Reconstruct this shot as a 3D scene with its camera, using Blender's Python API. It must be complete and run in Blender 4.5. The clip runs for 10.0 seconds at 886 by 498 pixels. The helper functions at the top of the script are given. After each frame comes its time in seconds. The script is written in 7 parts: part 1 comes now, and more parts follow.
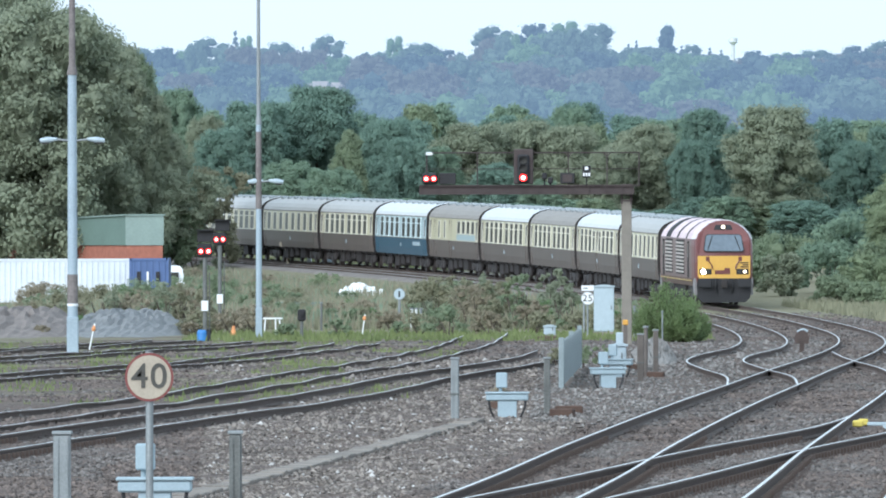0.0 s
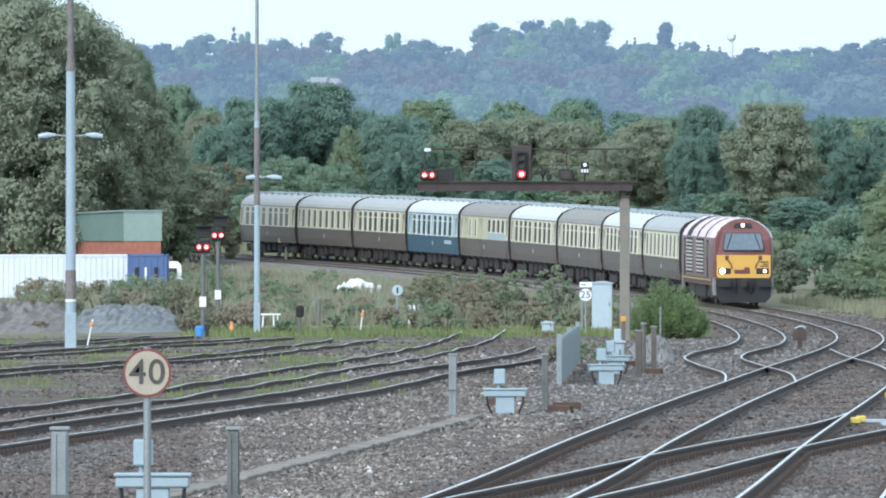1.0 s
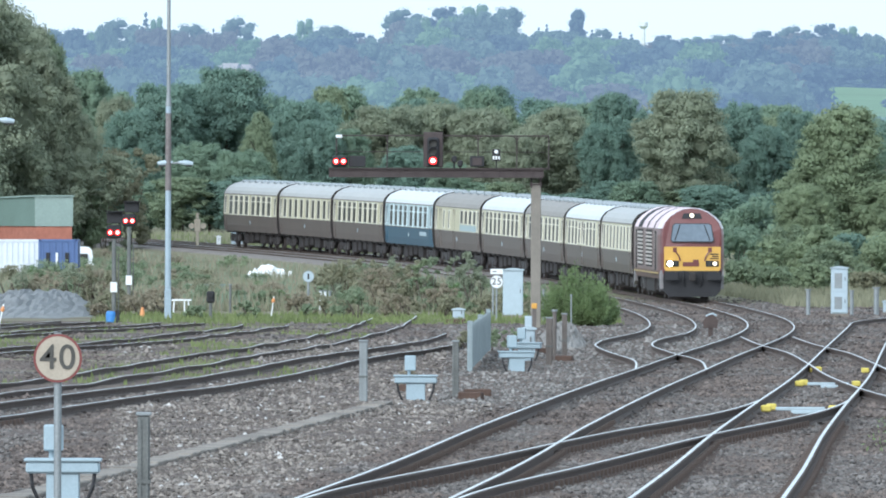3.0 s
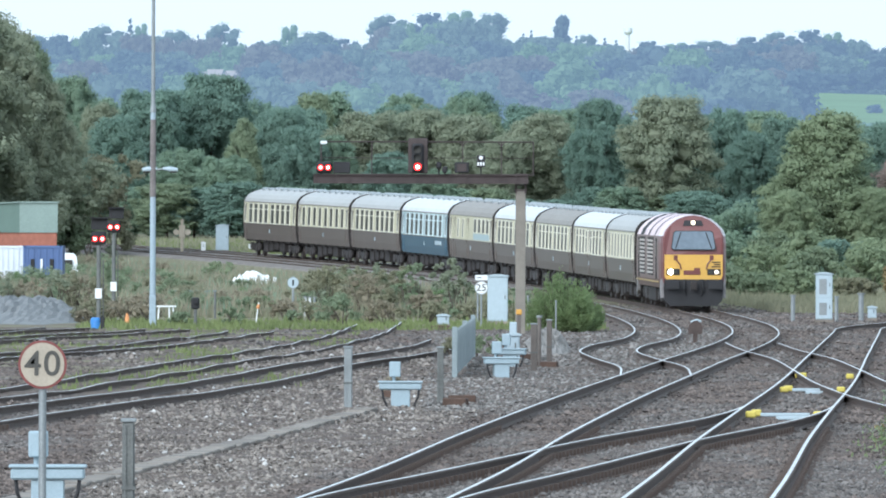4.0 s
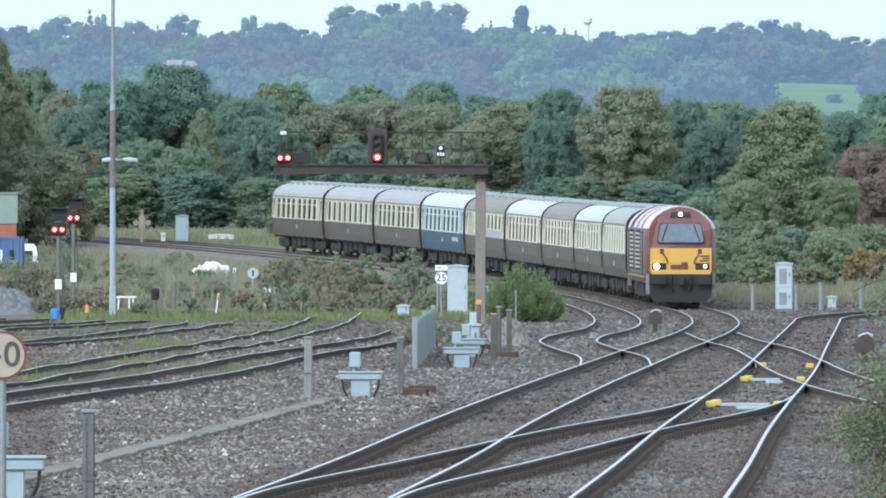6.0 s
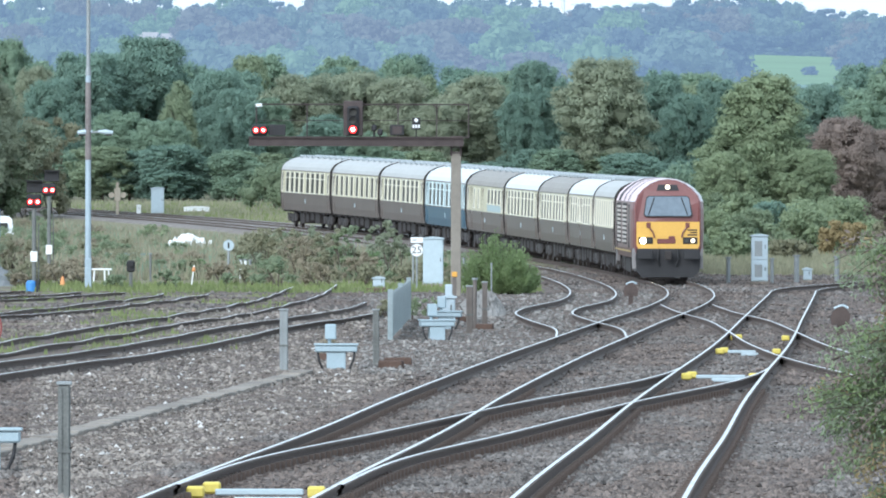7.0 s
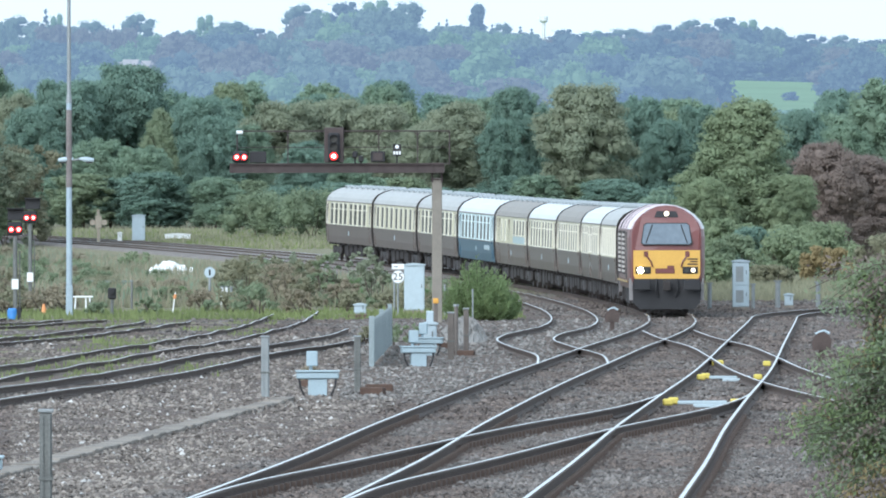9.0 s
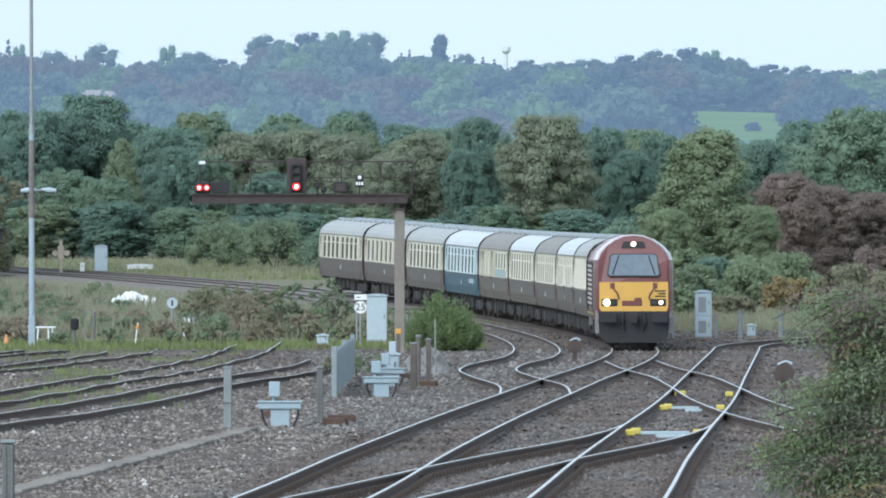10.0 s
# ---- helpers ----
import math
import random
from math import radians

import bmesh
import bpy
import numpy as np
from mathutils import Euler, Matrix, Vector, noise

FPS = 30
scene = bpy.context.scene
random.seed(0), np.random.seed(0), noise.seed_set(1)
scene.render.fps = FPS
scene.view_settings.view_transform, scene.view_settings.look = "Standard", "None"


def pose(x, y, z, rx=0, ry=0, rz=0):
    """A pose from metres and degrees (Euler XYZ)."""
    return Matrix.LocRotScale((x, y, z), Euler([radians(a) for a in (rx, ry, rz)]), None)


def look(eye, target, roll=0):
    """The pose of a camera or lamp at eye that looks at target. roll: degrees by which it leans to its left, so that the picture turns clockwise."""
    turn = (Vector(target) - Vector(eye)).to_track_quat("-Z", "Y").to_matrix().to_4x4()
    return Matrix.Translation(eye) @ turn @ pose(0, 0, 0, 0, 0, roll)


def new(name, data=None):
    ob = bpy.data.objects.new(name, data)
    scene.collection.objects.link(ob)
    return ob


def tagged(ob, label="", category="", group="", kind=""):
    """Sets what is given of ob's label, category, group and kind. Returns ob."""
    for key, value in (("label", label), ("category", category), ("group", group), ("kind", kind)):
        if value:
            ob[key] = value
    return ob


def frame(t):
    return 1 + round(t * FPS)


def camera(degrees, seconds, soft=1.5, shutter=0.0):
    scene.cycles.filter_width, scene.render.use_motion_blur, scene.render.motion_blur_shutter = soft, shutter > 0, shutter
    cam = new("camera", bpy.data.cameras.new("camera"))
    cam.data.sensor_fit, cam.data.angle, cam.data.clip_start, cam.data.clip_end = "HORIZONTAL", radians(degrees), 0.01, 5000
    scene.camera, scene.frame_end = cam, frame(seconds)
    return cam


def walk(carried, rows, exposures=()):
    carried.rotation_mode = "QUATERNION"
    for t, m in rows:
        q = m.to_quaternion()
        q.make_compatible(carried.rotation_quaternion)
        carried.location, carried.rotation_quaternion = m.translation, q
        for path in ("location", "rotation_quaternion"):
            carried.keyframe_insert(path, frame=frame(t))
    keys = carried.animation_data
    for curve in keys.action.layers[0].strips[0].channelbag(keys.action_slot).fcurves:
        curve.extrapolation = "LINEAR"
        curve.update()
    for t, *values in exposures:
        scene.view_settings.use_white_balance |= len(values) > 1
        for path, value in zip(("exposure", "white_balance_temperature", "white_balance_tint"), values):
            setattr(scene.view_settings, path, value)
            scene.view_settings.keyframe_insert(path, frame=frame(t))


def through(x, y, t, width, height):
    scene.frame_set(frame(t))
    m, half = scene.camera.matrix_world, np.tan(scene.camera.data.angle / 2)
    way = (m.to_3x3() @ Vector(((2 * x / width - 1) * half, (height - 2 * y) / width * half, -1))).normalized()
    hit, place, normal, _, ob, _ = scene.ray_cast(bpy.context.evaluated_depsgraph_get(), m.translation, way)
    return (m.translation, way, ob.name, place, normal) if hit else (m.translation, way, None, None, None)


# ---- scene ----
EYE = (0.0, 0.0, 2.9)

# seconds, aim point sideways and up at 1000 m, roll
AIM = [
    (0.0, -9.136, 1.036, -0.11), (0.5, -8.164, 0.691, -0.05), (1.0, -8.989, 0.733, -0.02),
    (1.5, -7.045, 0.778, 0.05), (2.0, -4.733, 0.290, 0.10), (2.5, -4.718, 0.207, 0.20),
    (3.0, -1.834, -0.338, 0.20), (3.2, -0.837, 0.013, 0.20), (4.3, -0.503, 0.279, 0.14),
    (4.5, 0.265, 1.291, 0.08), (5.0, 1.708, 1.226, 0.10), (5.2, 2.154, 0.677, 0.05),
    (6.3, 2.762, -1.523, 0.10), (6.5, 3.341, -2.383, 0.07), (7.0, 4.597, -2.854, 0.08),
    (7.5, 4.703, -1.030, -0.05), (8.0, 2.309, -0.849, 0.05), (8.5, 4.604, 0.023, -0.03),
    (9.0, 6.114, -0.725, -0.08), (9.5, 6.510, 0.635, 0.00), (10.0, 9.133, 1.728, -0.08)]
cam = camera(4.083, 10.0, soft=1.9)
walk(cam, [(t, look(EYE, (x, 1000, z), r)) for t, x, z, r in AIM], exposures=[
    (t, e, 5650, 8) for t, e in ((0, 0.46), (2.0, 0.46), (2.5, 0.50), (4.5, 0.50), (5.0, 0.32), (6.5, 0.52), (7.0, 0.66), (7.5, 0.62), (8.0, 0.58), (9.5, 0.52), (10, 0.25))])

# ---- light: a bright overcast sky, soft sun high on the left behind the camera ----
world = bpy.data.worlds.new("sky")
scene.world = world
world.use_nodes = True
wn, wl = world.node_tree.nodes, world.node_tree.links
wbg = wn["Background"]
sky = wn.new("ShaderNodeTexSky")
sky.sky_type, sky.sun_disc = "NISHITA", False
sky.sun_elevation, sky.sun_rotation = radians(28.5), radians(209)
sky.air_density, sky.dust_density, sky.ozone_density = 1.0, 4.0, 1.0
cloud = wn.new("ShaderNodeMix")
cloud.data_type = "RGBA"
cloud.inputs["Factor"].default_value = 0.82
cloud.inputs["B"].default_value = (7.6, 8.5, 8.9, 1)
wl.new(sky.outputs["Color"], cloud.inputs["A"])
wl.new(cloud.outputs["Result"], wbg.inputs["Color"])
wbg.inputs["Strength"].default_value = 0.11
sun = new("sun", bpy.data.lights.new("sun", "SUN"))
sun.data.energy, sun.data.angle, sun.data.color = 2.4, radians(50), (1.0, 0.97, 0.92)
sun.matrix_basis = look((-55, -100, 62), (0, 0, 0))


# ---- materials ----
def mat(name, base, rough=0.7, metal=0.0, vary=0.25, scale=3.0, fine=40.0, bump=0.2, island=0.0, obj=0.0,
        emit=None, glow=0.0, alt=None, spec=0.5, dist=0.02):
    """Base colour broken up by two scales of noise; island and obj vary it per leaf and per thing."""
    m = bpy.data.materials.new(name)
    m.use_nodes = True
    n, l = m.node_tree.nodes, m.node_tree.links
    b = n["Principled BSDF"]
    b.inputs["Roughness"].default_value, b.inputs["Metallic"].default_value = rough, metal
    b.inputs["Specular IOR Level"].default_value = spec
    co = n.new("ShaderNodeTexCoord")
    big, small = n.new("ShaderNodeTexNoise"), n.new("ShaderNodeTexNoise")
    for node, s in ((big, scale), (small, fine)):
        node.inputs["Scale"].default_value, node.inputs["Detail"].default_value = s, 4
        l.new(co.outputs["Object"], node.inputs["Vector"])
    add = n.new("ShaderNodeMath")
    add.operation = "ADD"
    l.new(big.outputs["Fac"], add.inputs[0]), l.new(small.outputs["Fac"], add.inputs[1])
    value = add.outputs[0]
    if island or obj:
        src = n.new("ShaderNodeNewGeometry").outputs["Random Per Island"] if island else n.new("ShaderNodeObjectInfo").outputs["Random"]
        mul = n.new("ShaderNodeMath")
        mul.operation = "MULTIPLY_ADD"
        mul.inputs[1].default_value, mul.inputs[2].default_value = (island or obj) * 2, -(island or obj)
        l.new(src, mul.inputs[0])
        more = n.new("ShaderNodeMath")
        more.operation = "ADD"
        l.new(value, more.inputs[0]), l.new(mul.outputs[0], more.inputs[1])
        value = more.outputs[0]
    ramp = n.new("ShaderNodeMapRange")
    ramp.inputs["From Min"].default_value, ramp.inputs["From Max"].default_value = 0.55, 1.45
    l.new(value, ramp.inputs["Value"])
    mix = n.new("ShaderNodeMix")
    mix.data_type = "RGBA"
    lo = [c * (1 - vary) for c in base]
    hi = list(alt) if alt else [min(1, c * (1 + vary)) for c in base]
    mix.inputs["A"].default_value, mix.inputs["B"].default_value = (*lo, 1), (*hi, 1)
    l.new(ramp.outputs[0], mix.inputs["Factor"])
    l.new(mix.outputs["Result"], b.inputs["Base Color"])
    if bump:
        bn = n.new("ShaderNodeBump")
        bn.inputs["Strength"].default_value, bn.inputs["Distance"].default_value = bump, dist
        l.new(small.outputs["Fac"], bn.inputs["Height"])
        l.new(bn.outputs["Normal"], b.inputs["Normal"])
    if glow:
        b.inputs["Emission Color"].default_value, b.inputs["Emission Strength"].default_value = (*(emit or base), 1), glow
    return m


M = dict(
    rail_side=mat("rusty rail steel", (0.080, 0.058, 0.047), 0.85, 0.0, 0.4, 6, 60),
    rail_head=mat("worn rail head", (0.72, 0.70, 0.67), 0.22, 1.0, 0.35, 0.5, 4, 0.02),
    rail_dull=mat("dull rail head", (0.80, 0.79, 0.78), 0.30, 1.0, 0.60, 0.8, 3, 0.03, alt=(0.97, 0.97, 0.96)),
    rail_shoulder=mat("brown rail shoulder", (0.105, 0.082, 0.070), 0.85, 0.0, 0.35, 2, 30, 0.05, spec=0.1),
    sleeper=mat("old timber sleeper", (0.10, 0.085, 0.075), 0.9, 0, 0.35, 4, 50, 0.4),
    concrete=mat("weathered concrete", (0.205, 0.180, 0.152), 0.9, 0, 0.38, 2.5, 30, 0.4, obj=0.25),
    stone=mat("ballast stone", (0.083, 0.066, 0.057), 0.9, 0, 0.5, 0.25, 30, 0.3, island=0.42, alt=(0.188, 0.155, 0.136)),
    stone_dry=mat("dry pale ballast stone", (0.116, 0.098, 0.085), 0.9, 0, 0.5, 0.25, 30, 0.3, island=0.42, alt=(0.278, 0.247, 0.216)),
    stone_white=mat("whitish stone", (0.30, 0.29, 0.27), 0.9, 0, 0.3, 0.25, 30, 0.3, island=0.42, alt=(0.52, 0.51, 0.49)),
    stone_pale=mat("pale grey chippings", (0.130, 0.122, 0.113), 0.9, 0, 0.45, 0.25, 30, 0.3, island=0.42, alt=(0.265, 0.25, 0.232)),
    stone_grey=mat("grey ballast stone", (0.094, 0.084, 0.078), 0.9, 0, 0.5, 0.25, 30, 0.3, island=0.42, alt=(0.205, 0.188, 0.174)),
    galv=mat("galvanised steel", (0.238, 0.260, 0.264), 0.55, 0.3, 0.25, 2, 40, 0.1),
    galv_dark=mat("stained steel post", (0.136, 0.143, 0.136), 0.7, 0.2, 0.4, 3, 40, 0.2),
    fence=mat("grey green fence steel", (0.22, 0.265, 0.275), 0.6, 0.1, 0.25, 2, 30, 0.1),
    timber=mat("rotten brown timber", (0.085, 0.055, 0.042), 0.95, 0, 0.4, 2, 30, 0.3),
    dwarf=mat("rusted signal casing", (0.065, 0.048, 0.042), 0.85, 0, 0.4, 4, 30, 0.2),
    faded_black=mat("faded black paint", (0.06, 0.058, 0.05), 0.7, 0, 0.3, 6, 40, 0.05),
    stain=mat("stained mast paint", (0.165, 0.148, 0.142), 0.8, 0, 0.45, 1.2, 12, 0.2),
    post_brown=mat("weathered brown post", (0.128, 0.112, 0.100), 0.8, 0.1, 0.4, 2, 40, 0.2),
    pale_blue=mat("pale blue grey painted steel", (0.30, 0.38, 0.42), 0.5, 0, 0.12, 4, 40, 0.08),
    cream_grey=mat("light grey cabinet paint", (0.36, 0.435, 0.475), 0.5, 0, 0.12, 4, 40, 0.08),
    black=mat("sooty black", (0.018, 0.018, 0.02), 0.75, 0, 0.4, 3, 30, 0.1),
    gantry=mat("brown oxide steel", (0.055, 0.042, 0.04), 0.75, 0.1, 0.4, 2, 30, 0.1),
    white=mat("white paint", (0.70, 0.72, 0.72), 0.5, 0, 0.08, 3, 30, 0.05),
    amber=mat("amber paint", (0.55, 0.29, 0.05), 0.6, 0, 0.15, 4, 40, 0.05),
    yellow=mat("yellow paint", (0.56, 0.46, 0.09), 0.5, 0, 0.12, 4, 40, 0.05),
    red=mat("red paint", (0.17, 0.04, 0.035), 0.5, 0, 0.15, 4, 40, 0.05),
    blue=mat("blue paint", (0.06, 0.13, 0.32), 0.5, 0, 0.2, 4, 40, 0.05),
    orange=mat("orange paint", (0.62, 0.27, 0.10), 0.6, 0, 0.1, 4, 40, 0.05),
    lamp_red=mat("lit red lens", (0.9, 0.05, 0.04), 0.4, 0, 0.0, 1, 1, 0, emit=(1.0, 0.018, 0.015), glow=2.6),
    lamp_core=mat("bright lamp core", (1, 0.6, 0.5), 0.4, 0, 0.0, 1, 1, 0, emit=(1.0, 0.45, 0.40), glow=6),
    mast_paint=mat("grey blue mast paint", (0.30, 0.37, 0.42), 0.5, 0, 0.2, 1.5, 20, 0.05),
    lamp_white=mat("lit headlamp", (1, 0.9, 0.7), 0.4, 0, 0.0, 1, 1, 0, emit=(1.0, 0.86, 0.55), glow=14),
    lamp_soft=mat("lit marker lamp", (1, 0.9, 0.7), 0.4, 0, 0.0, 1, 1, 0, emit=(1.0, 0.80, 0.5), glow=1.6),
    glass=mat("dark window glass", (0.055, 0.055, 0.05), 0.3, 0, 0.3, 0.6, 6, 0.0, spec=0.15),
    windscreen=mat("windscreen glass", (0.12, 0.15, 0.18), 0.08, 0, 0.2, 0.6, 6, 0.0, spec=0.8),
    bark=mat("bark", (0.09, 0.075, 0.06), 0.95, 0, 0.4, 2, 20, 0.5),
    brick=mat("red brick", (0.33, 0.13, 0.09), 0.9, 0, 0.3, 3, 30, 0.2, obj=0.3),
    rooftile=mat("clay roof tiles", (0.30, 0.16, 0.12), 0.9, 0, 0.3, 0.5, 5, 0.2),
)


def leafy(name, base, alt, through=0.43, **kw):
    """Leaves: dull, a little see-through for light, varied by clump."""
    m = mat(name, base, 0.8, 0, 0.16, 0.10, 0.5, 0.0, island=0.05, alt=alt, spec=0.15, **kw)
    n, l = m.node_tree.nodes, m.node_tree.links
    b, out = n["Principled BSDF"], n["Material Output"]
    tr, mx = n.new("ShaderNodeBsdfTranslucent"), n.new("ShaderNodeMixShader")
    mx.inputs[0].default_value = through
    l.new(b.inputs["Base Color"].links[0].from_socket, tr.inputs["Color"])
    l.new(b.outputs[0], mx.inputs[1]), l.new(tr.outputs[0], mx.inputs[2])
    l.new(mx.outputs[0], out.inputs["Surface"])
    return m


LEAF = dict(
    dark=leafy("dark green leaves", (0.162, 0.250, 0.206), (0.250, 0.358, 0.284)),
    mid=leafy("mid green leaves", (0.195, 0.278, 0.204), (0.295, 0.392, 0.278)),
    light=leafy("yellow green leaves", (0.218, 0.275, 0.166), (0.338, 0.402, 0.248)),
    tan=leafy("browning leaves", (0.246, 0.278, 0.196), (0.345, 0.385, 0.275)),
    rust=leafy("reddish brown leaves", (0.235, 0.192, 0.172), (0.325, 0.268, 0.232)),
    scrub=leafy("dry scrub leaves", (0.230, 0.235, 0.155), (0.370, 0.360, 0.248)),
    grass=leafy("rough grass", (0.150, 0.195, 0.080), (0.275, 0.315, 0.135)),
    straw=leafy("dead weed stems", (0.268, 0.240, 0.172), (0.410, 0.370, 0.278)),
    willow=leafy("yellow green willow leaves", (0.190, 0.260, 0.120), (0.300, 0.385, 0.185)),
    olive=leafy("olive green leaves", (0.205, 0.262, 0.170), (0.315, 0.380, 0.245)),
    amber=leafy("amber leaves", (0.300, 0.245, 0.130), (0.430, 0.350, 0.190)),
    fresh=leafy("fresh green leaves", (0.160, 0.245, 0.125), (0.260, 0.360, 0.180)),
)
# distance haze is put in as blue emission; white_far, tower and wall have none
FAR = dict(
    woods_woods=leafy("distant woods with haze glow", (0.070, 0.105, 0.080), (0.115, 0.160, 0.115), emit=(0.44, 0.60, 0.84), glow=0.47),
    woods_brown=leafy("distant browning woods with haze glow", (0.072, 0.086, 0.070), (0.108, 0.118, 0.092), emit=(0.47, 0.60, 0.84), glow=0.47),
    woods_dark=leafy("distant dark woods with haze glow", (0.046, 0.072, 0.060), (0.075, 0.108, 0.085), emit=(0.43, 0.59, 0.86), glow=0.47),
    woods_green=leafy("distant pale green woods with haze glow", (0.086, 0.138, 0.082), (0.140, 0.200, 0.115), emit=(0.44, 0.62, 0.80), glow=0.47),
    # roofs, brick and meadow glow faintly blue in place of haze
    tiles=mat("distant roof tiles with haze glow", (0.20, 0.165, 0.15), 0.9, 0, 0.2, 0.3, 3, 0.0, emit=(0.40, 0.60, 0.80), glow=0.28),
    brick_far=mat("distant brick with haze glow", (0.32, 0.25, 0.22), 0.9, 0, 0.2, 0.3, 3, 0.0, emit=(0.40, 0.60, 0.80), glow=0.12),
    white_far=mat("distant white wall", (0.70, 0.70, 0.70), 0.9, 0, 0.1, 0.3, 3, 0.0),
    field=mat("distant meadow with haze glow", (0.105, 0.180, 0.100), 0.9, 0, 0.2, 0.02, 0.3, 0.0, emit=(0.42, 0.58, 0.70), glow=0.10),
    tower=mat("distant pale concrete", (0.55, 0.57, 0.59), 0.9, 0, 0.1, 0.3, 3, 0.0),
    wall=mat("distant pale wall", (0.42, 0.38, 0.37), 0.9, 0, 0.1, 0.3, 3, 0.0),
)


# ---- mesh helpers ----
def box(bm, x0, x1, y0, y1, z0, z1, bevel=0.0):
    vs = [bm.verts.new(v) for v in ((x0, y0, z0), (x1, y0, z0), (x1, y1, z0), (x0, y1, z0),
                                    (x0, y0, z1), (x1, y0, z1), (x1, y1, z1), (x0, y1, z1))]
    fs = [bm.faces.new([vs[i] for i in q]) for q in ((3, 2, 1, 0), (4, 5, 6, 7), (0, 1, 5, 4), (1, 2, 6, 5), (2, 3, 7, 6), (3, 0, 4, 7))]
    if bevel:
        bmesh.ops.bevel(bm, geom=list({e for f in fs for e in f.edges}), offset=bevel, segments=1, affect="EDGES")
    return bm


def tube(bm, a, b, r0, r1=None, n=10, cap=True):
    """A tapered tube from a to b."""
    a, b = Vector(a), Vector(b)
    r1 = r0 if r1 is None else r1
    q = (b - a).to_track_quat("Z", "Y")
    rings = [[bm.verts.new(c + q @ Vector((r * math.cos(k * math.tau / n), r * math.sin(k * math.tau / n), 0))) for k in range(n)]
             for c, r in ((a, r0), (b, r1))]
    for k in range(n):
        bm.faces.new((rings[0][k], rings[0][(k + 1) % n], rings[1][(k + 1) % n], rings[1][k]))
    if cap:
        bm.faces.new(rings[0][::-1]), bm.faces.new(rings[1])
    return bm


def made(bm, name, *materials, smooth=False):
    me = bpy.data.meshes.new(name)
    bmesh.ops.recalc_face_normals(bm, faces=bm.faces)
    bm.to_mesh(me)
    bm.free()
    for m in materials:
        me.materials.append(m)
    if smooth:
        me.polygons.foreach_set("use_smooth", [True] * len(me.polygons))
    return me


def part(name, bm, material, parent, label="", smooth=False):
    me = bm if isinstance(bm, bpy.types.Mesh) else made(bm, name, *(material if isinstance(material, (list, tuple)) else [material]), smooth=smooth)
    ob = new(name, me)
    ob.parent = parent
    if label:
        tagged(ob, label)
    return ob


def thing(name, m, label, category, group="", kind=""):
    ob = tagged(new(name), label, category, group, kind)
    ob.matrix_basis = m
    return ob


def arrays(name, verts, faces, material):
    me = bpy.data.meshes.new(name)
    me.from_pydata(np.asarray(verts, float).tolist(), [], np.asarray(faces, int).tolist())
    me.materials.append(material)
    return me


# ---- lie of the land ----
PROFILE_Y = [0, 119, 207, 316, 421, 485, 549, 636, 716, 800, 1000, 5000]
PROFILE_Z = [0.4, 0.08, -0.32, -0.65, -0.93, -0.90, -0.68, 0.10, 0.78, 1.4, 2.0, 2.0]


def rail_z(y):
    return sum(np.interp(np.asarray(y, float) + d, PROFILE_Y, PROFILE_Z) for d in (-24, -12, 0, 12, 24)) / 5


def glide(knots):
    """A smooth x(y) through a few (y, x) knots."""
    ky, kx = np.array([k[0] for k in knots], float), np.array([k[1] for k in knots], float)
    slope = np.gradient(kx, ky)

    def at(y):
        y = np.asarray(y, float)
        i = np.clip(np.searchsorted(ky, y) - 1, 0, len(ky) - 2)
        h = ky[i + 1] - ky[i]
        t = (y - ky[i]) / h
        inside = ((1 + 2 * t) * (1 - t) ** 2 * kx[i] + t * (1 - t) ** 2 * h * slope[i]
                  + t * t * (3 - 2 * t) * kx[i + 1] + t * t * (t - 1) * h * slope[i + 1])
        return np.where(y < ky[0], kx[0] + (y - ky[0]) * slope[0], np.where(y > ky[-1], kx[-1] + (y - ky[-1]) * slope[-1], inside))
    return at


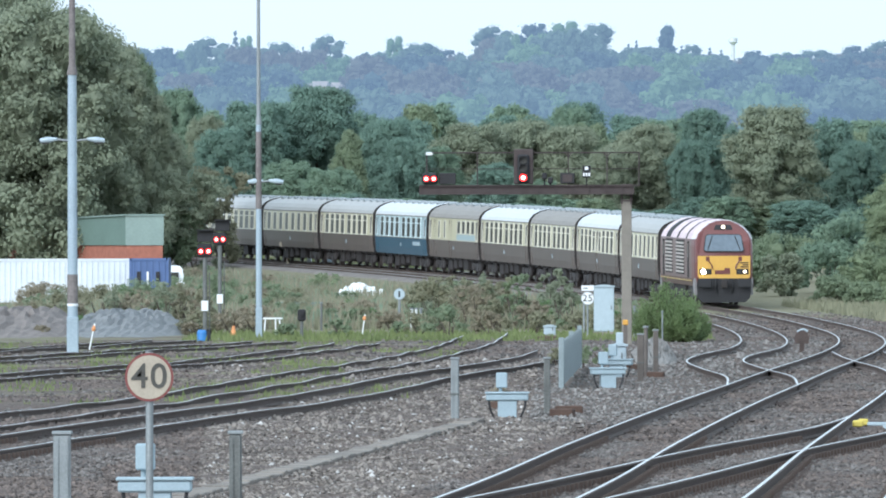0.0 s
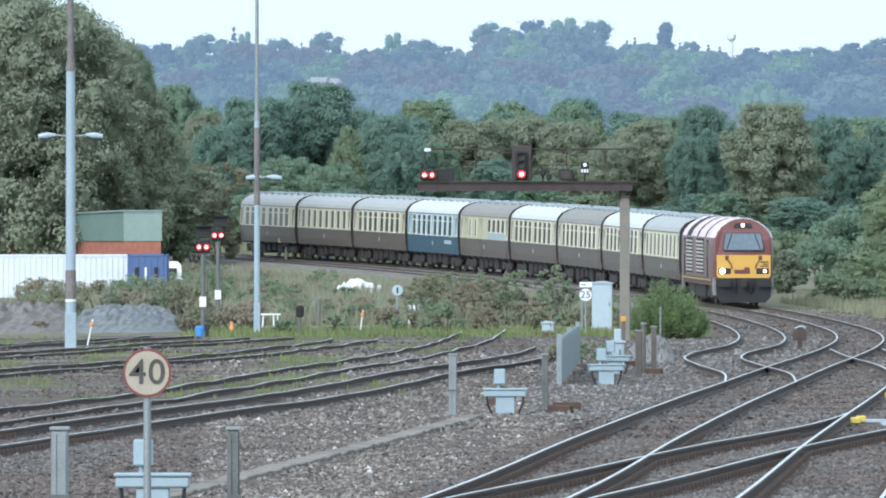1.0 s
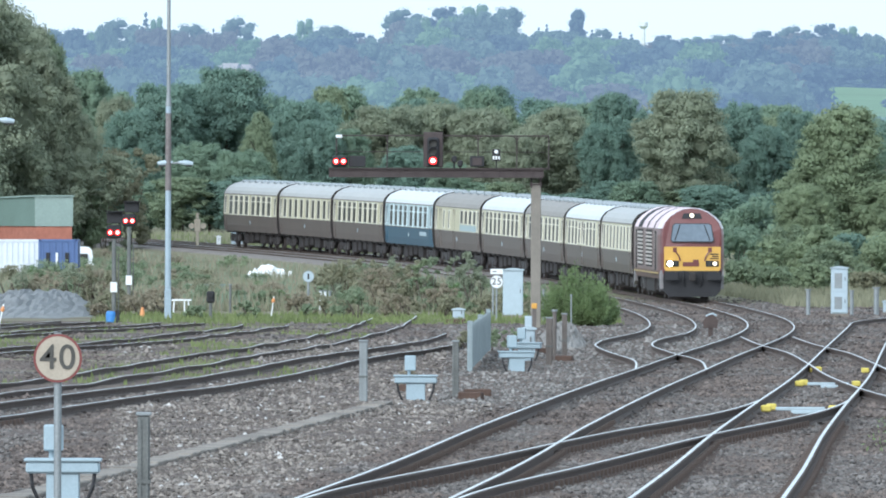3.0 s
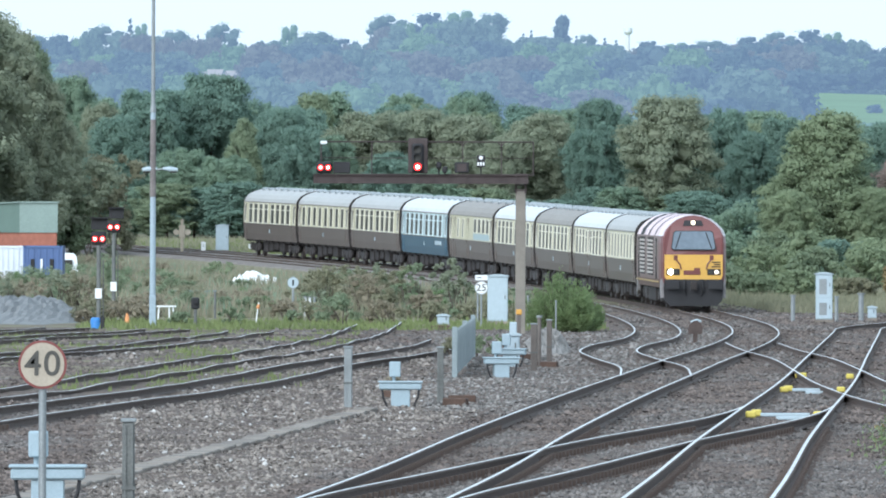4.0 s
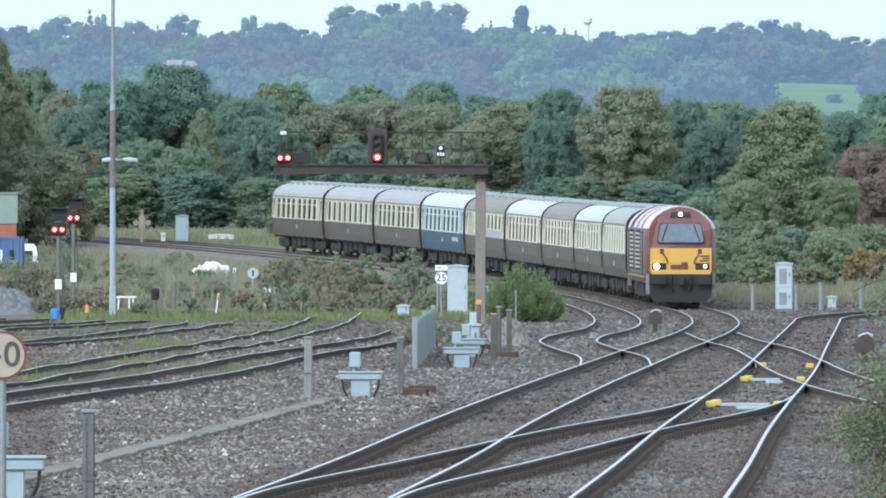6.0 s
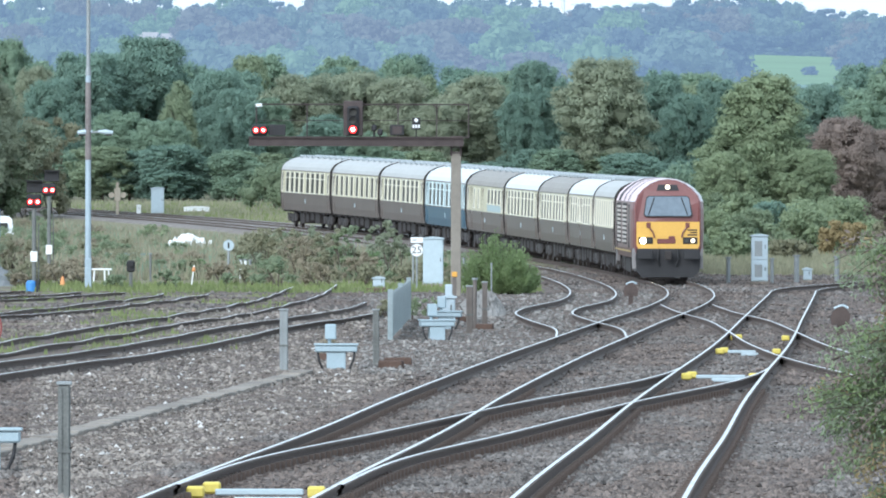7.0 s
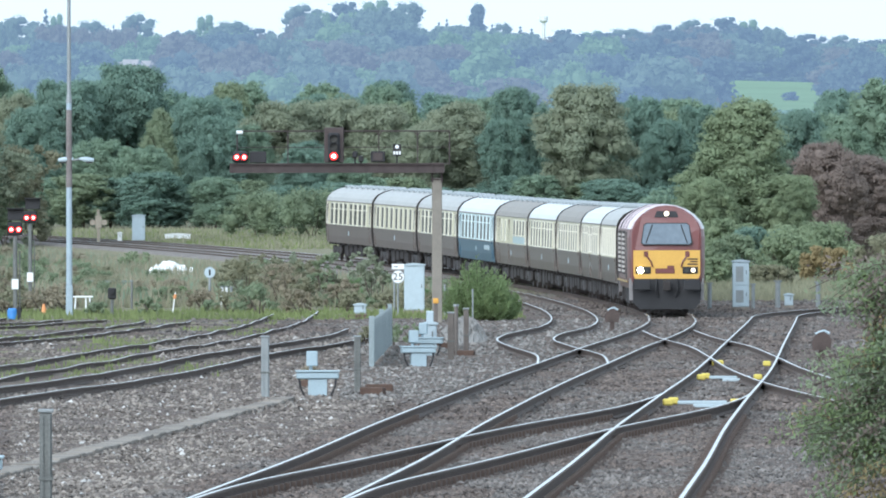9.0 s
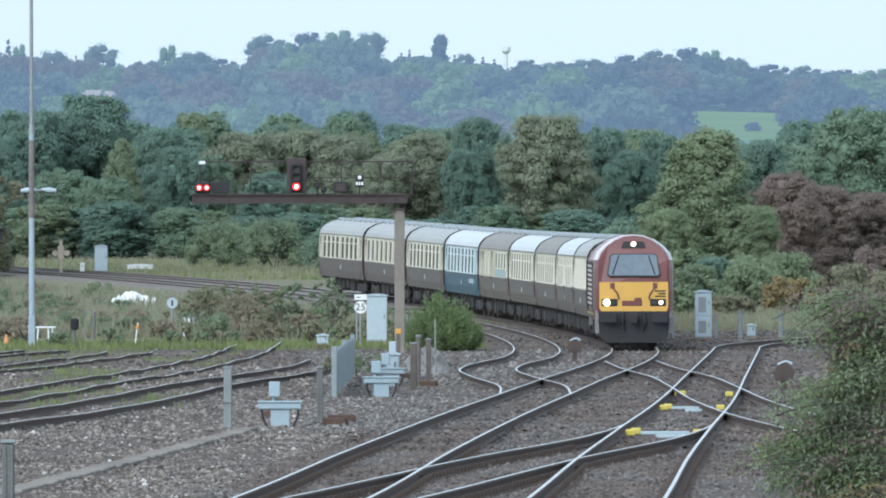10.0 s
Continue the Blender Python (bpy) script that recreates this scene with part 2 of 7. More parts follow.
main_x = glide([(60, -3.0), (119, -1.02), (142, -0.15), (177, 0.97), (229, 2.88), (263, 4.30), (305, 6.05), (333, 7.30),
                (365, 8.65), (405, 9.95), (430, 10.40), (470, 10.28), (510, 9.30), (550, 7.30), (590, 4.15), (630, -0.2),
                (670, -5.75), (710, -12.4), (740, -18.1), (780, -26.3), (850, -42)])
TRACKS = [
    # label, knots, first, last, bright heads
    ("main line track on ballast, heads polished bright", main_x, 70, 850, True),
    ("main line track on ballast, crossed by turnouts", glide([(60, 0.2), (119, 2.24), (138, 2.98), (170, 4.15), (207, 5.60), (247, 7.24), (316, 9.85), (395, 12.85), (410, 13.42), (421, 13.85), (432, 14.6), (446, 16.4), (462, 19.2), (500, 27), (540, 35)]), 70, 540, True),
    ("second main track curving beside the train's line", glide([(263, 4.36), (285, 4.62), (308, 4.30), (330, 4.20), (343, 4.50), (378, 6.05), (421, 6.98), (470, 6.88), (510, 5.9), (550, 3.9), (590, 0.75), (630, -3.6), (670, -9.15), (710, -15.8), (740, -21.5), (780, -29.7), (850, -45.4)]), 264, 850, True),
    ("crossing track between the two main lines", glide([(160, 9.0), (200, 8.35), (229, 8.05), (250, 8.10), (280, 8.45), (308, 8.72), (333, 8.60), (365, 8.75)]), 160, 362, False),
    ("crossover track joining the two main lines", glide([(112, -1.25), (126, -0.62), (142, 0.61), (170, 2.68), (196, 4.86), (207, 5.55), (215, 5.95)]), 114, 212, True),
    ("yard running track on brown ballast", glide([(60, -14), (150, -9.4), (190, -7.6), (215, -6.4), (237, -5.06), (262, -4.0), (292, -3.0), (316, -1.75), (340, -0.6), (380, 0.3), (440, 0.8)]), 90, 374, True),
    ("rusty yard siding among grass", glide([(120, -13.2), (221, -9.1), (243, -7.95), (268, -6.98), (307, -5.7), (333, -4.6), (360, -3.8), (400, -3.0), (440, -2.6)]), 130, 450, False),
    ("rusty yard siding among weeds", glide([(230, -17.5), (307, -12.3), (333, -9.9), (363, -8.3), (395, -7.1), (430, -6.0)]), 235, 412, False),
    ("weedy yard siding beside the lamp masts", glide([(300, -19), (352, -15.0), (385, -12.6), (412, -10.0), (428, -8.4), (445, -7.0)]), 300, 418, False),
    ("weedy siding along the yard's edge", glide([(340, -21), (385, -17.0), (410, -14.6), (430, -12.2), (445, -10.6)]), 345, 424, False),
]


def ease(a, b, x):
    t = np.clip((np.asarray(x, float) - a) / (b - a), 0, 1)
    return t * t * (3 - 2 * t)


def ground_z(x, y):
    """Height of the ground: ballast under the tracks, a low yard on the left, a hill far away."""
    x, y = np.asarray(x, float), np.asarray(y, float)
    z = rail_z(y) - 0.17
    low = ease(6, 18, main_x(np.minimum(y, 850)) - x) * ease(450, 520, y)
    z = z + low * (np.minimum(z, -1.0) - z)
    hill = np.interp(y, [0, 1000, 1500, 1900, 2400, 3000, 4200, 4900], [0, 0, 3, 9, 18, 29, 44, 42])
    hill = hill * (1 + 0.06 * np.sin(x / 55 + 1.0) * ease(1900, 3500, y))
    return z + hill


# ---- ground ----
def build_ground():
    ys = np.concatenate([np.arange(-30, 60, 15), np.arange(60, 260, 1.0), np.arange(260, 520, 2.0), np.arange(520, 900, 6.0), np.arange(900, 4951, 75)])
    us = np.concatenate([[-900, -400, -150, -90], np.arange(-60, -20, 4), np.arange(-20, 20, 0.5), np.arange(20, 61, 4), [90, 150, 400, 900]])
    rng = np.random.default_rng(3)
    X, Y = np.meshgrid(us, ys)
    X = X * np.where(Y > 900, np.maximum(1, Y / 1500), 1)
    Z = ground_z(X, Y)
    Z = Z + (rng.random(Z.shape) - 0.5) * np.where((Y > 60) & (Y < 520), 0.05, 0)
    for _, fx, a, b, _ in TRACKS:
        near = (np.abs(X - fx(Y)) < 1.4) & (Y > a) & (Y < b)
        Z = np.where(near, np.minimum(Z, rail_z(Y) - 0.14), Z)
    n = len(us)
    idx = np.arange(len(ys) * n).reshape(len(ys), n)
    faces = np.stack([idx[:-1, :-1], idx[:-1, 1:], idx[1:, 1:], idx[1:, :-1]], -1).reshape(-1, 4)
    me = arrays("ground", np.stack([X, Y, Z], -1).reshape(-1, 3), faces, ground_material())
    me.polygons.foreach_set("use_smooth", [True] * len(me.polygons))
    tagged(new("ground", me), "brown grey railway ballast passing into rough grass and far meadow", "ground", kind="structure")


def ground_material():
    m = bpy.data.materials.new("ballast and grass")
    m.use_nodes = True
    n, l = m.node_tree.nodes, m.node_tree.links
    b = n["Principled BSDF"]
    b.inputs["Roughness"].default_value = 0.95
    b.inputs["Specular IOR Level"].default_value = 0.2
    co = n.new("ShaderNodeTexCoord")

    def noisy(scale, detail=4):
        t = n.new("ShaderNodeTexNoise")
        t.inputs["Scale"].default_value, t.inputs["Detail"].default_value = scale, detail
        l.new(co.outputs["Object"], t.inputs["Vector"])
        return t.outputs["Fac"]

    def blend(fac, a, c):
        t = n.new("ShaderNodeMix")
        t.data_type = "RGBA"
        for sock, v in (("Factor", fac), ("A", a), ("B", c)):
            if isinstance(v, tuple):
                t.inputs[sock].default_value = v
            else:
                l.new(v, t.inputs[sock])
        return t.outputs["Result"]

    def band(v, lo, hi):
        t = n.new("ShaderNodeMapRange")
        t.interpolation_type = "SMOOTHSTEP"
        t.inputs["From Min"].default_value, t.inputs["From Max"].default_value = lo, hi
        l.new(v, t.inputs["Value"])
        return t.outputs[0]

    def calc(op, a, c):
        t = n.new("ShaderNodeMath")
        t.operation = op
        for k, v in enumerate((a, c)):
            if isinstance(v, (int, float)):
                t.inputs[k].default_value = v
            else:
                l.new(v, t.inputs[k])
        return t.outputs[0]

    vor = n.new("ShaderNodeTexVoronoi")
    vor.inputs["Scale"].default_value = 16
    l.new(co.outputs["Object"], vor.inputs["Vector"])
    tone = n.new("ShaderNodeSeparateColor")
    l.new(vor.outputs["Color"], tone.inputs[0])
    gravel = blend(tone.outputs[0], (0.055, 0.043, 0.037, 1), (0.175, 0.143, 0.127, 1))
    gravel = blend(band(noisy(0.35), 0.42, 0.62), gravel, blend(tone.outputs[1], (0.068, 0.051, 0.043, 1), (0.165, 0.130, 0.106, 1)))
    grass = blend(noisy(1.5), (0.125, 0.13, 0.075, 1), (0.25, 0.225, 0.155, 1))
    meadow = blend(noisy(0.02), (0.11, 0.19, 0.06, 1), (0.17, 0.25, 0.08, 1))
    sep = n.new("ShaderNodeSeparateXYZ")
    l.new(co.outputs["Object"], sep.inputs[0])
    wobble = calc("MULTIPLY", calc("SUBTRACT", noisy(0.06), 0.5), 90)
    near_right = calc("MULTIPLY", band(sep.outputs[0], 3.0, 8.0), 80)
    far = band(calc("SUBTRACT", calc("ADD", sep.outputs[1], wobble), near_right), 425, 450)
    left = calc("MULTIPLY", band(sep.outputs[0], -2.0, -6.0), band(noisy(0.12), 0.50, 0.60))
    fac = calc("MAXIMUM", far, calc("MULTIPLY", left, band(sep.outputs[1], 230, 300)))
    col = blend(fac, gravel, grass)
    col = blend(band(sep.outputs[1], 1200, 1700), col, meadow)
    l.new(col, b.inputs["Base Color"])
    bn = n.new("ShaderNodeBump")
    bn.inputs["Strength"].default_value, bn.inputs["Distance"].default_value = 0.8, 0.03
    l.new(vor.outputs["Distance"], bn.inputs["Height"])
    l.new(bn.outputs["Normal"], b.inputs["Normal"])
    return m


# ---- tracks ----
def rail_mesh(fx, a, b, side, bright, sunk, sag=1.0):
    ys = np.arange(a, b, 1.5 if b - a < 200 else 2.5)
    xs, zs = fx(ys), rail_z(ys)
    if sunk:
        # sidings have sunk unevenly
        zs = zs - 0.06 * sag + sag * np.array([0.05 * noise.noise((y * 0.11, side * 0.3, a)) + 0.02 * noise.noise((y * 0.4, side, a)) for y in ys])
    dx = np.gradient(xs, ys)
    nx, ny = 1 / np.sqrt(1 + dx * dx), -dx / np.sqrt(1 + dx * dx)
    off = side * 0.7525
    prof = [(-0.070, -0.159), (-0.070, -0.145), (-0.012, -0.12), (-0.012, -0.045), (-0.036, -0.036), (-0.036, -0.010), (-0.022, -0.002), (-0.014, 0),
            (0.014, 0), (0.022, -0.002), (0.036, -0.010), (0.036, -0.036), (0.012, -0.045), (0.012, -0.12), (0.070, -0.145), (0.070, -0.159)]
    k = len(prof)
    V = np.concatenate([np.stack([xs + nx * (off + p), ys + ny * (off + p), zs + q], -1)[:, None] for p, q in prof], 1)
    idx = np.arange(len(ys) * k).reshape(len(ys), k)
    F = np.stack([idx[:-1, :-1], idx[:-1, 1:], idx[1:, 1:], idx[1:, :-1]], -1)
    me = arrays("rail", V.reshape(-1, 3), F.reshape(-1, 4), M["rail_side"])
    me.materials.append(M["rail_head"] if bright else M["rail_dull"])
    strip = np.tile(np.arange(k - 1), len(ys) - 1)
    me.materials.append(M["rail_shoulder"])
    me.polygons.foreach_set("material_index", (np.isin(strip, (6, 7, 8)) + 2 * np.isin(strip, (5, 9))).astype(np.int32))
    return me


def build_tracks():
    bm = bmesh.new()
    box(bm, -1.3, 1.3, -0.125, 0.125, -0.30, -0.163, 0.012)
    sleeper = made(bm, "sleeper", M["sleeper"])
    bm = bmesh.new()
    box(bm, -0.20, 0.20, -0.10, 0.10, -0.168, -0.146)
    for s in (-1, 1):
        box(bm, *sorted((s * 0.075, s * 0.13)), -0.07, 0.07, -0.15, -0.075)
    chair = made(bm, "rail_chair", M["rail_side"])
    for label, fx, a, b, bright in TRACKS:
        t = thing("railway_track", Matrix(), label, "railway track", "station throat tracks", "structure")
        for s in (-1, 1):
            part("rail", rail_mesh(fx, a, b, s, bright, "yard" in label or "siding" in label, 0.35 if "running" in label else 1.0), None, t)
        ys = np.arange(max(a, 112), min(b, 520), 0.72)
        for i, y in enumerate(ys):
            if y > 190 or i > 110:
                break
            ob = part("sleeper", sleeper, None, t)
            here = pose(float(fx(y)), float(y), float(rail_z(y)), 0, 0, -math.degrees(math.atan(float(fx(y + 1) - fx(y)))))
            ob.matrix_basis = here
            for s in (-0.7525, 0.7525):
                part("rail_chair", chair, None, t).matrix_basis = here @ pose(s, 0, 0)


def build_bed():
    """Ballast bed of the two lines round the far curve."""
    ys = np.arange(575, 850, 4.0)
    x = main_x(ys)
    rows = [(-6.6, -0.34), (-5.7, -0.10), (-5.0, -0.09), (1.5, -0.09), (2.4, -0.10), (3.6, -0.34)]
    V = np.stack([np.stack([x + o, ys, rail_z(ys) + dz], -1) for o, dz in rows], 1)
    k = len(rows)
    idx = np.arange(len(ys) * k).reshape(len(ys), k)
    F = np.stack([idx[:-1, :-1], idx[:-1, 1:], idx[1:, 1:], idx[1:, :-1]], -1).reshape(-1, 4)
    m = mat("pale ballast bed", (0.150, 0.130, 0.118), 0.95, 0, 0.45, 1.5, 9, 0.8, alt=(0.30, 0.27, 0.245), spec=0.2, dist=0.05)
    tagged(new("track_bed", arrays("track_bed", V.reshape(-1, 3), F, m)), "pale ballast bed under the curving lines", "track bed", kind="structure")


def build_ballast():
    """Loose stones where the camera sees the ballast nearest, denser towards the viewer."""
    rng = np.random.default_rng(21)
    n = 100000
    y = 1 / (1 / 430 + (1 / 111 - 1 / 430) * rng.random(n))
    x = (-1060 + 2160 * rng.random(n)) / 22000 * y
    far = 415 + 120 * rng.random(13000)
    y, x = np.concatenate([y, far]), np.concatenate([x, main_x(far) - 4.5 + 21 * rng.random(13000)])
    z = ground_z(x, y)
    grassy = (x < -3.5) & (y > 235) & (np.array([noise.noise((a * 0.35, b * 0.05, 1.7)) for a, b in zip(x, y)]) > 0.05)
    x, y, z = x[~grassy], y[~grassy], z[~grassy]
    n = len(x)
    size = (0.016 + 0.030 * rng.random(n) ** 2.5) * (1 + 0.35 * (y > 200) + 0.5 * (y > 300))
    octa = np.array([(1, 0, 0), (-1, 0, 0), (0, 1, 0), (0, -1, 0), (0, 0, 1), (0, 0, -1)], float)
    tri = np.array([(0, 2, 4), (2, 1, 4), (1, 3, 4), (3, 0, 4), (2, 0, 5), (1, 2, 5), (3, 1, 5), (0, 3, 5)])
    V = octa[None] * (0.65 + 0.7 * rng.random((n, 6, 1))) + (rng.random((n, 6, 3)) - 0.5) * 0.7
    a = rng.random(n) * math.tau
    ca, sa = np.cos(a)[:, None], np.sin(a)[:, None]
    V = np.stack([V[..., 0] * ca - V[..., 1] * sa, V[..., 0] * sa + V[..., 1] * ca, V[..., 2] * 0.75], -1) * size[:, None, None]
    V += np.stack([x, y, z + size * 0.25], -1)[:, None]
    grey = np.array([noise.noise((p * 0.5, q * 0.06, 9.1)) for p, q in zip(x, y)]) > 0.02
    dry = (x < main_x(y) - 1.6) & (y < 360) & (x > -0.3 - 0.027 * y)
    pale = (x > -0.5) & (x < main_x(y) - 1.25) & (y > 215) & (y < 425)
    dry &= ~pale
    white = dry & (np.random.default_rng(6).random(n) < 0.035)
    dry &= ~white
    grey &= ~dry & ~pale & ~white
    for name, pick, material, label in (("dry", dry, M["stone_dry"], "dry pale ballast stones beside the yard"), ("pale", pale, M["stone_pale"], "pale grey chippings below the gantry"), ("white", white, M["stone_white"], "scattered whitish stones on the ballast"), ("brown", ~grey & ~dry & ~pale & ~white, M["stone"], "loose brown ballast stones"), ("grey", grey, M["stone_grey"], "loose grey ballast stones")):
        W = V[pick]
        F = tri[None] + (np.arange(len(W)) * 6)[:, None, None]
        tagged(new("ballast_stones", arrays("ballast_stones", W.reshape(-1, 3), F.reshape(-1, 3), material)), label, "ballast", kind="stuff")


# ---- the train ----
PAINT = dict(
    cream=mat("cream coach paint", (0.525, 0.495, 0.345), 0.35, 0, 0.06, 0.6, 12, 0.02),
    brown=mat("chocolate coach paint", (0.118, 0.099, 0.088), 0.45, 0, 0.15, 0.6, 12, 0.02),
    greyblue=mat("pale blue grey coach paint", (0.38, 0.475, 0.49), 0.4, 0, 0.06, 0.6, 12, 0.02),
    railblue=mat("rail blue coach paint", (0.045, 0.10, 0.145), 0.4, 0, 0.12, 0.6, 12, 0.02),
    frame_cream=mat("pale cream window frames", (0.66, 0.645, 0.56), 0.4, 0, 0.05, 0.6, 12, 0.02),
    frame_greyblue=mat("pale grey window frames", (0.62, 0.72, 0.74), 0.4, 0, 0.05, 0.6, 12, 0.02),
    roof_white=mat("white painted roof", (0.55, 0.575, 0.585), 0.5, 0, 0.12, 0.5, 9, 0.02),
    roof_pale=mat("pale grey roof", (0.37, 0.375, 0.365), 0.6, 0, 0.15, 0.5, 9, 0.02),
    roof_grey=mat("weathered grey roof", (0.245, 0.232, 0.212), 0.65, 0, 0.2, 0.5, 9, 0.02),
    maroon=mat("maroon locomotive paint", (0.135, 0.044, 0.040), 0.35, 0, 0.15, 0.6, 12, 0.02),
    pink=mat("faded red roof panels", (0.66, 0.53, 0.55), 0.5, 0, 0.2, 0.5, 9, 0.02),
    front_yellow=mat("warning yellow paint", (0.55, 0.325, 0.065), 0.4, 0, 0.1, 1.0, 14, 0.02),
    side_grey=mat("dusty maroon side panels", (0.17, 0.115, 0.105), 0.5, 0, 0.2, 0.6, 12, 0.02),
    silver=mat("silver louvre slats", (0.55, 0.50, 0.46), 0.45, 0.3, 0.15, 1, 14, 0.02),
    gold=mat("tarnished gold line", (0.42, 0.30, 0.12), 0.5, 0.2, 0.2, 1, 14, 0.02),
    skirt=mat("grey skirt paint", (0.22, 0.21, 0.21), 0.6, 0, 0.25, 0.8, 12, 0.03),
    vent=mat("dull metal roof vent", (0.26, 0.29, 0.305), 0.6, 0, 0.3, 1, 14, 0.03),
    under=mat("brake dust underframe", (0.026, 0.022, 0.021), 0.85, 0, 0.4, 1, 14, 0.05),
    tyre=mat("dusty wheel steel", (0.10, 0.085, 0.08), 0.55, 0.5, 0.3, 2, 14, 0.05),
    axlebox=mat("greasy axlebox", (0.042, 0.037, 0.036), 0.6, 0.3, 0.3, 2, 14, 0.05),
)

# half section of a coach: (half width, height)
COACH = [(1.29, 0.90), (1.35, 1.25), (1.385, 1.80), (1.385, 1.82), (1.375, 2.4), (1.345, 2.99), (1.345, 3.03), (1.27, 3.21), (1.09, 3.42),
         (0.78, 3.58), (0.40, 3.69), (0.0, 3.73)]
LOCO = [(1.24, 0.85), (1.34, 1.20), (1.355, 1.90), (1.355, 2.65), (1.33, 2.93), (1.22, 3.18), (1.00, 3.42), (0.70, 3.63), (0.36, 3.76), (0.0, 3.80)]


def section(half):
    return [(-w, z) for w, z in half] + [(w, z) for w, z in half[-2::-1]]


def loft(bm, rings, close=False):
    """A skin through rings of equal length; returns the faces, ring by ring."""
    vs = [[bm.verts.new(v) for v in r] for r in rings]
    out = []
    for a, b in zip(vs, vs[1:]):
        out.append([bm.faces.new((a[i], a[i + 1], b[i + 1], b[i])) for i in range(len(a) - 1)])
    return vs, out


def shell(name, half, y0, y1, lo, hi, materials, split=None):
    """Panels of a vehicle between two heights of its section, with a little thickness at the ends."""
    bm = bmesh.new()
    pick = [p for p in half if lo - 1e-6 <= p[1] <= hi + 1e-6]
    if pick[-1][0] == 0:
        runs = [section(pick)]
    else:
        runs = [[(s * w, z) for w, z in pick] for s in (-1, 1)]
    for run in runs:
        vs, _ = loft(bm, [[(w, y, z) for w, z in run] for y in (y0, y0 + 0.06, y1 - 0.06, y1)])
        for ring, d in ((vs[0], 1), (vs[-1], -1)):
            if len(runs) == 1:
                bm.faces.new(ring if d > 0 else ring[::-1])
    me = made(bm, name, *materials, smooth=False)
    return me


def wheelset_mesh(r=0.46):
    bm = bmesh.new()
    tube(bm, (-0.85, 0, 0), (0.85, 0, 0), 0.08, n=8)
    for s in (-1, 1):
        tube(bm, (s * 0.69, 0, 0), (s * 0.82, 0, 0), r, r - 0.01, n=20)
        tube(bm, (s * 0.66, 0, 0), (s * 0.69, 0, 0), r + 0.03, n=20)
        for k in range(3):
            a = k * math.tau / 3
            tube(bm, (s * 0.82, 0.25 * math.cos(a), 0.25 * math.sin(a)), (s * 0.835, 0.25 * math.cos(a), 0.25 * math.sin(a)), 0.07, n=6)
    return made(bm, "wheelset", PAINT["tyre"])


def bogie_frame_mesh(base, r, heavy=False):
    bm = bmesh.new()
    h = base / 2
    for s in (-1, 1):
        x0, x1 = sorted((s * 0.92, s * 1.10))
        box(bm, x0, x1, -h - 0.45, h + 0.45, r + 0.02, r + (0.36 if heavy else 0.24), 0.03)
        for e in (-1, 1):
            box(bm, x0 - 0.02, x1 + 0.05, e * h - 0.17, e * h + 0.17, r - 0.16, r + 0.18, 0.02)
            for c in (-0.33, 0.33):
                tube(bm, (s * 1.06, e * h + c, r - 0.08), (s * 1.06, e * h + c, r + 0.28), 0.075, n=8)
        box(bm, x0, x1, -0.5, 0.5, r - 0.20, r + 0.05, 0.03)
    box(bm, -0.92, 0.92, -0.3, 0.3, r + 0.02, r + 0.3)
    return made(bm, "bogie_frame", PAINT["axlebox"])


SHARED = {}


def shared(key, make):
    if key not in SHARED:
        SHARED[key] = make()
    return SHARED[key]


WHEELS = []


def add_bogie(parent, y, base, r, heavy=False):
    b = part("bogie", shared(("bogie", base), lambda: bogie_frame_mesh(base, r, heavy)), None, parent, "dusty black bogie with coil springs")
    b.location = (0, y, 0)
    for e in (-1, 1):
        w = part("wheelset", shared(("wheel", r), lambda: wheelset_mesh(r)), None, b)
        w.location = (0, e * base / 2, r)
        WHEELS.append((w, e * base / 2, r))


def window_mesh(w, h):
    """A framed pane standing just proud of the side, in one piece; it faces -x."""
    bm = bmesh.new()
    t = 0.045

    def loop(x, a, b):
        return [bm.verts.new((x, y, z)) for y, z in ((-a, -b), (a, -b), (a, b), (-a, b))]
    loops = [loop(0.03, w / 2 + t, h / 2 + t), loop(-0.022, w / 2 + t, h / 2 + t), loop(-0.022, w / 2, h / 2), loop(-0.006, w / 2, h / 2)]
    for p, q in zip(loops, loops[1:]):
        for k in range(4):
            bm.faces.new((p[k], p[(k + 1) % 4], q[(k + 1) % 4], q[k]))
    bm.faces.new(loops[-1]).material_index = 1
    return bm


def side_x(z, half=COACH):
    zs, ws = [p[1] for p in half], [p[0] for p in half]
    return float(np.interp(z, zs, ws))


def add_window(parent, key, y, z, w, h, frame_mat, mullion, glass="glass"):
    for s in (-1, 1):
        me = shared(("win", key, w, h, mullion, glass), lambda: made(window_mesh(w, h), "window", frame_mat, M[glass]))
        ob = part("window", me, None, parent)
        lean = math.degrees(math.atan2(side_x(z - 0.4) - side_x(z + 0.4), 0.8))
        ob.matrix_basis = pose(s * side_x(z), y, z, 0, 0, 180 if s > 0 else 0) @ pose(0, 0, 0, 0, lean, 0)
        if mullion:
            def bar():
                bm = bmesh.new()
                box(bm, -0.03, 0.0, -w / 2, w / 2, h / 2 - 0.30, h / 2 - 0.25)
                return made(bm, "glazing_bar", frame_mat)
            part("glazing_bar", shared(("bar", key, w, h), bar), None, ob)


def door_mesh(paints):
    bm = bmesh.new()
    for y0, y1, z0, z1 in ((-0.36, -0.33, 1.06, 2.98), (0.33, 0.36, 1.06, 2.98)):
        box(bm, -0.012, 0.02, y0, y1, z0 - 1.06, z1 - 1.06)
    box(bm, -0.05, 0.02, 0.24, 0.28, 0.72, 0.86)
    return made(bm, "door", paints)


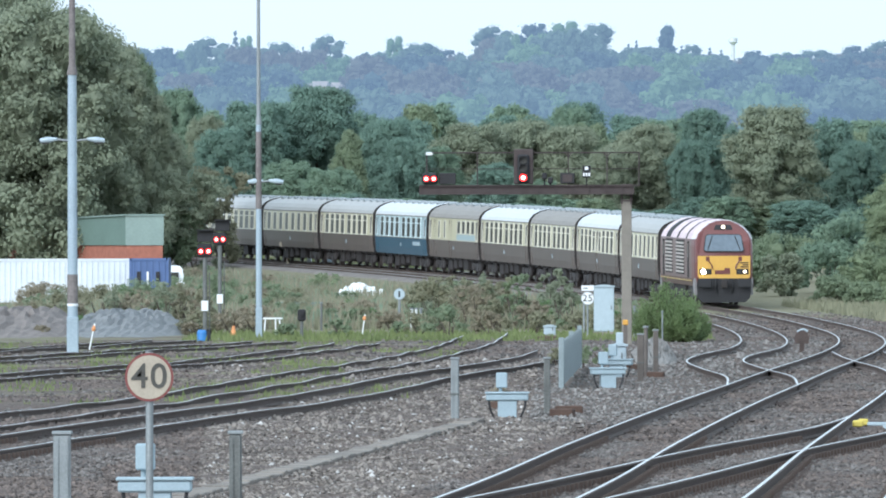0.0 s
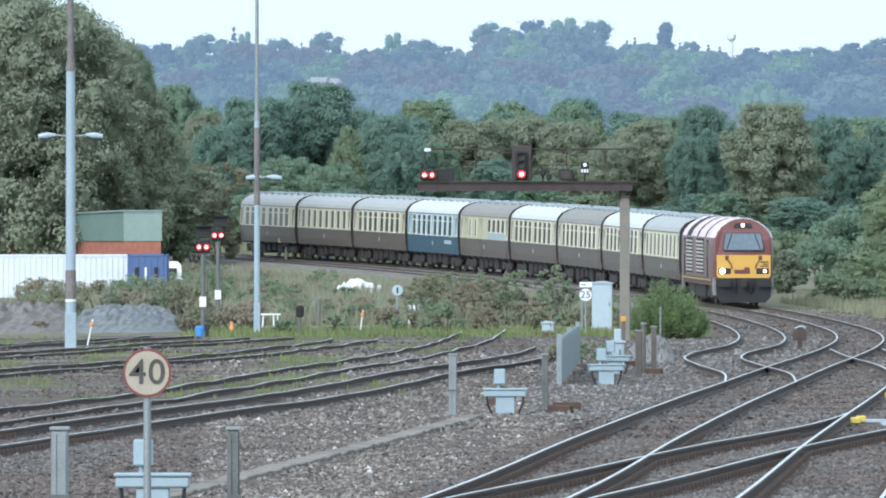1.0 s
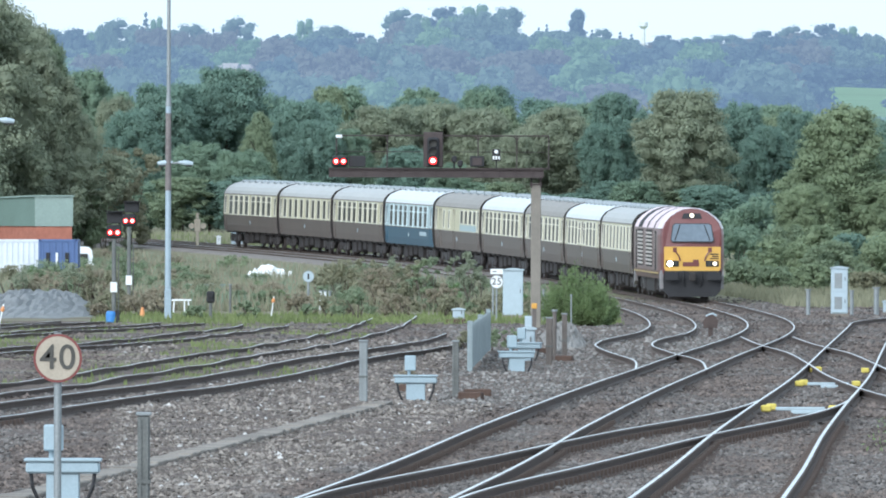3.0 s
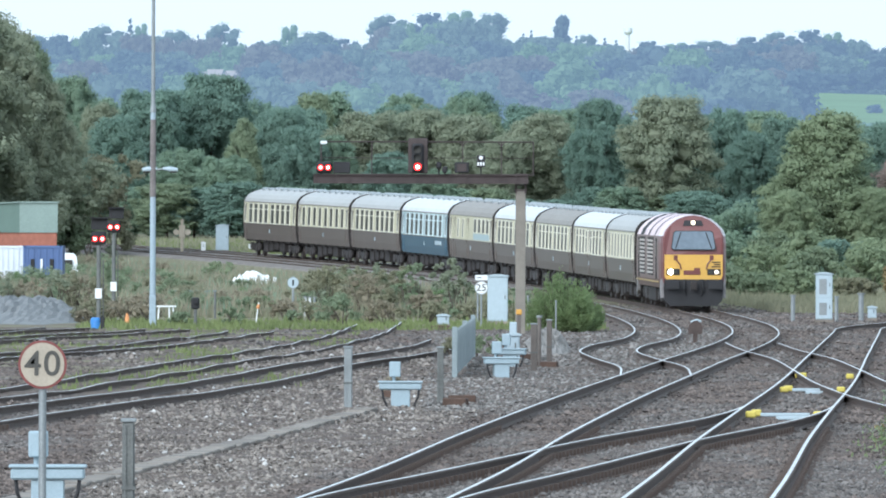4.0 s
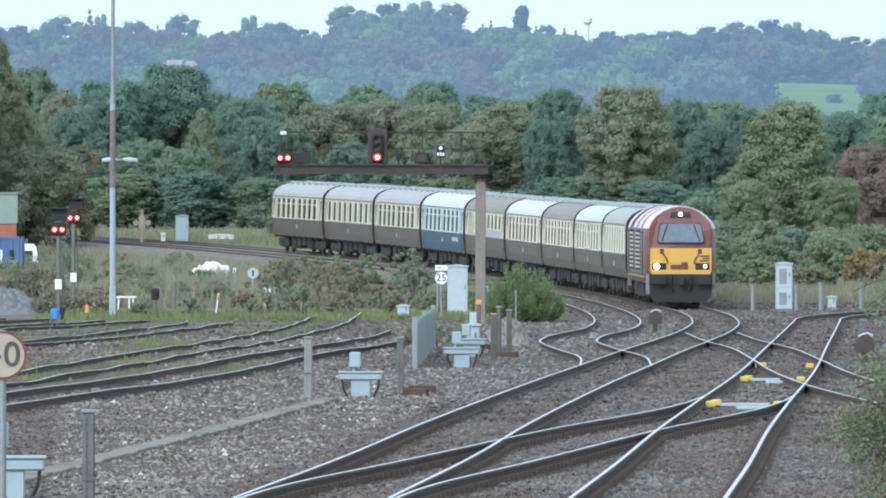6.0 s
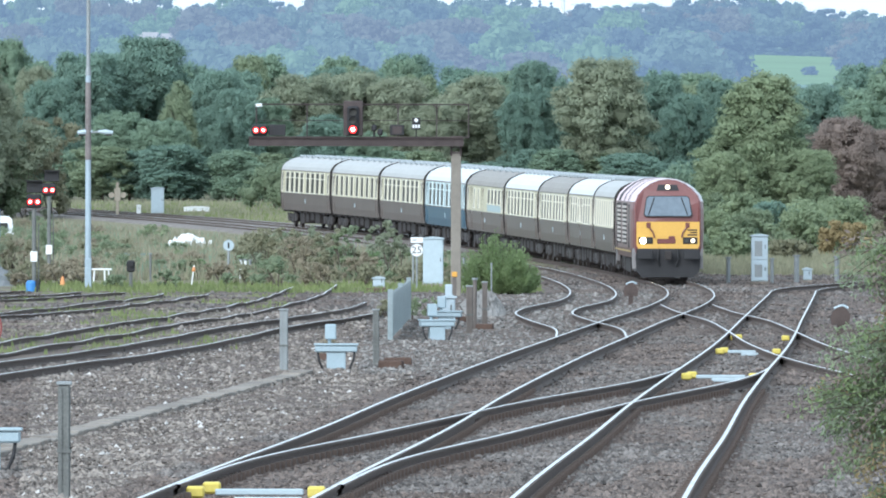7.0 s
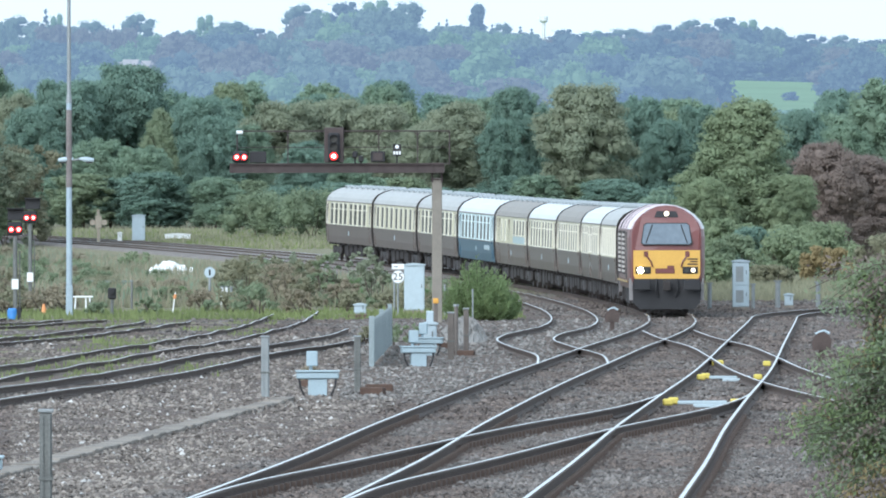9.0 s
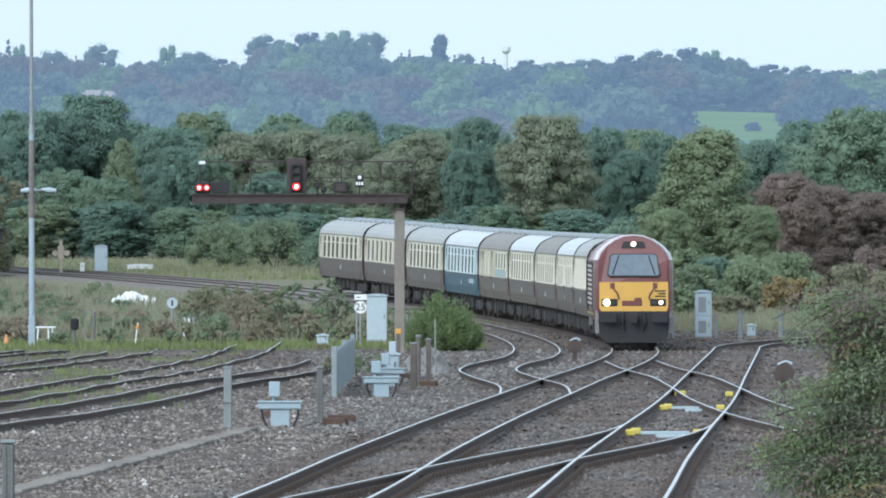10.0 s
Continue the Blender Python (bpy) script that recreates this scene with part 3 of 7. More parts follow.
def coach(kind, upper, lower, roof, label):
    c = thing("railway_coach", Matrix(), label, "railway coach", "coaches of the train")
    y0, y1 = -9.66, 9.66
    up, lo = PAINT[upper], PAINT[lower]
    part("lower_body", shared(("lo", lower), lambda: shell("lower_body", COACH, y0, y1, 0.90, 1.81, [lo])), None, c)
    part("upper_body", shared(("up", upper), lambda: shell("upper_body", COACH, y0, y1, 1.80, 3.03, [up])), None, c)
    part("roof", shared(("roof", roof), lambda: shell("roof", COACH, y0 - 0.02, y1 + 0.02, 2.99, 3.74, [PAINT[roof]])), None, c)

    def ends():
        bm = bmesh.new()
        rows = [[bm.verts.new((w * 1.008, y, z * 1.003)) for w, z in section(COACH)] for y in (0, 0.06)]
        for ring in rows:
            bm.faces.new(ring)
        for k in range(len(rows[0])):
            bm.faces.new((rows[0][k - 1], rows[0][k], rows[1][k], rows[1][k - 1]))
        return made(bm, "end_wall", PAINT["under"])
    for y in (-9.74, 9.68):
        part("end_wall", shared("ends", ends), None, c, "sooty black end wall").location = (0, y, 0)

    def gutter():
        bm = bmesh.new()
        for s in (-1, 1):
            box(bm, *sorted((s * 1.33, s * 1.375)), y0, y1, 2.985, 3.035)
            box(bm, *sorted((s * 1.375, s * 1.40)), y0, y1, 1.795, 1.825)
        return made(bm, "rain_strip", PAINT["roof_grey"])
    part("rain_strip", shared("gutter", gutter), None, c)

    def gangway():
        bm = bmesh.new()
        box(bm, -0.52, 0.52, -0.36, 0.0, 1.15, 3.35, 0.05)
        for k in range(3):
            box(bm, -0.58, 0.58, -0.32 + k * 0.11, -0.27 + k * 0.11, 1.10, 3.42)
        return made(bm, "gangway", M["black"])
    for e in (-1, 1):
        g = part("gangway", shared("gangway", gangway), None, c, "black concertina gangway")
        g.matrix_basis = pose(0, e * 9.74, -0.12, 0, 0, 0 if e < 0 else 180)

    def buffer():
        bm = bmesh.new()
        tube(bm, (0, 0, 0), (0, -0.28, 0), 0.09, n=8)
        tube(bm, (0, -0.28, 0), (0, -0.33, 0), 0.23, n=12)
        return made(bm, "buffer", PAINT["axlebox"])
    for e in (-1, 1):
        for s in (-1, 1):
            g = part("buffer", shared("buffer", buffer), None, c)
            g.matrix_basis = pose(s * 0.87, e * 9.62, 1.03, 0, 0, 0 if e < 0 else 180)

    def underframe():
        bm = bmesh.new()
        for s in (-1, 1):
            box(bm, *sorted((s * 1.08, s * 1.18)), y0 + 0.1, y1 - 0.1, 0.80, 0.94)
            for k in range(-4, 5):
                box(bm, *sorted((s * 1.12, s * 1.28)), k * 2.3 - 0.04, k * 2.3 + 0.04, 0.80, 0.92)
        for a, b, w in ((-3.9, -2.2, 0.55), (-1.6, -0.3, 0.42), (0.4, 1.6, 0.5), (2.2, 3.8, 0.6)):
            box(bm, -1.12, 1.12, a, b, 0.84 - w, 0.84, 0.03)
        for s in (-1, 1):
            tube(bm, (s * 0.95, -4.3, 0.9), (s * 0.95, -0.6, 0.45), 0.05, n=6)
            tube(bm, (s * 0.95, 4.3, 0.9), (s * 0.95, 0.6, 0.45), 0.05, n=6)
        box(bm, -1.0, 1.0, y0 + 0.1, y1 - 0.1, 0.82, 0.94)
        return made(bm, "underframe", PAINT["under"])
    part("underframe", shared("underframe", underframe), None, c, "dark battery boxes and trusses")
    for e in (-1, 1):
        add_bogie(c, e * 7.08, 2.6, 0.46)

    def vent():
        bm = bmesh.new()
        box(bm, -0.17, 0.17, -0.30, 0.30, 0, 0.15, 0.04)
        return made(bm, "roof_vent", PAINT["vent"])
    n = 8 if kind != "brake" else 6
    for k in range(n):
        for s in (-1, 1):
            v = part("roof_vent", shared("vent", vent), None, c)
            v.location = (s * 0.42, -8.0 + k * 16.0 / (n - 1) + 0.25 * s, 3.65)
    # windows and doors
    big = [(y, 1.22, 1.02, True) for y in (-6.9, -5.0, -3.1, -1.2, 1.2, 3.1, 5.0, 6.9)]
    slim = [(-9.05, 0.50, 0.92, False), (9.05, 0.50, 0.92, False)]
    doors = [-9.05, 9.05]
    if kind == "open":
        rows = big + slim
    elif kind == "compartment":
        rows = [(y, 1.05, 0.96, False) for y in (-7.4, -5.3, -3.2, -1.1, 1.1, 3.2, 5.3, 7.4)] + slim
    elif kind == "centre":
        rows = [r for r in big if abs(r[0]) > 2] + [(-1.35, 1.0, 0.92, True), (1.35, 1.0, 0.92, True), (0, 0.5, 0.92, False)] + slim
        doors = doors + [0]
    elif kind == "kitchen":
        rows = [(y, 1.22, 0.92, True) for y in (-8.0, 2.4, 4.2, 6.0, 7.8)] + [(-5.9, 0.9, 0.6, False), (-4.6, 0.9, 0.6, False), (0.2, 0.55, 0.92, False)]
        doors = [0.2]
    else:
        rows = [(y, 1.15, 0.62, False) for y in (-7.6, -5.8, -4.0, -2.2)] + [(3.3, 0.6, 0.86, False), (5.5, 0.6, 0.86, False)] + slim
        doors = doors + [1.2, 7.2]
    for y, w, h, mull in rows:
        add_window(c, upper, y, 2.39 + (0.15 if h < 0.8 else 0), w, h, PAINT["frame_" + upper], mull)
    for y in doors:
        for s in (-1, 1):
            d = part("door", shared(("door", lower), lambda: door_mesh(lo)), None, c)
            d.matrix_basis = pose(s * 1.372, y, 0.98, 0, 0, 180 if s > 0 else 0)
    if kind == "brake":
        bm = bmesh.new()
        for s in (-1, 1):
            box(bm, *sorted((s * 1.36, s * 1.392)), -8.4, -1.4, 1.86, 2.16)
        part("window_blind", bm, PAINT["greyblue"], c, "pale green panel under the windows")
    # small white lettering as plain bars
    for s in (-1, 1):
        bm = bmesh.new()
        box(bm, *sorted((s * 1.35, s * 1.382)), -0.09, 0.09, 1.34, 1.54)
        part("lettering", bm, M["cream_grey"], c, "small pale lettering")
        if upper == "greyblue":
            bm = bmesh.new()
            box(bm, *sorted((s * 1.35, s * 1.386)), -7.2, -4.6, 1.42, 1.62)
            part("lettering", bm, M["cream_grey"], c, "pale lettering panel")
    return c


def locomotive():
    c = thing("diesel_locomotive", Matrix(), "maroon diesel locomotive with yellow front and lit headlamps", "locomotive")
    y0, y1 = -9.75, 9.75
    sec = section(LOCO)
    # body with a shaped cab at each end
    bm = bmesh.new()
    nose = [(0.0, 0.86, 0.0), (0.05, 0.90, 0.0), (0.30, 0.955, 0.02), (0.9, 1.0, 0.0)]

    def ring(y, shrink, e):
        out = []
        for w, z in sec:
            rake = 0.55 * max(0, (z - 2.25)) / 1.55 * (1 - min(1, abs(y - e) / 2.0))
            zz = z - (0.10 * (1 - shrink) * 4) * max(0, (z - 3.1)) / 0.7
            out.append((w * shrink, y + (rake if e < 0 else -rake), zz))
        return out
    rings = [ring(y0 + d, s, y0) for d, s, _ in nose] + [ring(y1 - d, s, y1) for d, s, _ in nose[::-1]]
    vs, faces = loft(bm, rings)
    front = bm.faces.new(vs[0])
    back = bm.faces.new(vs[-1][::-1])
    for strip in faces:
        for i, f in enumerate(strip):
            zc = f.calc_center_median().z
            f.material_index = 0 if zc < 2.95 else 1
    for e in (0, 1, 2, 4, 5, 6):
        for f in faces[e]:
            f.material_index = 2 if f.calc_center_median().z < 3.0 or e in (0, 6) else 1
    front.material_index = back.material_index = 2
    part("body", bm, [PAINT["side_grey"], PAINT["pink"], PAINT["maroon"]], c)

    # yellow lower front
    def yellow():
        bm = bmesh.new()
        for e in (-1,):
            pts = [(-1.10, 1.20), (1.10, 1.20), (1.165, 1.33), (1.165, 2.19), (-1.165, 2.19), (-1.165, 1.33)]
            rows = [[bm.verts.new((x, y0 - d, z)) for x, z in pts] for d in (-0.03, 0.012)]
            bm.faces.new(rows[1])
            for i in range(len(pts)):
                bm.faces.new((rows[0][i], rows[0][(i + 1) % len(pts)], rows[1][(i + 1) % len(pts)], rows[1][i]))
        return bm
    panel = part("front_panel", yellow(), PAINT["front_yellow"], c, "yellow warning panel")

    def rake(z):
        return 0.55 * max(0, z - 2.25) / 1.55

    def plate(name, pts, material, lift, label=""):
        bm = bmesh.new()
        rows = [[bm.verts.new((x, y0 + rake(z) - d, z)) for x, z in pts] for d in (-0.02, lift)]
        bm.faces.new(rows[1])
        for i in range(len(pts)):
            bm.faces.new((rows[0][i], rows[0][(i + 1) % len(pts)], rows[1][(i + 1) % len(pts)], rows[1][i]))
        return part(name, bm, material, c, label)
    plate("windscreen_surround", [(-0.82, 2.37), (0.82, 2.37), (0.90, 2.45), (0.80, 3.08), (0.70, 3.15), (-0.70, 3.15), (-0.80, 3.08), (-0.90, 2.45)], M["black"], 0.010)
    plate("windscreen", [(-0.80, 2.41), (0.80, 2.41), (0.86, 2.47), (0.77, 3.06), (0.68, 3.12), (-0.68, 3.12), (-0.77, 3.06), (-0.86, 2.47)], M["windscreen"], 0.022, "raked pale windscreen")
    plate("lamp_recess", [(-0.42, 3.34), (0.42, 3.34), (0.34, 3.56), (-0.34, 3.56)], M["black"], 0.010)
    for s in (-1, 1):
        bm = bmesh.new()
        box(bm, s * 0.82 - 0.27, s * 0.82 + 0.27, y0 - 0.035, y0, 1.37, 1.62, 0.02)
        cluster = part("lamp_cluster", bm, M["black"], c)
        for dx, mm, r in ((s * 0.10, "lamp_white" if s < 0 else "lamp_soft", 0.11 if s < 0 else 0.075), (-s * 0.12, "glass", 0.075)):
            bm = bmesh.new()
            tube(bm, (s * 0.82 + dx, y0 - 0.02, 1.495), (s * 0.82 + dx, y0 - 0.055, 1.495), r, n=16)
            part("headlamp", bm, M[mm], cluster, "lit headlamp" if mm != "glass" else "")
        bm = bmesh.new()
        tube(bm, (s * 0.72, y0 + rake(2.45) - 0.04, 2.45), (s * 0.50, y0 + rake(3.08) - 0.05, 3.08), 0.018, n=6)
        part("wiper", bm, M["black"], c)
        # maroon marks and hoses on the yellow panel
        bm = bmesh.new()
        box(bm, s * 0.72 - 0.08, s * 0.72 + 0.08, y0 - 0.022, y0, 1.96, 2.16, 0.02)
        tube(bm, (s * 0.70, y0 - 0.03, 1.99), (s * 0.55, y0 - 0.05, 1.80), 0.03, n=6)
        tube(bm, (s * 0.55, y0 - 0.05, 1.80), (s * 0.50, y0 - 0.05, 1.60), 0.03, n=6)
        part("jumper_cable", bm, PAINT["maroon"], c)
        bm = bmesh.new()
        tube(bm, (s * 0.87, y0 - 0.02, 1.0), (s * 0.87, y0 - 0.36, 1.0), 0.11, n=10)
        box(bm, s * 0.87 - 0.30, s * 0.87 + 0.30, y0 - 0.40, y0 - 0.35, 0.80, 1.18, 0.03)
        part("buffer", bm, M["black"], c)
    bm = bmesh.new()
    tube(bm, (0, y0 + rake(3.47), 3.47), (0, y0 + rake(3.47) - 0.05, 3.47), 0.085, n=16)
    part("marker_lamp", bm, M["lamp_soft"], c, "lit top lamp")
    bm = bmesh.new()
    box(bm, -0.40, 0.28, y0 - 0.03, y0, 1.38, 1.56, 0.02)
    box(bm, 0.02, 0.26, y0 - 0.032, y0, 1.54, 1.66, 0.02)
    part("front_emblem", bm, PAINT["maroon"], c)
    bm = bmesh.new()
    for k in range(3):
        box(bm, 0.72 + 0.1 * (k % 2), 1.08, y0 - 0.024, y0, 1.86 - 0.09 * k, 1.91 - 0.09 * k)
    part("number_bars", bm, M["black"], c)
    bm = bmesh.new()
    pts = [(-1.16, 1.20), (1.16, 1.20), (1.20, 0.85), (1.16, 0.36), (0.95, 0.14), (-0.95, 0.14), (-1.16, 0.36), (-1.20, 0.85)]
    rows = [[bm.verts.new((x, y0 + d, z)) for x, z in pts] for d in (0.9, 0.14, -0.02)]
    for a, b in zip(rows, rows[1:]):
        for i in range(len(pts)):
            bm.faces.new((a[i], a[(i + 1) % len(pts)], b[(i + 1) % len(pts)], b[i]))
    bm.faces.new(rows[-1][::-1])
    part("bufferbeam", bm, M["black"], c, "black bufferbeam and snowplough")
    bm = bmesh.new()
    tube(bm, (0, y0, 1.02), (0, y0 - 0.34, 1.0), 0.09, n=8)
    box(bm, -0.13, 0.13, y0 - 0.42, y0 - 0.2, 0.78, 1.12, 0.03)
    part("coupling", bm, PAINT["under"], c)
    for s in (-1, 1):
        bm = bmesh.new()
        tube(bm, (s * 0.35, y0 - 0.05, 1.2), (s * 0.38, y0 - 0.16, 0.8), 0.035, n=6)
        tube(bm, (s * 0.38, y0 - 0.16, 0.8), (s * 0.30, y0 - 0.08, 0.55), 0.035, n=6)
        part("air_hose", bm, M["black"], c)
    # side louvres, cab doors, windows, lining, skirts
    for s in (-1, 1):
        for a, b in ((-4.6, -0.5), (2.0, 5.5)):
            bm = bmesh.new()
            box(bm, *sorted((s * 1.345, s * 1.365)), a - 0.1, b + 0.1, 1.33, 2.86)
            grille = part("grille", bm, PAINT["under"], c)
            for k in range(9):
                bm = bmesh.new()
                box(bm, *sorted((s * 1.36, s * 1.39)), a, b, 1.40 + 0.16 * k, 1.48 + 0.16 * k)
                part("slat", bm, PAINT["silver"], grille)
        for e in (-1, 1):
            bm = bmesh.new()
            box(bm, *sorted((s * 1.345, s * 1.362)), e * 6.9 - 0.42, e * 6.9 + 0.42, 1.20, 2.82)
            d = part("cab_door", bm, PAINT["under"], c, "dark cab door")
            bm = bmesh.new()
            box(bm, *sorted((s * 1.36, s * 1.370)), e * 6.9 - 0.25, e * 6.9 + 0.25, 2.1, 2.72)
            part("pane", bm, M["glass"], d)
        bm = bmesh.new()
        box(bm, *sorted((s * 1.345, s * 1.362)), -8.7, 8.7, 1.06, 1.12)
        part("lining", bm, PAINT["gold"], c)
        for e in (-1, 1):
            bm = bmesh.new()
            pts = [(e * 9.6, 1.22), (e * 8.7, 1.22), (e * 8.9, 0.62), (e * 9.35, 0.45), (e * 9.6, 0.45)]
            rows = [[bm.verts.new((s * x, y, z)) for y, z in pts] for x in (1.18, 1.30)]
            bm.faces.new(rows[0]), bm.faces.new(rows[1])
            for i in range(len(pts)):
                bm.faces.new((rows[0][i], rows[0][(i + 1) % 5], rows[1][(i + 1) % 5], rows[1][i]))
            part("skirt", bm, PAINT["skirt"], c)
    # white edge round the cab roof, broad down the sides
    for s in (-1, 1):
        bm = bmesh.new()
        rows = []
        for d, shrink, low in ((0.16, 0.926, 2.95), (0.34, 0.962, 2.95), (0.95, 1.0, 2.95)):
            pts = [p for p in ring(y0 + d, shrink, y0) if p[2] > low - 0.03 and s * p[0] >= -1e-6]
            pts = pts if s > 0 else pts[::-1]
            rows.append([bm.verts.new((px * 1.010, py - 0.008, pz + 0.010)) for px, py, pz in pts])
        for a, b in zip(rows, rows[1:]):
            for i in range(len(a) - 1):
                if a is rows[0] or i > len(a) - 5:
                    bm.faces.new((a[i], a[i + 1], b[i + 1], b[i]))
        part("cab_roof_edge", bm, M["white"], c, "white cab roof edge")
    # roof: dark radiator strips
    for a, b in ((-5.9, -5.2), (-1.2, -0.3), (3.2, 5.8)):
        bm = bmesh.new()
        cut = [p for p in section([q for q in LOCO if q[1] > 2.9])]
        rows = [[bm.verts.new((w * 1.006, y, z * 1.003)) for w, z in cut] for y in (a, b)]
        for i in range(len(cut) - 1):
            bm.faces.new((rows[0][i], rows[0][i + 1], rows[1][i + 1], rows[1][i]))
        part("roof_grille", bm, M["black"], c)
    bm = bmesh.new()
    box(bm, -1.15, 1.15, -2.9, 2.9, 0.24, 0.90, 0.06)
    part("fuel_tank", bm, PAINT["under"], c)
    bm = bmesh.new()
    box(bm, -1.1, 1.1, -9.4, 9.4, 0.82, 0.93)
    part("underframe", bm, PAINT["under"], c)
    for e in (-1, 1):
        add_bogie(c, e * 5.85, 2.8, 0.48, True)
    return c


CONSIST = [
    ("compartment", "cream", "brown", "roof_pale", "cream and chocolate coach with pale grey roof"),
    ("centre", "cream", "brown", "roof_white", "cream and chocolate coach with white roof"),
    ("open", "cream", "brown", "roof_grey", "cream and chocolate coach with dull grey roof"),
    ("open", "cream", "brown", "roof_white", "cream and chocolate coach with white roof"),
    ("brake", "cream", "brown", "roof_grey", "cream and chocolate brake coach with few windows"),
    ("open", "greyblue", "railblue", "roof_white", "blue and pale grey coach with white roof"),
    ("open", "cream", "brown", "roof_pale", "cream and chocolate coach with pale grey roof"),
    ("compartment", "cream", "brown", "roof_pale", "cream and chocolate coach with pale grey roof"),
    ("open", "cream", "brown", "roof_pale", "cream and chocolate rear coach with pale grey roof"),
]
SPEED = 12.86


def build_train():
    loco = locomotive()
    return [(loco, 9.75, 5.85)] + [(coach(*row), 19.3 + 20.3 * k + 10.15, 7.08) for k, row in enumerate(CONSIST)]


def line_point(s_grid, y_grid, s):
    y = np.interp(s, s_grid, y_grid)
    return Vector((float(main_x(y)), float(y), float(rail_z(y))))


def run_train(train):
    ys = np.arange(380, 850, 0.5)
    xs = main_x(ys)
    arc = np.concatenate([[0], np.cumsum(np.hypot(np.diff(xs), np.diff(ys)))])
    start = float(np.interp(548.9, ys, arc))
    for ob, behind, half in train:
        rows = []
        for k in range(21):
            t = k * 0.5
            s = start - SPEED * t + behind
            a, b = line_point(arc, ys, s - half), line_point(arc, ys, s + half)
            d = b - a
            mid = (a + b) / 2
            rows.append((t, pose(*mid, math.degrees(math.atan2(d.z, math.hypot(d.x, d.y))), 0, math.degrees(math.atan2(-d.x, d.y)))))
        walk(ob, rows)
    for w, y, r in WHEELS:
        step = math.degrees(SPEED / FPS / r)
        walk(w, [(k / FPS, pose(0, y, r, step * k)) for k in range(0, 301)])


# ---- plants ----
def ico_ball():
    """Points and faces of an icosahedron with each face split in four."""
    t = (1 + 5 ** 0.5) / 2
    pts = [tuple(np.array(p) / 1.902) for p in ((-1, t, 0), (1, t, 0), (-1, -t, 0), (1, -t, 0), (0, -1, t), (0, 1, t), (0, -1, -t), (0, 1, -t),
                                                (t, 0, -1), (t, 0, 1), (-t, 0, -1), (-t, 0, 1))]
    faces = ((0, 11, 5), (0, 5, 1), (0, 1, 7), (0, 7, 10), (0, 10, 11), (1, 5, 9), (5, 11, 4), (11, 10, 2), (10, 7, 6), (7, 1, 8),
             (3, 9, 4), (3, 4, 2), (3, 2, 6), (3, 6, 8), (3, 8, 9), (4, 9, 5), (2, 4, 11), (6, 2, 10), (8, 6, 7), (9, 8, 1))
    cut, split = {}, []

    def middle(i, j):
        key = (min(i, j), max(i, j))
        if key not in cut:
            q = np.array(pts[i]) + np.array(pts[j])
            cut[key] = len(pts)
            pts.append(tuple(q / np.linalg.norm(q)))
        return cut[key]
    for i, j, k in faces:
        ij, jk, ki = middle(i, j), middle(j, k), middle(k, i)
        split += [(i, ij, ki), (j, jk, ij), (k, ki, jk), (ij, jk, ki)]
    return np.array(pts), np.array(split)


BALL, BALL_FACES = ico_ball()


def unit(v):
    return v / np.linalg.norm(v, axis=-1)[..., None]


def profile(shape, t, slim=1.0):
    """Half width of a crown, as a share of the widest, at a share t of its height; slim is its half width over its height."""
    if shape == "cone":
        return np.clip(1.0 - 0.75 * t ** 2.6, 0.06, 1) * np.clip(0.7 + 2.5 * t, 0, 1)
    if shape == "fir":
        return np.clip(1.02 - t, 0.03, 1)
    if shape == "column":
        return np.sqrt(np.clip(1 - (2 * t - 1) ** 4, 0.02, 1))
    knee = max(0.42, 1 - 1.1 * slim)
    return np.where(t < knee, 0.84 + 0.16 * t / knee, np.sqrt(np.clip(1 - ((t - knee) / (1.03 - knee)) ** 2, 0.02, 1)))


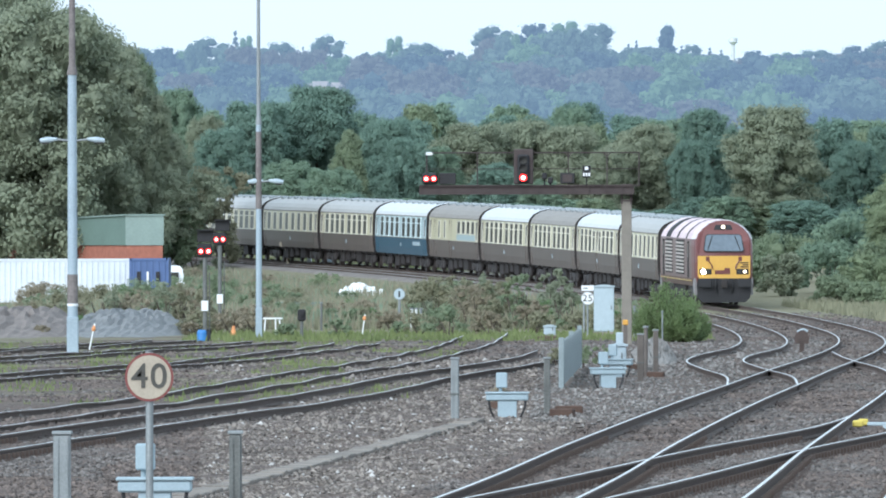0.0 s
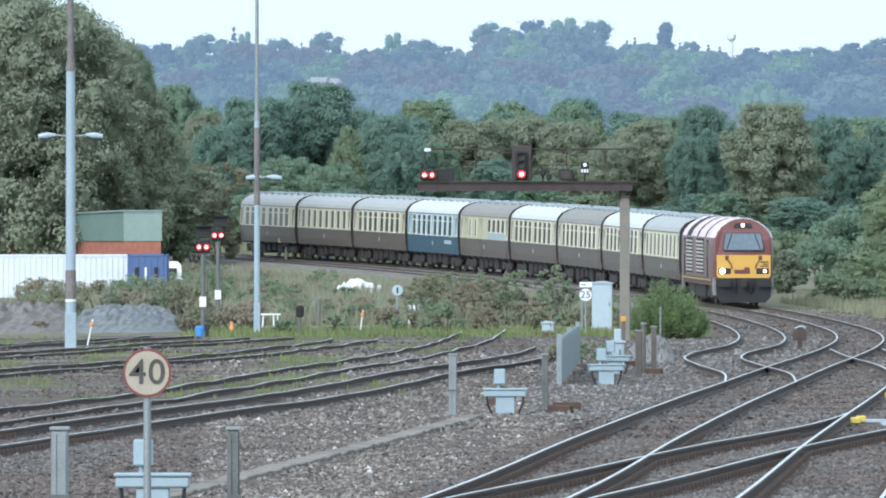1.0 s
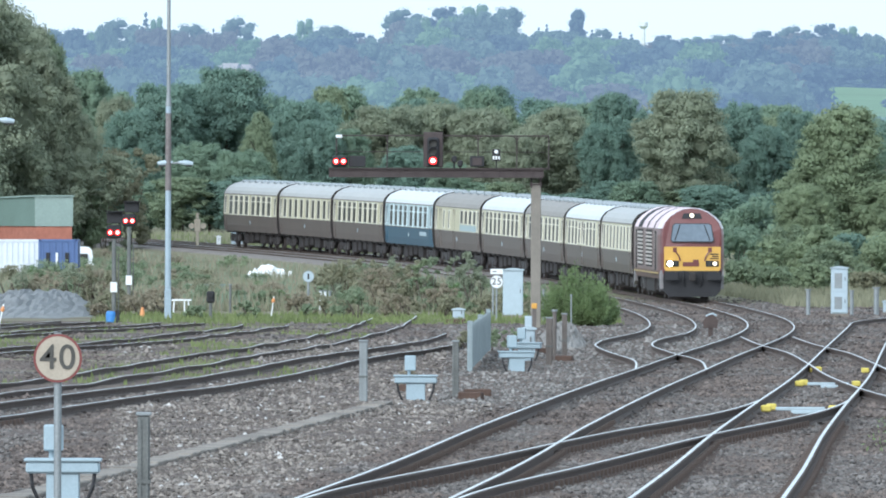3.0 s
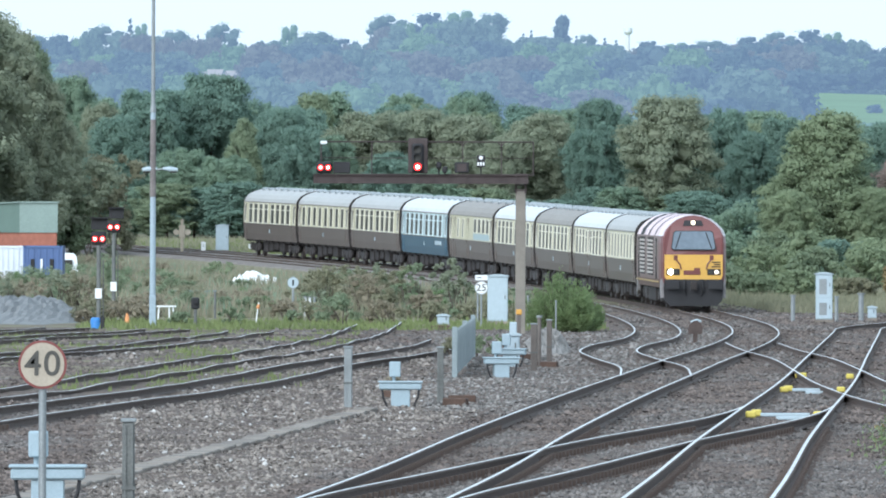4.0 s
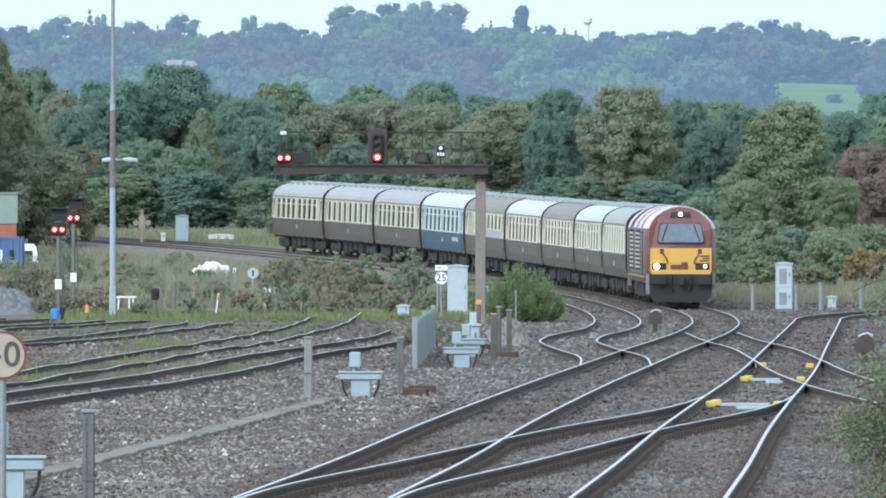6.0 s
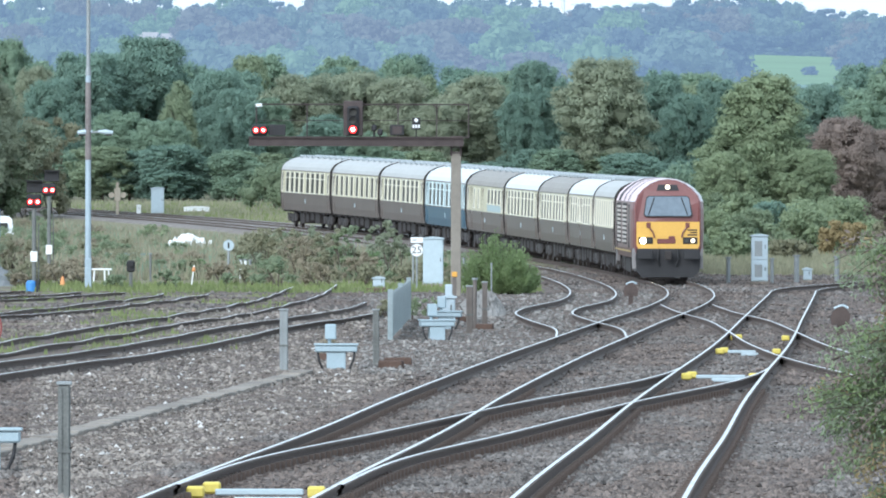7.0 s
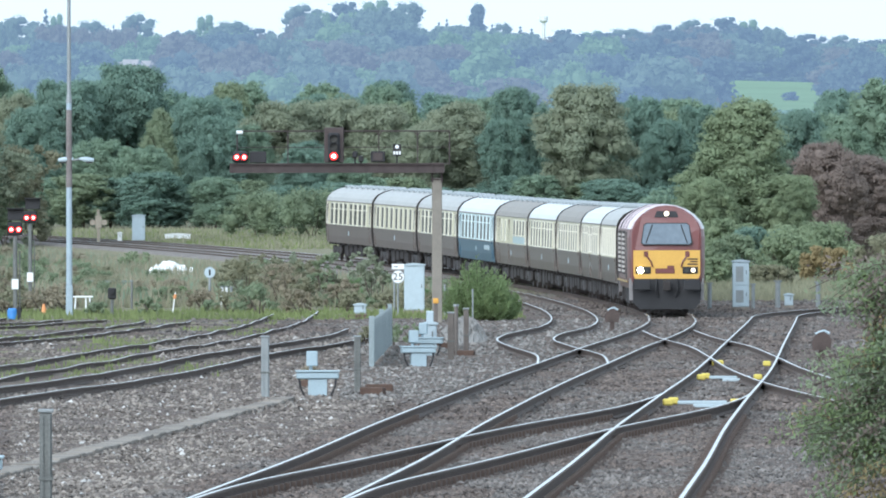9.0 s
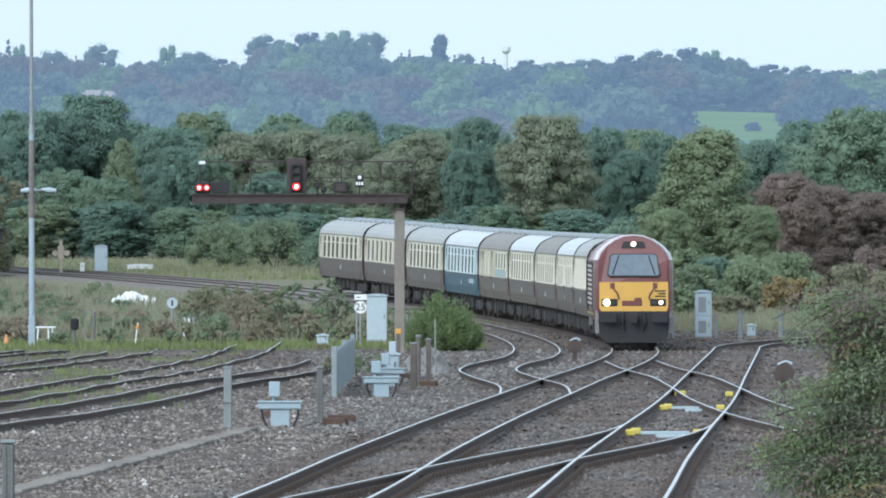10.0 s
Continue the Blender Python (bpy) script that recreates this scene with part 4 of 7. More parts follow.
def crown_cloud(rng, n, size, R, H, boughs=26, twigs=16, shape="dome", core=0.74, loose=0.5, rise=0.0, lump=(0.17, 0.27)):
    """A crown from the ground to height H: boughs round a profile, each a cluster of twig clumps clad in small leaves."""
    t = 0.06 + 0.89 * ((np.arange(boughs) + rng.random(boughs)) / boughs) ** 0.82
    az = np.arange(boughs) * 2.39996 + rng.random(boughs) * 0.9
    wide = profile(shape, t, R / H)
    rb = R * (lump[0] + lump[1] * rng.random(boughs) ** 1.4) * ((0.12 + 0.88 * wide) if shape == "fir" else (0.45 + 0.55 * wide))
    rb = np.minimum(rb, 0.42 * H)
    reach = np.maximum(R * wide * (0.80 + 0.34 * rng.random(boughs)) - rb, 0) * np.where(rng.random(boughs) < 0.2, 0.4, 1)
    cz = np.clip(t * H, rb * 0.5, np.maximum(H - rb * 0.95, rb * 0.5))
    C = np.stack([np.cos(az) * reach, np.sin(az) * reach, cz], -1)
    # twig clumps over each bough
    d = unit(rng.normal(size=(boughs, twigs, 3)) + np.array([0, 0, 0.35]) + 0.5 * (C / np.maximum(R, 1e-6) * np.array([1, 1, 0]))[:, None])
    rt = rb[:, None] * (0.26 + 0.26 * rng.random((boughs, twigs)))
    T = C[:, None] + d * (rb[:, None] * (0.70 + 0.22 * rng.random((boughs, twigs))))[..., None]
    T[..., 2] = np.maximum(T[..., 2], 0.05 * H)
    T, rt = T.reshape(-1, 3), rt.reshape(-1)
    which = rng.choice(len(rt), n, p=rt ** 2 / (rt ** 2).sum())
    e = rng.normal(size=(n, 3))
    e[:, 2] = np.abs(e[:, 2]) * np.where(rng.random(n) < 0.72, 1, -1)
    e = unit(e)
    P = T[which] + e * (rt[which] * (0.30 + 1.05 * rng.random(n) ** 0.8))[:, None] * np.array([1.3, 1.3, 0.80 + rise])
    q = unit(e + np.array([0, 0, 0.12]) + rng.normal(size=(n, 3)) * loose)
    u = unit(np.cross(q, rng.normal(size=(n, 3))))
    v = np.cross(q, u)
    s = size * (0.6 + 0.8 * rng.random((n, 1)))
    V = np.stack([P + u * s * 0.62, P - u * s * 0.35 + v * s * 0.5, P - u * s * 0.45 - v * s * 0.42], 1).reshape(-1, 3)
    V[:, 2] = np.maximum(V[:, 2], 0.0)
    F = np.arange(n * 3).reshape(n, 3)
    if not core:
        return V, F
    # shaded inner boughs keep the crown from being see-through
    rough = 1 + (rng.random((boughs, len(BALL), 1)) - 0.5) * 0.4
    B = C[:, None] + BALL[None] * rough * (rb * core)[:, None, None]
    B[..., 2] = np.maximum(B[..., 2], 0.0)
    F2 = (BALL_FACES[None] + (np.arange(boughs) * len(BALL))[:, None, None]).reshape(-1, 3) + len(V)
    return np.concatenate([V, B.reshape(-1, 3)]), np.concatenate([F, F2])


def tree_parts(rng, height, width, leaf, n, size, shape):
    """Trunk and crown meshes of one tree, standing on its origin."""
    V, F = crown_cloud(rng, n, size, width / 2, height, 70, 12, shape, 0.50, 0.30)
    crown = arrays("crown", V, F, leaf)
    bm = bmesh.new()
    r = height * 0.022
    tube(bm, (0, 0, -0.6), (0.1 * r, 0, height * 0.35), r, r * 0.7, 8)
    tube(bm, (0.1 * r, 0, height * 0.35), (0, 0, height * 0.8), r * 0.7, r * 0.2, 8)
    for k in range(7):
        a = rng.random() * math.tau
        z = height * (0.18 + 0.45 * rng.random())
        tube(bm, (0, 0, z), (math.cos(a) * width * 0.30, math.sin(a) * width * 0.30, z + height * 0.16), r * 0.35, r * 0.08, 6)
    return made(bm, "trunk", M["bark"]), crown


TREE_MESH = {}


def plant_tree(u, v, y, wide, kind, variant, label, group, shape="dome", n=30000, size=0.19):
    """A tree on the bearing u whose top stands at the height v, wide across, both seen from the origin in 1/22000 rad."""
    x, top, width = u / 22000 * y, 2.9 + (400 - v) / 22000 * y, wide / 22000 * y
    base = float(ground_z(x, y))
    height = top - base
    key = (kind, variant, shape, n)
    if key not in TREE_MESH:
        rng = np.random.default_rng(variant * 17 + sum(map(ord, kind)) + n)
        TREE_MESH[key] = tree_parts(rng, 12.0, 8.5, LEAF[kind], n, size, shape)
    t = thing("tree", pose(x, y, base, 0, 0, (x * 37) % 360) @ Matrix.Diagonal((width / 8.5, width / 8.5, height / 12.0, 1)), label, "tree", group)
    t.scale = (width / 8.5, width / 8.5, height / 12.0)
    for name, me in zip(("trunk", "crown"), TREE_MESH[key]):
        part(name, me, None, t)
    return t


def bush(x, y, width, height, kind, seed, label, n=1500, size=0.16, group="", lift=0.0, rise=0.0):
    rng = np.random.default_rng(seed)
    few = n < 3000
    V, F = crown_cloud(rng, n, size, width / 2, height, 9 if few else 16, 9 if few else 14, "dome", 0.4 if few else 0.55, 0.5, rise)
    b = thing("bush", pose(x, y, float(ground_z(x, y)) + lift), label, "bush", group)
    part("crown", arrays("crown", V, F, LEAF[kind]), None, b)
    bm = bmesh.new()
    for k in range(5):
        a = k * 1.3
        tube(bm, (0.05 * k, 0, -0.15), (math.cos(a) * width * 0.25, math.sin(a) * width * 0.25, height * 0.6), 0.03, 0.012, 5)
    part("stem", bm, M["bark"], b)
    return b


# bearing, height of the top, distance, width, kind, variant, shape
BELT = [
    (-905, 8, 700, 330, "tan", 4, "dome"), (-985, -30, 712, 260, "tan", 5, "dome"), (-800, 62, 716, 170, "tan", 4, "dome"), (-752, 96, 722, 110, "olive", 2, "dome"),
    (-735, 170, 716, 130, "tan", 5, "dome"), (-700, 232, 730, 110, "tan", 4, "dome"), (-860, 170, 706, 200, "tan", 5, "dome"),
    (-672, 160, 880, 120, "mid", 1, "dome"), (-622, 205, 850, 80, "tan", 1, "dome"), (-592, 228, 846, 110, "dark", 3, "dome"),
    (-532, 182, 856, 150, "dark", 1, "dome"), (-424, 154, 862, 175, "dark", 2, "dome"), (-366, 230, 838, 84, "olive", 1, "cone"),
    (-300, 212, 850, 110, "dark", 3, "dome"), (-262, 246, 838, 100, "dark", 1, "dome"), (-470, 285, 834, 120, "mid", 2, "dome"), (-395, 296, 830, 110, "mid", 3, "dome"),
    (-150, 222, 848, 150, "tan", 2, "dome"), (-62, 214, 852, 170, "tan", 1, "dome"), (30, 226, 850, 140, "tan", 3, "dome"),
    (-205, 262, 840, 90, "mid", 1, "dome"), (-110, 290, 836, 100, "dark", 2, "dome"), (-30, 318, 832, 80, "mid", 3, "dome"),
    (152, 224, 842, 150, "tan", 2, "dome"), (85, 268, 836, 90, "tan", 1, "dome"), (270, 196, 852, 110, "dark", 1, "dome"), (236, 250, 838, 80, "dark", 2, "dome"),
    (382, 192, 832, 178, "tan", 3, "dome"), (484, 212, 848, 110, "dark", 3, "dome"), (536, 252, 842, 90, "dark", 2, "dome"),
    (586, 228, 846, 90, "dark", 1, "dome"), (772, 236, 846, 110, "dark", 2, "dome"), (850, 264, 800, 110, "mid", 1, "dome"), (930, 178, 856, 170, "mid", 2, "dome"),
    (1030, 200, 862, 160, "dark", 3, "dome"), (690, 262, 842, 120, "mid", 3, "dome"),
    (666, 216, 602, 240, "light", 1, "cone"), (606, 356, 598, 110, "light", 2, "dome"), (742, 350, 600, 120, "light", 3, "dome"),
    (812, 296, 640, 140, "rust", 2, "dome"), (880, 318, 650, 150, "rust", 3, "dome"), (960, 330, 655, 150, "rust", 2, "dome"),
]


def build_woods():
    for u, v, y, w, kind, k, shape in BELT:
        label = dict(dark="dark green broadleaf tree at the wood's edge", mid="mid green broadleaf tree at the wood's edge", olive="olive green broadleaf tree at the wood's edge",
                     tan="broadleaf tree turning dull brown", light="tall yellow green tree beside the line",
                     rust="reddish brown autumn tree behind the line")[kind]
        near = y < 750
        plant_tree(u, v, y, w, kind, k, label, "trees behind the railway", shape, 100000 if near else 74000, 0.155 if near else 0.17)
    rng = np.random.default_rng(8)
    # woods rising behind the front row
    for row, (y, top, wide, count) in enumerate(((960, 205, 105, 22), (1090, 186, 95, 24), (1240, 178, 88, 26))):
        for k in range(count):
            u = -1040 + 2120 * (k + rng.random() * 0.9) / count
            dip = 26 * ease(0, 250, u) * (1 - ease(600, 900, u)) + 40 * ease(560, 640, u) * (1 - ease(800, 860, u))
            plant_tree(u, top + dip + 34 * rng.random() ** 1.5, y + 60 * rng.random(), wide * (0.8 + 0.5 * rng.random()), ("mid", "dark", "mid", "olive", "dark")[(k * 3 + row) % 5], 1 + k % 3,
                       "broadleaf tree in the woods behind the railway", "woodland trees", "dome", 30000, 0.26)
    # dark understorey closing the wood's edge
    for k in range(30):
        u = -720 + 1780 * (k + rng.random() * 0.8) / 30
        plant_tree(u, 340 + 40 * rng.random(), 826 + 8 * rng.random(), 90 + 50 * rng.random(), ("dark", "dark", "mid", "olive", "dark")[k % 5], 1 + k % 3, "dense bush at the wood's edge", "bushes at the wood's edge", "dome", 30000, 0.26)
    # growth behind the yard buildings
    for k in range(16):
        x = -38 + 19.5 * (k + rng.random() * 0.6) / 16
        y = 700 + 14 * rng.random()
        bush(x, y, 3.2 + 1.5 * rng.random(), 3.4 + 2.6 * rng.random(), ("tan", "olive", "tan", "scrub")[k % 4], 1300 + k, "tall dull shrub behind the yard", 5200, 0.15, "shrubs behind the yard")
    # shrubs on the far side of the line, right of the train
    for x, y, w, h, kind, s in ((14.2, 570, 3.5, 2.2, "light", 1), (16.5, 560, 3.2, 2.2, "olive", 2), (20.8, 575, 4.2, 2.6, "light", 3), (13.0, 600, 4.0, 2.4, "mid", 4),
                                (23.5, 560, 3.6, 2.2, "scrub", 5), (11.6, 640, 4.5, 2.4, "olive", 6), (25.5, 575, 4.0, 3.0, "rust", 7), (15.2, 640, 4.5, 3.6, "mid", 8), (8.6, 700, 5, 2.6, "scrub", 9), (19.0, 565, 3.0, 2.2, "light", 10),
                                (12.4, 560, 2.2, 1.3, "olive", 11), (13.6, 552, 2.0, 1.1, "olive", 12), (15.4, 548, 2.2, 1.3, "light", 13), (17.8, 545, 2.0, 1.0, "scrub", 14), (20.6, 556, 2.4, 1.7, "amber", 15), (10.6, 590, 2.4, 2.0, "tan", 16),
                                (9.6, 620, 2.6, 2.2, "olive", 17), (7.5, 660, 3.0, 2.2, "tan", 18), (4.5, 690, 3.0, 2.0, "olive", 19), (24.5, 545, 2.4, 1.8, "scrub", 20), (17.0, 590, 3.4, 2.6, "light", 21), (18.6, 588, 3.2, 2.3, "dark", 22),
                                (20.4, 592, 3.0, 2.4, "light", 23), (15.4, 595, 2.6, 2.6, "olive", 24)):
        bush(x, y, w, h, kind, 100 + s, "low amber leaved shrub beside the line" if kind == "amber" else "dull green shrub beside the line", 5200, 0.12, "lineside shrubs")


SKYLINE_U = [-1000, -725, -645, -570, -485, -405, -370, -295, -225, -155, -115, -35, 75, 105, 195, 255, 415, 515, 545, 635, 733, 765, 865, 1000]
SKYLINE_V = [100, 95, 72, 70, 84, 76, 112, 78, 90, 96, 56, 46, 48, 80, 84, 96, 96, 95, 86, 79, 82, 116, 112, 116]


def skyline_z(u, y):
    """Height of the wooded skyline; u is the bearing in 1/22000 rad."""
    return 2.9 + (400 - np.interp(u, SKYLINE_U, SKYLINE_V)) / 22000 * y


# bearing, height of the top, width, shape: crowns that stand out along the far skyline
SKYLINE_TREES = [
    (-975, 96, 90, "dome"), (-900, 88, 100, "dome"), (-820, 92, 90, "dome"), (-740, 88, 90, "dome"), (-690, 86, 70, "dome"), (-620, 70, 92, "dome"), (-568, 50, 32, "fir"), (-546, 66, 40, "dome"), (-486, 78, 66, "dome"),
    (-448, 80, 20, "fir"), (-408, 66, 76, "dome"), (-350, 112, 60, "dome"), (-282, 68, 52, "dome"), (-236, 80, 76, "dome"), (-190, 92, 60, "dome"), (-116, 50, 86, "dome"),
    (-40, 44, 80, "dome"), (22, 42, 84, "dome"), (76, 46, 66, "dome"), (142, 72, 22, "fir"), (128, 78, 22, "fir"), (196, 50, 38, "column"), (222, 82, 24, "fir"), (242, 84, 40, "dome"), (272, 86, 26, "fir"),
    (292, 90, 26, "fir"), (348, 94, 56, "dome"), (404, 98, 70, "dome"), (462, 94, 80, "dome"), (530, 86, 60, "dome"), (576, 78, 76, "dome"), (634, 72, 70, "dome"), (680, 78, 60, "dome"),
    (732, 104, 60, "dome"), (784, 103, 70, "dome"), (840, 106, 70, "dome"), (905, 112, 80, "dome"), (975, 112, 80, "dome"), (1040, 112, 80, "dome"),
]
# lower crowns that stand out on the slope: bearing, height of the top, width, distance, tone
SLOPE_TREES = [
    (505, 124, 96, 3300, "brown"), (540, 158, 80, 3200, "brown"), (608, 180, 66, 3000, "dark"), (570, 196, 90, 2900, "brown"), (450, 150, 80, 3350, "dark"), (390, 140, 90, 3300, "woods"),
    (-30, 96, 96, 3700, "green"), (40, 110, 90, 3650, "green"), (96, 104, 90, 3680, "dark"), (150, 130, 96, 3400, "woods"), (210, 140, 90, 3350, "brown"), (280, 138, 90, 3350, "dark"), (330, 170, 90, 3100, "woods"),
    (-110, 110, 90, 3650, "green"), (-170, 130, 80, 3500, "woods"), (-240, 128, 96, 3500, "brown"), (-300, 150, 90, 3300, "woods"), (-540, 130, 96, 3500, "woods"), (-610, 126, 90, 3500, "green"), (-660, 150, 96, 3300, "dark"),
    (-480, 160, 90, 3100, "green"), (-700, 120, 90, 3500, "woods"), (660, 150, 90, 3300, "dark"), (730, 146, 90, 3320, "dark"), (790, 150, 90, 3300, "dark"), (850, 150, 90, 3300, "woods"), (915, 150, 90, 3300, "dark"),
    (742, 204, 30, 2620, "dark"), (626, 200, 34, 2420, "dark"), (620, 192, 40, 2600, "woods"), (616, 186, 46, 2800, "dark"), (812, 204, 36, 2450, "dark"), (818, 194, 42, 2650, "dark"), (824, 188, 50, 2850, "woods"),
    (648, 178, 34, 3170, "dark"), (672, 180, 32, 3170, "woods"), (696, 178, 36, 3170, "dark"), (722, 180, 32, 3170, "dark"), (748, 178, 36, 3170, "woods"), (774, 180, 34, 3170, "dark"), (798, 178, 36, 3170, "dark"),
]


def build_hill():
    rng = np.random.default_rng(5)
    tones = ("woods", "brown", "dark", "green")
    store = {k: [[], [], 0] for k in tones}
    variants = [crown_cloud(np.random.default_rng(60 + v), 1700, 0.15, 1.0, 2.0, 14, 11, "dome", 0.75, 0.3, lump=(0.29, 0.18)) for v in range(7)]

    def add(kind, x, y, w, h, base):
        V, F = variants[int(rng.integers(0, 7))]
        a = rng.random() * 6.28
        ca, sa = math.cos(a), math.sin(a)
        P = np.stack([(V[:, 0] * ca - V[:, 1] * sa) * w, (V[:, 0] * sa + V[:, 1] * ca) * w, V[:, 2] * h / 2], -1) + np.array([x, y, base])
        s = store[kind]
        s[0].append(P), s[1].append(F + s[2])
        s[2] += len(P)
    for y0 in (1750, 1900, 2060, 2230, 2410, 2600, 2800, 3010, 3230, 3460, 3700, 3950, 4200):
        step = 8.0 + (y0 - 1750) / 2450 * 2.5
        half = 1080 / 22000 * y0
        for x in np.arange(-half, half, step):
            y = y0 + (rng.random() - 0.5) * 110
            xx = x + (rng.random() - 0.5) * step
            u = xx / y * 22000
            if 600 < u < 845 and 2330 < y < 3200:
                continue
            base = float(ground_z(xx, y))
            h = 9 + 6 * rng.random()
            w = 5.0 + 3.5 * rng.random()
            for u0, u1, far, v in ((560, 890, 2340, 238), (-470, -340, 3500, 168), (-156, -112, 3240, 144)):
                # open views to the meadow and the houses
                if u0 < u < u1 and y < far:
                    h, w = min(h, max(1.5, 2.9 + (400 - v) / 22000 * y - base)), 5.0
            full = float(skyline_z(u, y)) - base
            if y0 >= 3950:
                h = full * (0.88 + 0.08 * rng.random())
            h = min(h, full * 0.94)
            patch = noise.noise((xx / 34, y / 240, 3.0)) + 0.35 * (rng.random() - 0.5)
            add("brown" if patch > 0.20 else "dark" if patch < -0.16 else "green" if rng.random() < 0.45 else "woods", xx, y, w, h, base)
    for u, v, wide, y, kind in SLOPE_TREES:
        x, base = u / 22000 * y, float(ground_z(u / 22000 * y, y))
        add(kind, x, y - 30, wide / 44000 * y, 2.9 + (400 - v) / 22000 * y - base, base)
    labels = dict(woods="blue green woods covering the far hillside, haze painted in as glow", brown="browning woods on the far hillside, haze painted in as glow", dark="darker woods on the far hillside, haze painted in as glow", green="paler green woods on the far hillside, haze painted in as glow")
    # material emission supplies the haze over these woods
    for name, s in store.items():
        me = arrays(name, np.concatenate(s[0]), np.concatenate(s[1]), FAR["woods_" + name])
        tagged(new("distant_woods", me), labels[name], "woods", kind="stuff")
    meshes = {}
    for k, (u, v, wide, shape) in enumerate(SKYLINE_TREES):
        y = 4270
        x = u / 22000 * y
        base = float(ground_z(x, y))
        h = 2.9 + (405 - v) / 22000 * y - base
        w = (2.0 if shape == "fir" else 1.0) * wide / 44000 * y
        key = (shape, k % 5 if shape == "dome" else 0)
        if key not in meshes:
            # skyline crowns get their haze from the same blue emission
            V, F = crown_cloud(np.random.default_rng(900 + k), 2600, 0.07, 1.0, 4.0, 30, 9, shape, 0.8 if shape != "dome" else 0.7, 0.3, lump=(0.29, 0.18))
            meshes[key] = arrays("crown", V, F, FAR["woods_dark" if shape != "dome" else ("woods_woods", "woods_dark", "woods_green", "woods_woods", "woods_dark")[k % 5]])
        t = thing(dict(fir="fir_tree", column="poplar_tree").get(shape, "skyline_tree"), pose(x, y, base), dict(fir="dark pointed tree on the far skyline, haze painted in as glow", column="tall narrow tree on the far skyline, haze painted in as glow").get(shape, "broad tree on the far skyline, haze painted in as glow"), "tree", "skyline trees")
        part("crown", meshes[key], None, t).scale = (w, w, h / 4)
        bm = bmesh.new()
        tube(bm, (0, 0, -0.5), (0, 0, h * 0.8), 0.4, 0.1, 6)
        part("trunk", bm, M["bark"], t)
    # houses among the trees; roofs and brick_far walls glow blue for haze
    for u, v, w, wall in ((-300, 128, 4, "wall"), (-410, 146, 4, "wall"), (-395, 152, 5, "wall"), (-372, 148, 6, "wall"), (-350, 152, 5, "wall"), (-425, 150, 6, "wall"), (-330, 134, 5, "wall"), (-358, 120, 7, "brick_far"), (-134, 136, 5, "white_far"), (76, 187, 5, "white_far")):
        y = 3560 if v > 140 else 4050
        y = 3300 if u > -200 else y
        x = u / 22000 * y
        z = 2.9 + (400 - v) / 22000 * y
        house = thing("house", pose(x, y - 60, z - 5, 0, 0, (u * 7) % 40 - 20), "pale distant house with tiled roof among trees", "house", "distant houses")
        bm = bmesh.new()
        box(bm, -w / 2, w / 2, -3, 3, -4, 3.2)
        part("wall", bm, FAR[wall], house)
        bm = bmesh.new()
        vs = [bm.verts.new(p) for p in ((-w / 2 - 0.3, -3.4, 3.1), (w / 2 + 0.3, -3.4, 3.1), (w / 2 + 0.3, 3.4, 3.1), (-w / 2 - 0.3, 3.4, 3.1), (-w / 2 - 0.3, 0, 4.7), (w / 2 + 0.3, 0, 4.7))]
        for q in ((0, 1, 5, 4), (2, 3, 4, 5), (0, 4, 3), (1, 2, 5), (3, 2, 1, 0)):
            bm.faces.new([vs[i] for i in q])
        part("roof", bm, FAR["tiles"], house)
    # water tower on the skyline
    y, u = 4200, 313
    x = u / 22000 * y
    tw = thing("water_tower", pose(x, y, 50), "slim pale tower standing above the far woods", "tower")
    bm = bmesh.new()
    tube(bm, (0, 0, -4), (0, 0, 14.2), 0.75, 0.6, 10)
    part("shaft", bm, FAR["tower"], tw)
    bm = bmesh.new()
    tube(bm, (0, 0, 14.0), (0, 0, 14.8), 0.8, 1.5, 12)
    tube(bm, (0, 0, 14.8), (0, 0, 16.2), 1.5, 1.5, 12)
    part("head", bm, FAR["tower"], tw)


def weeds(material, n, spot, h0, h1, seed, label, width=0.07):
    """Tufts of blades; spot(rng, n) gives their places."""
    rng = np.random.default_rng(seed)
    x, y = spot(rng, n)
    z = ground_z(x, y)
    k = 4
    x, y, z = (np.repeat(v, k) for v in (x, y, z))
    m = len(x)
    h = h0 + (h1 - h0) * rng.random(m) ** 2.2
    a = rng.random(m) * math.tau
    w = width * (0.5 + rng.random(m))
    bx, by = x + (rng.random(m) - 0.5) * 0.3, y + (rng.random(m) - 0.5) * 0.3
    lean = (rng.random((m, 2)) - 0.5) * 0.6 * h[:, None]
    V = np.stack([np.stack([bx - w * np.cos(a), by - w * np.sin(a), z - 0.05], -1), np.stack([bx + w * np.cos(a), by + w * np.sin(a), z - 0.05], -1),
                  np.stack([bx + lean[:, 0], by + lean[:, 1], z + h], -1)], 1).reshape(-1, 3)
    tagged(new("weeds", arrays("weeds", V, np.arange(m * 3).reshape(-1, 3), material)), label, "weeds", kind="stuff")


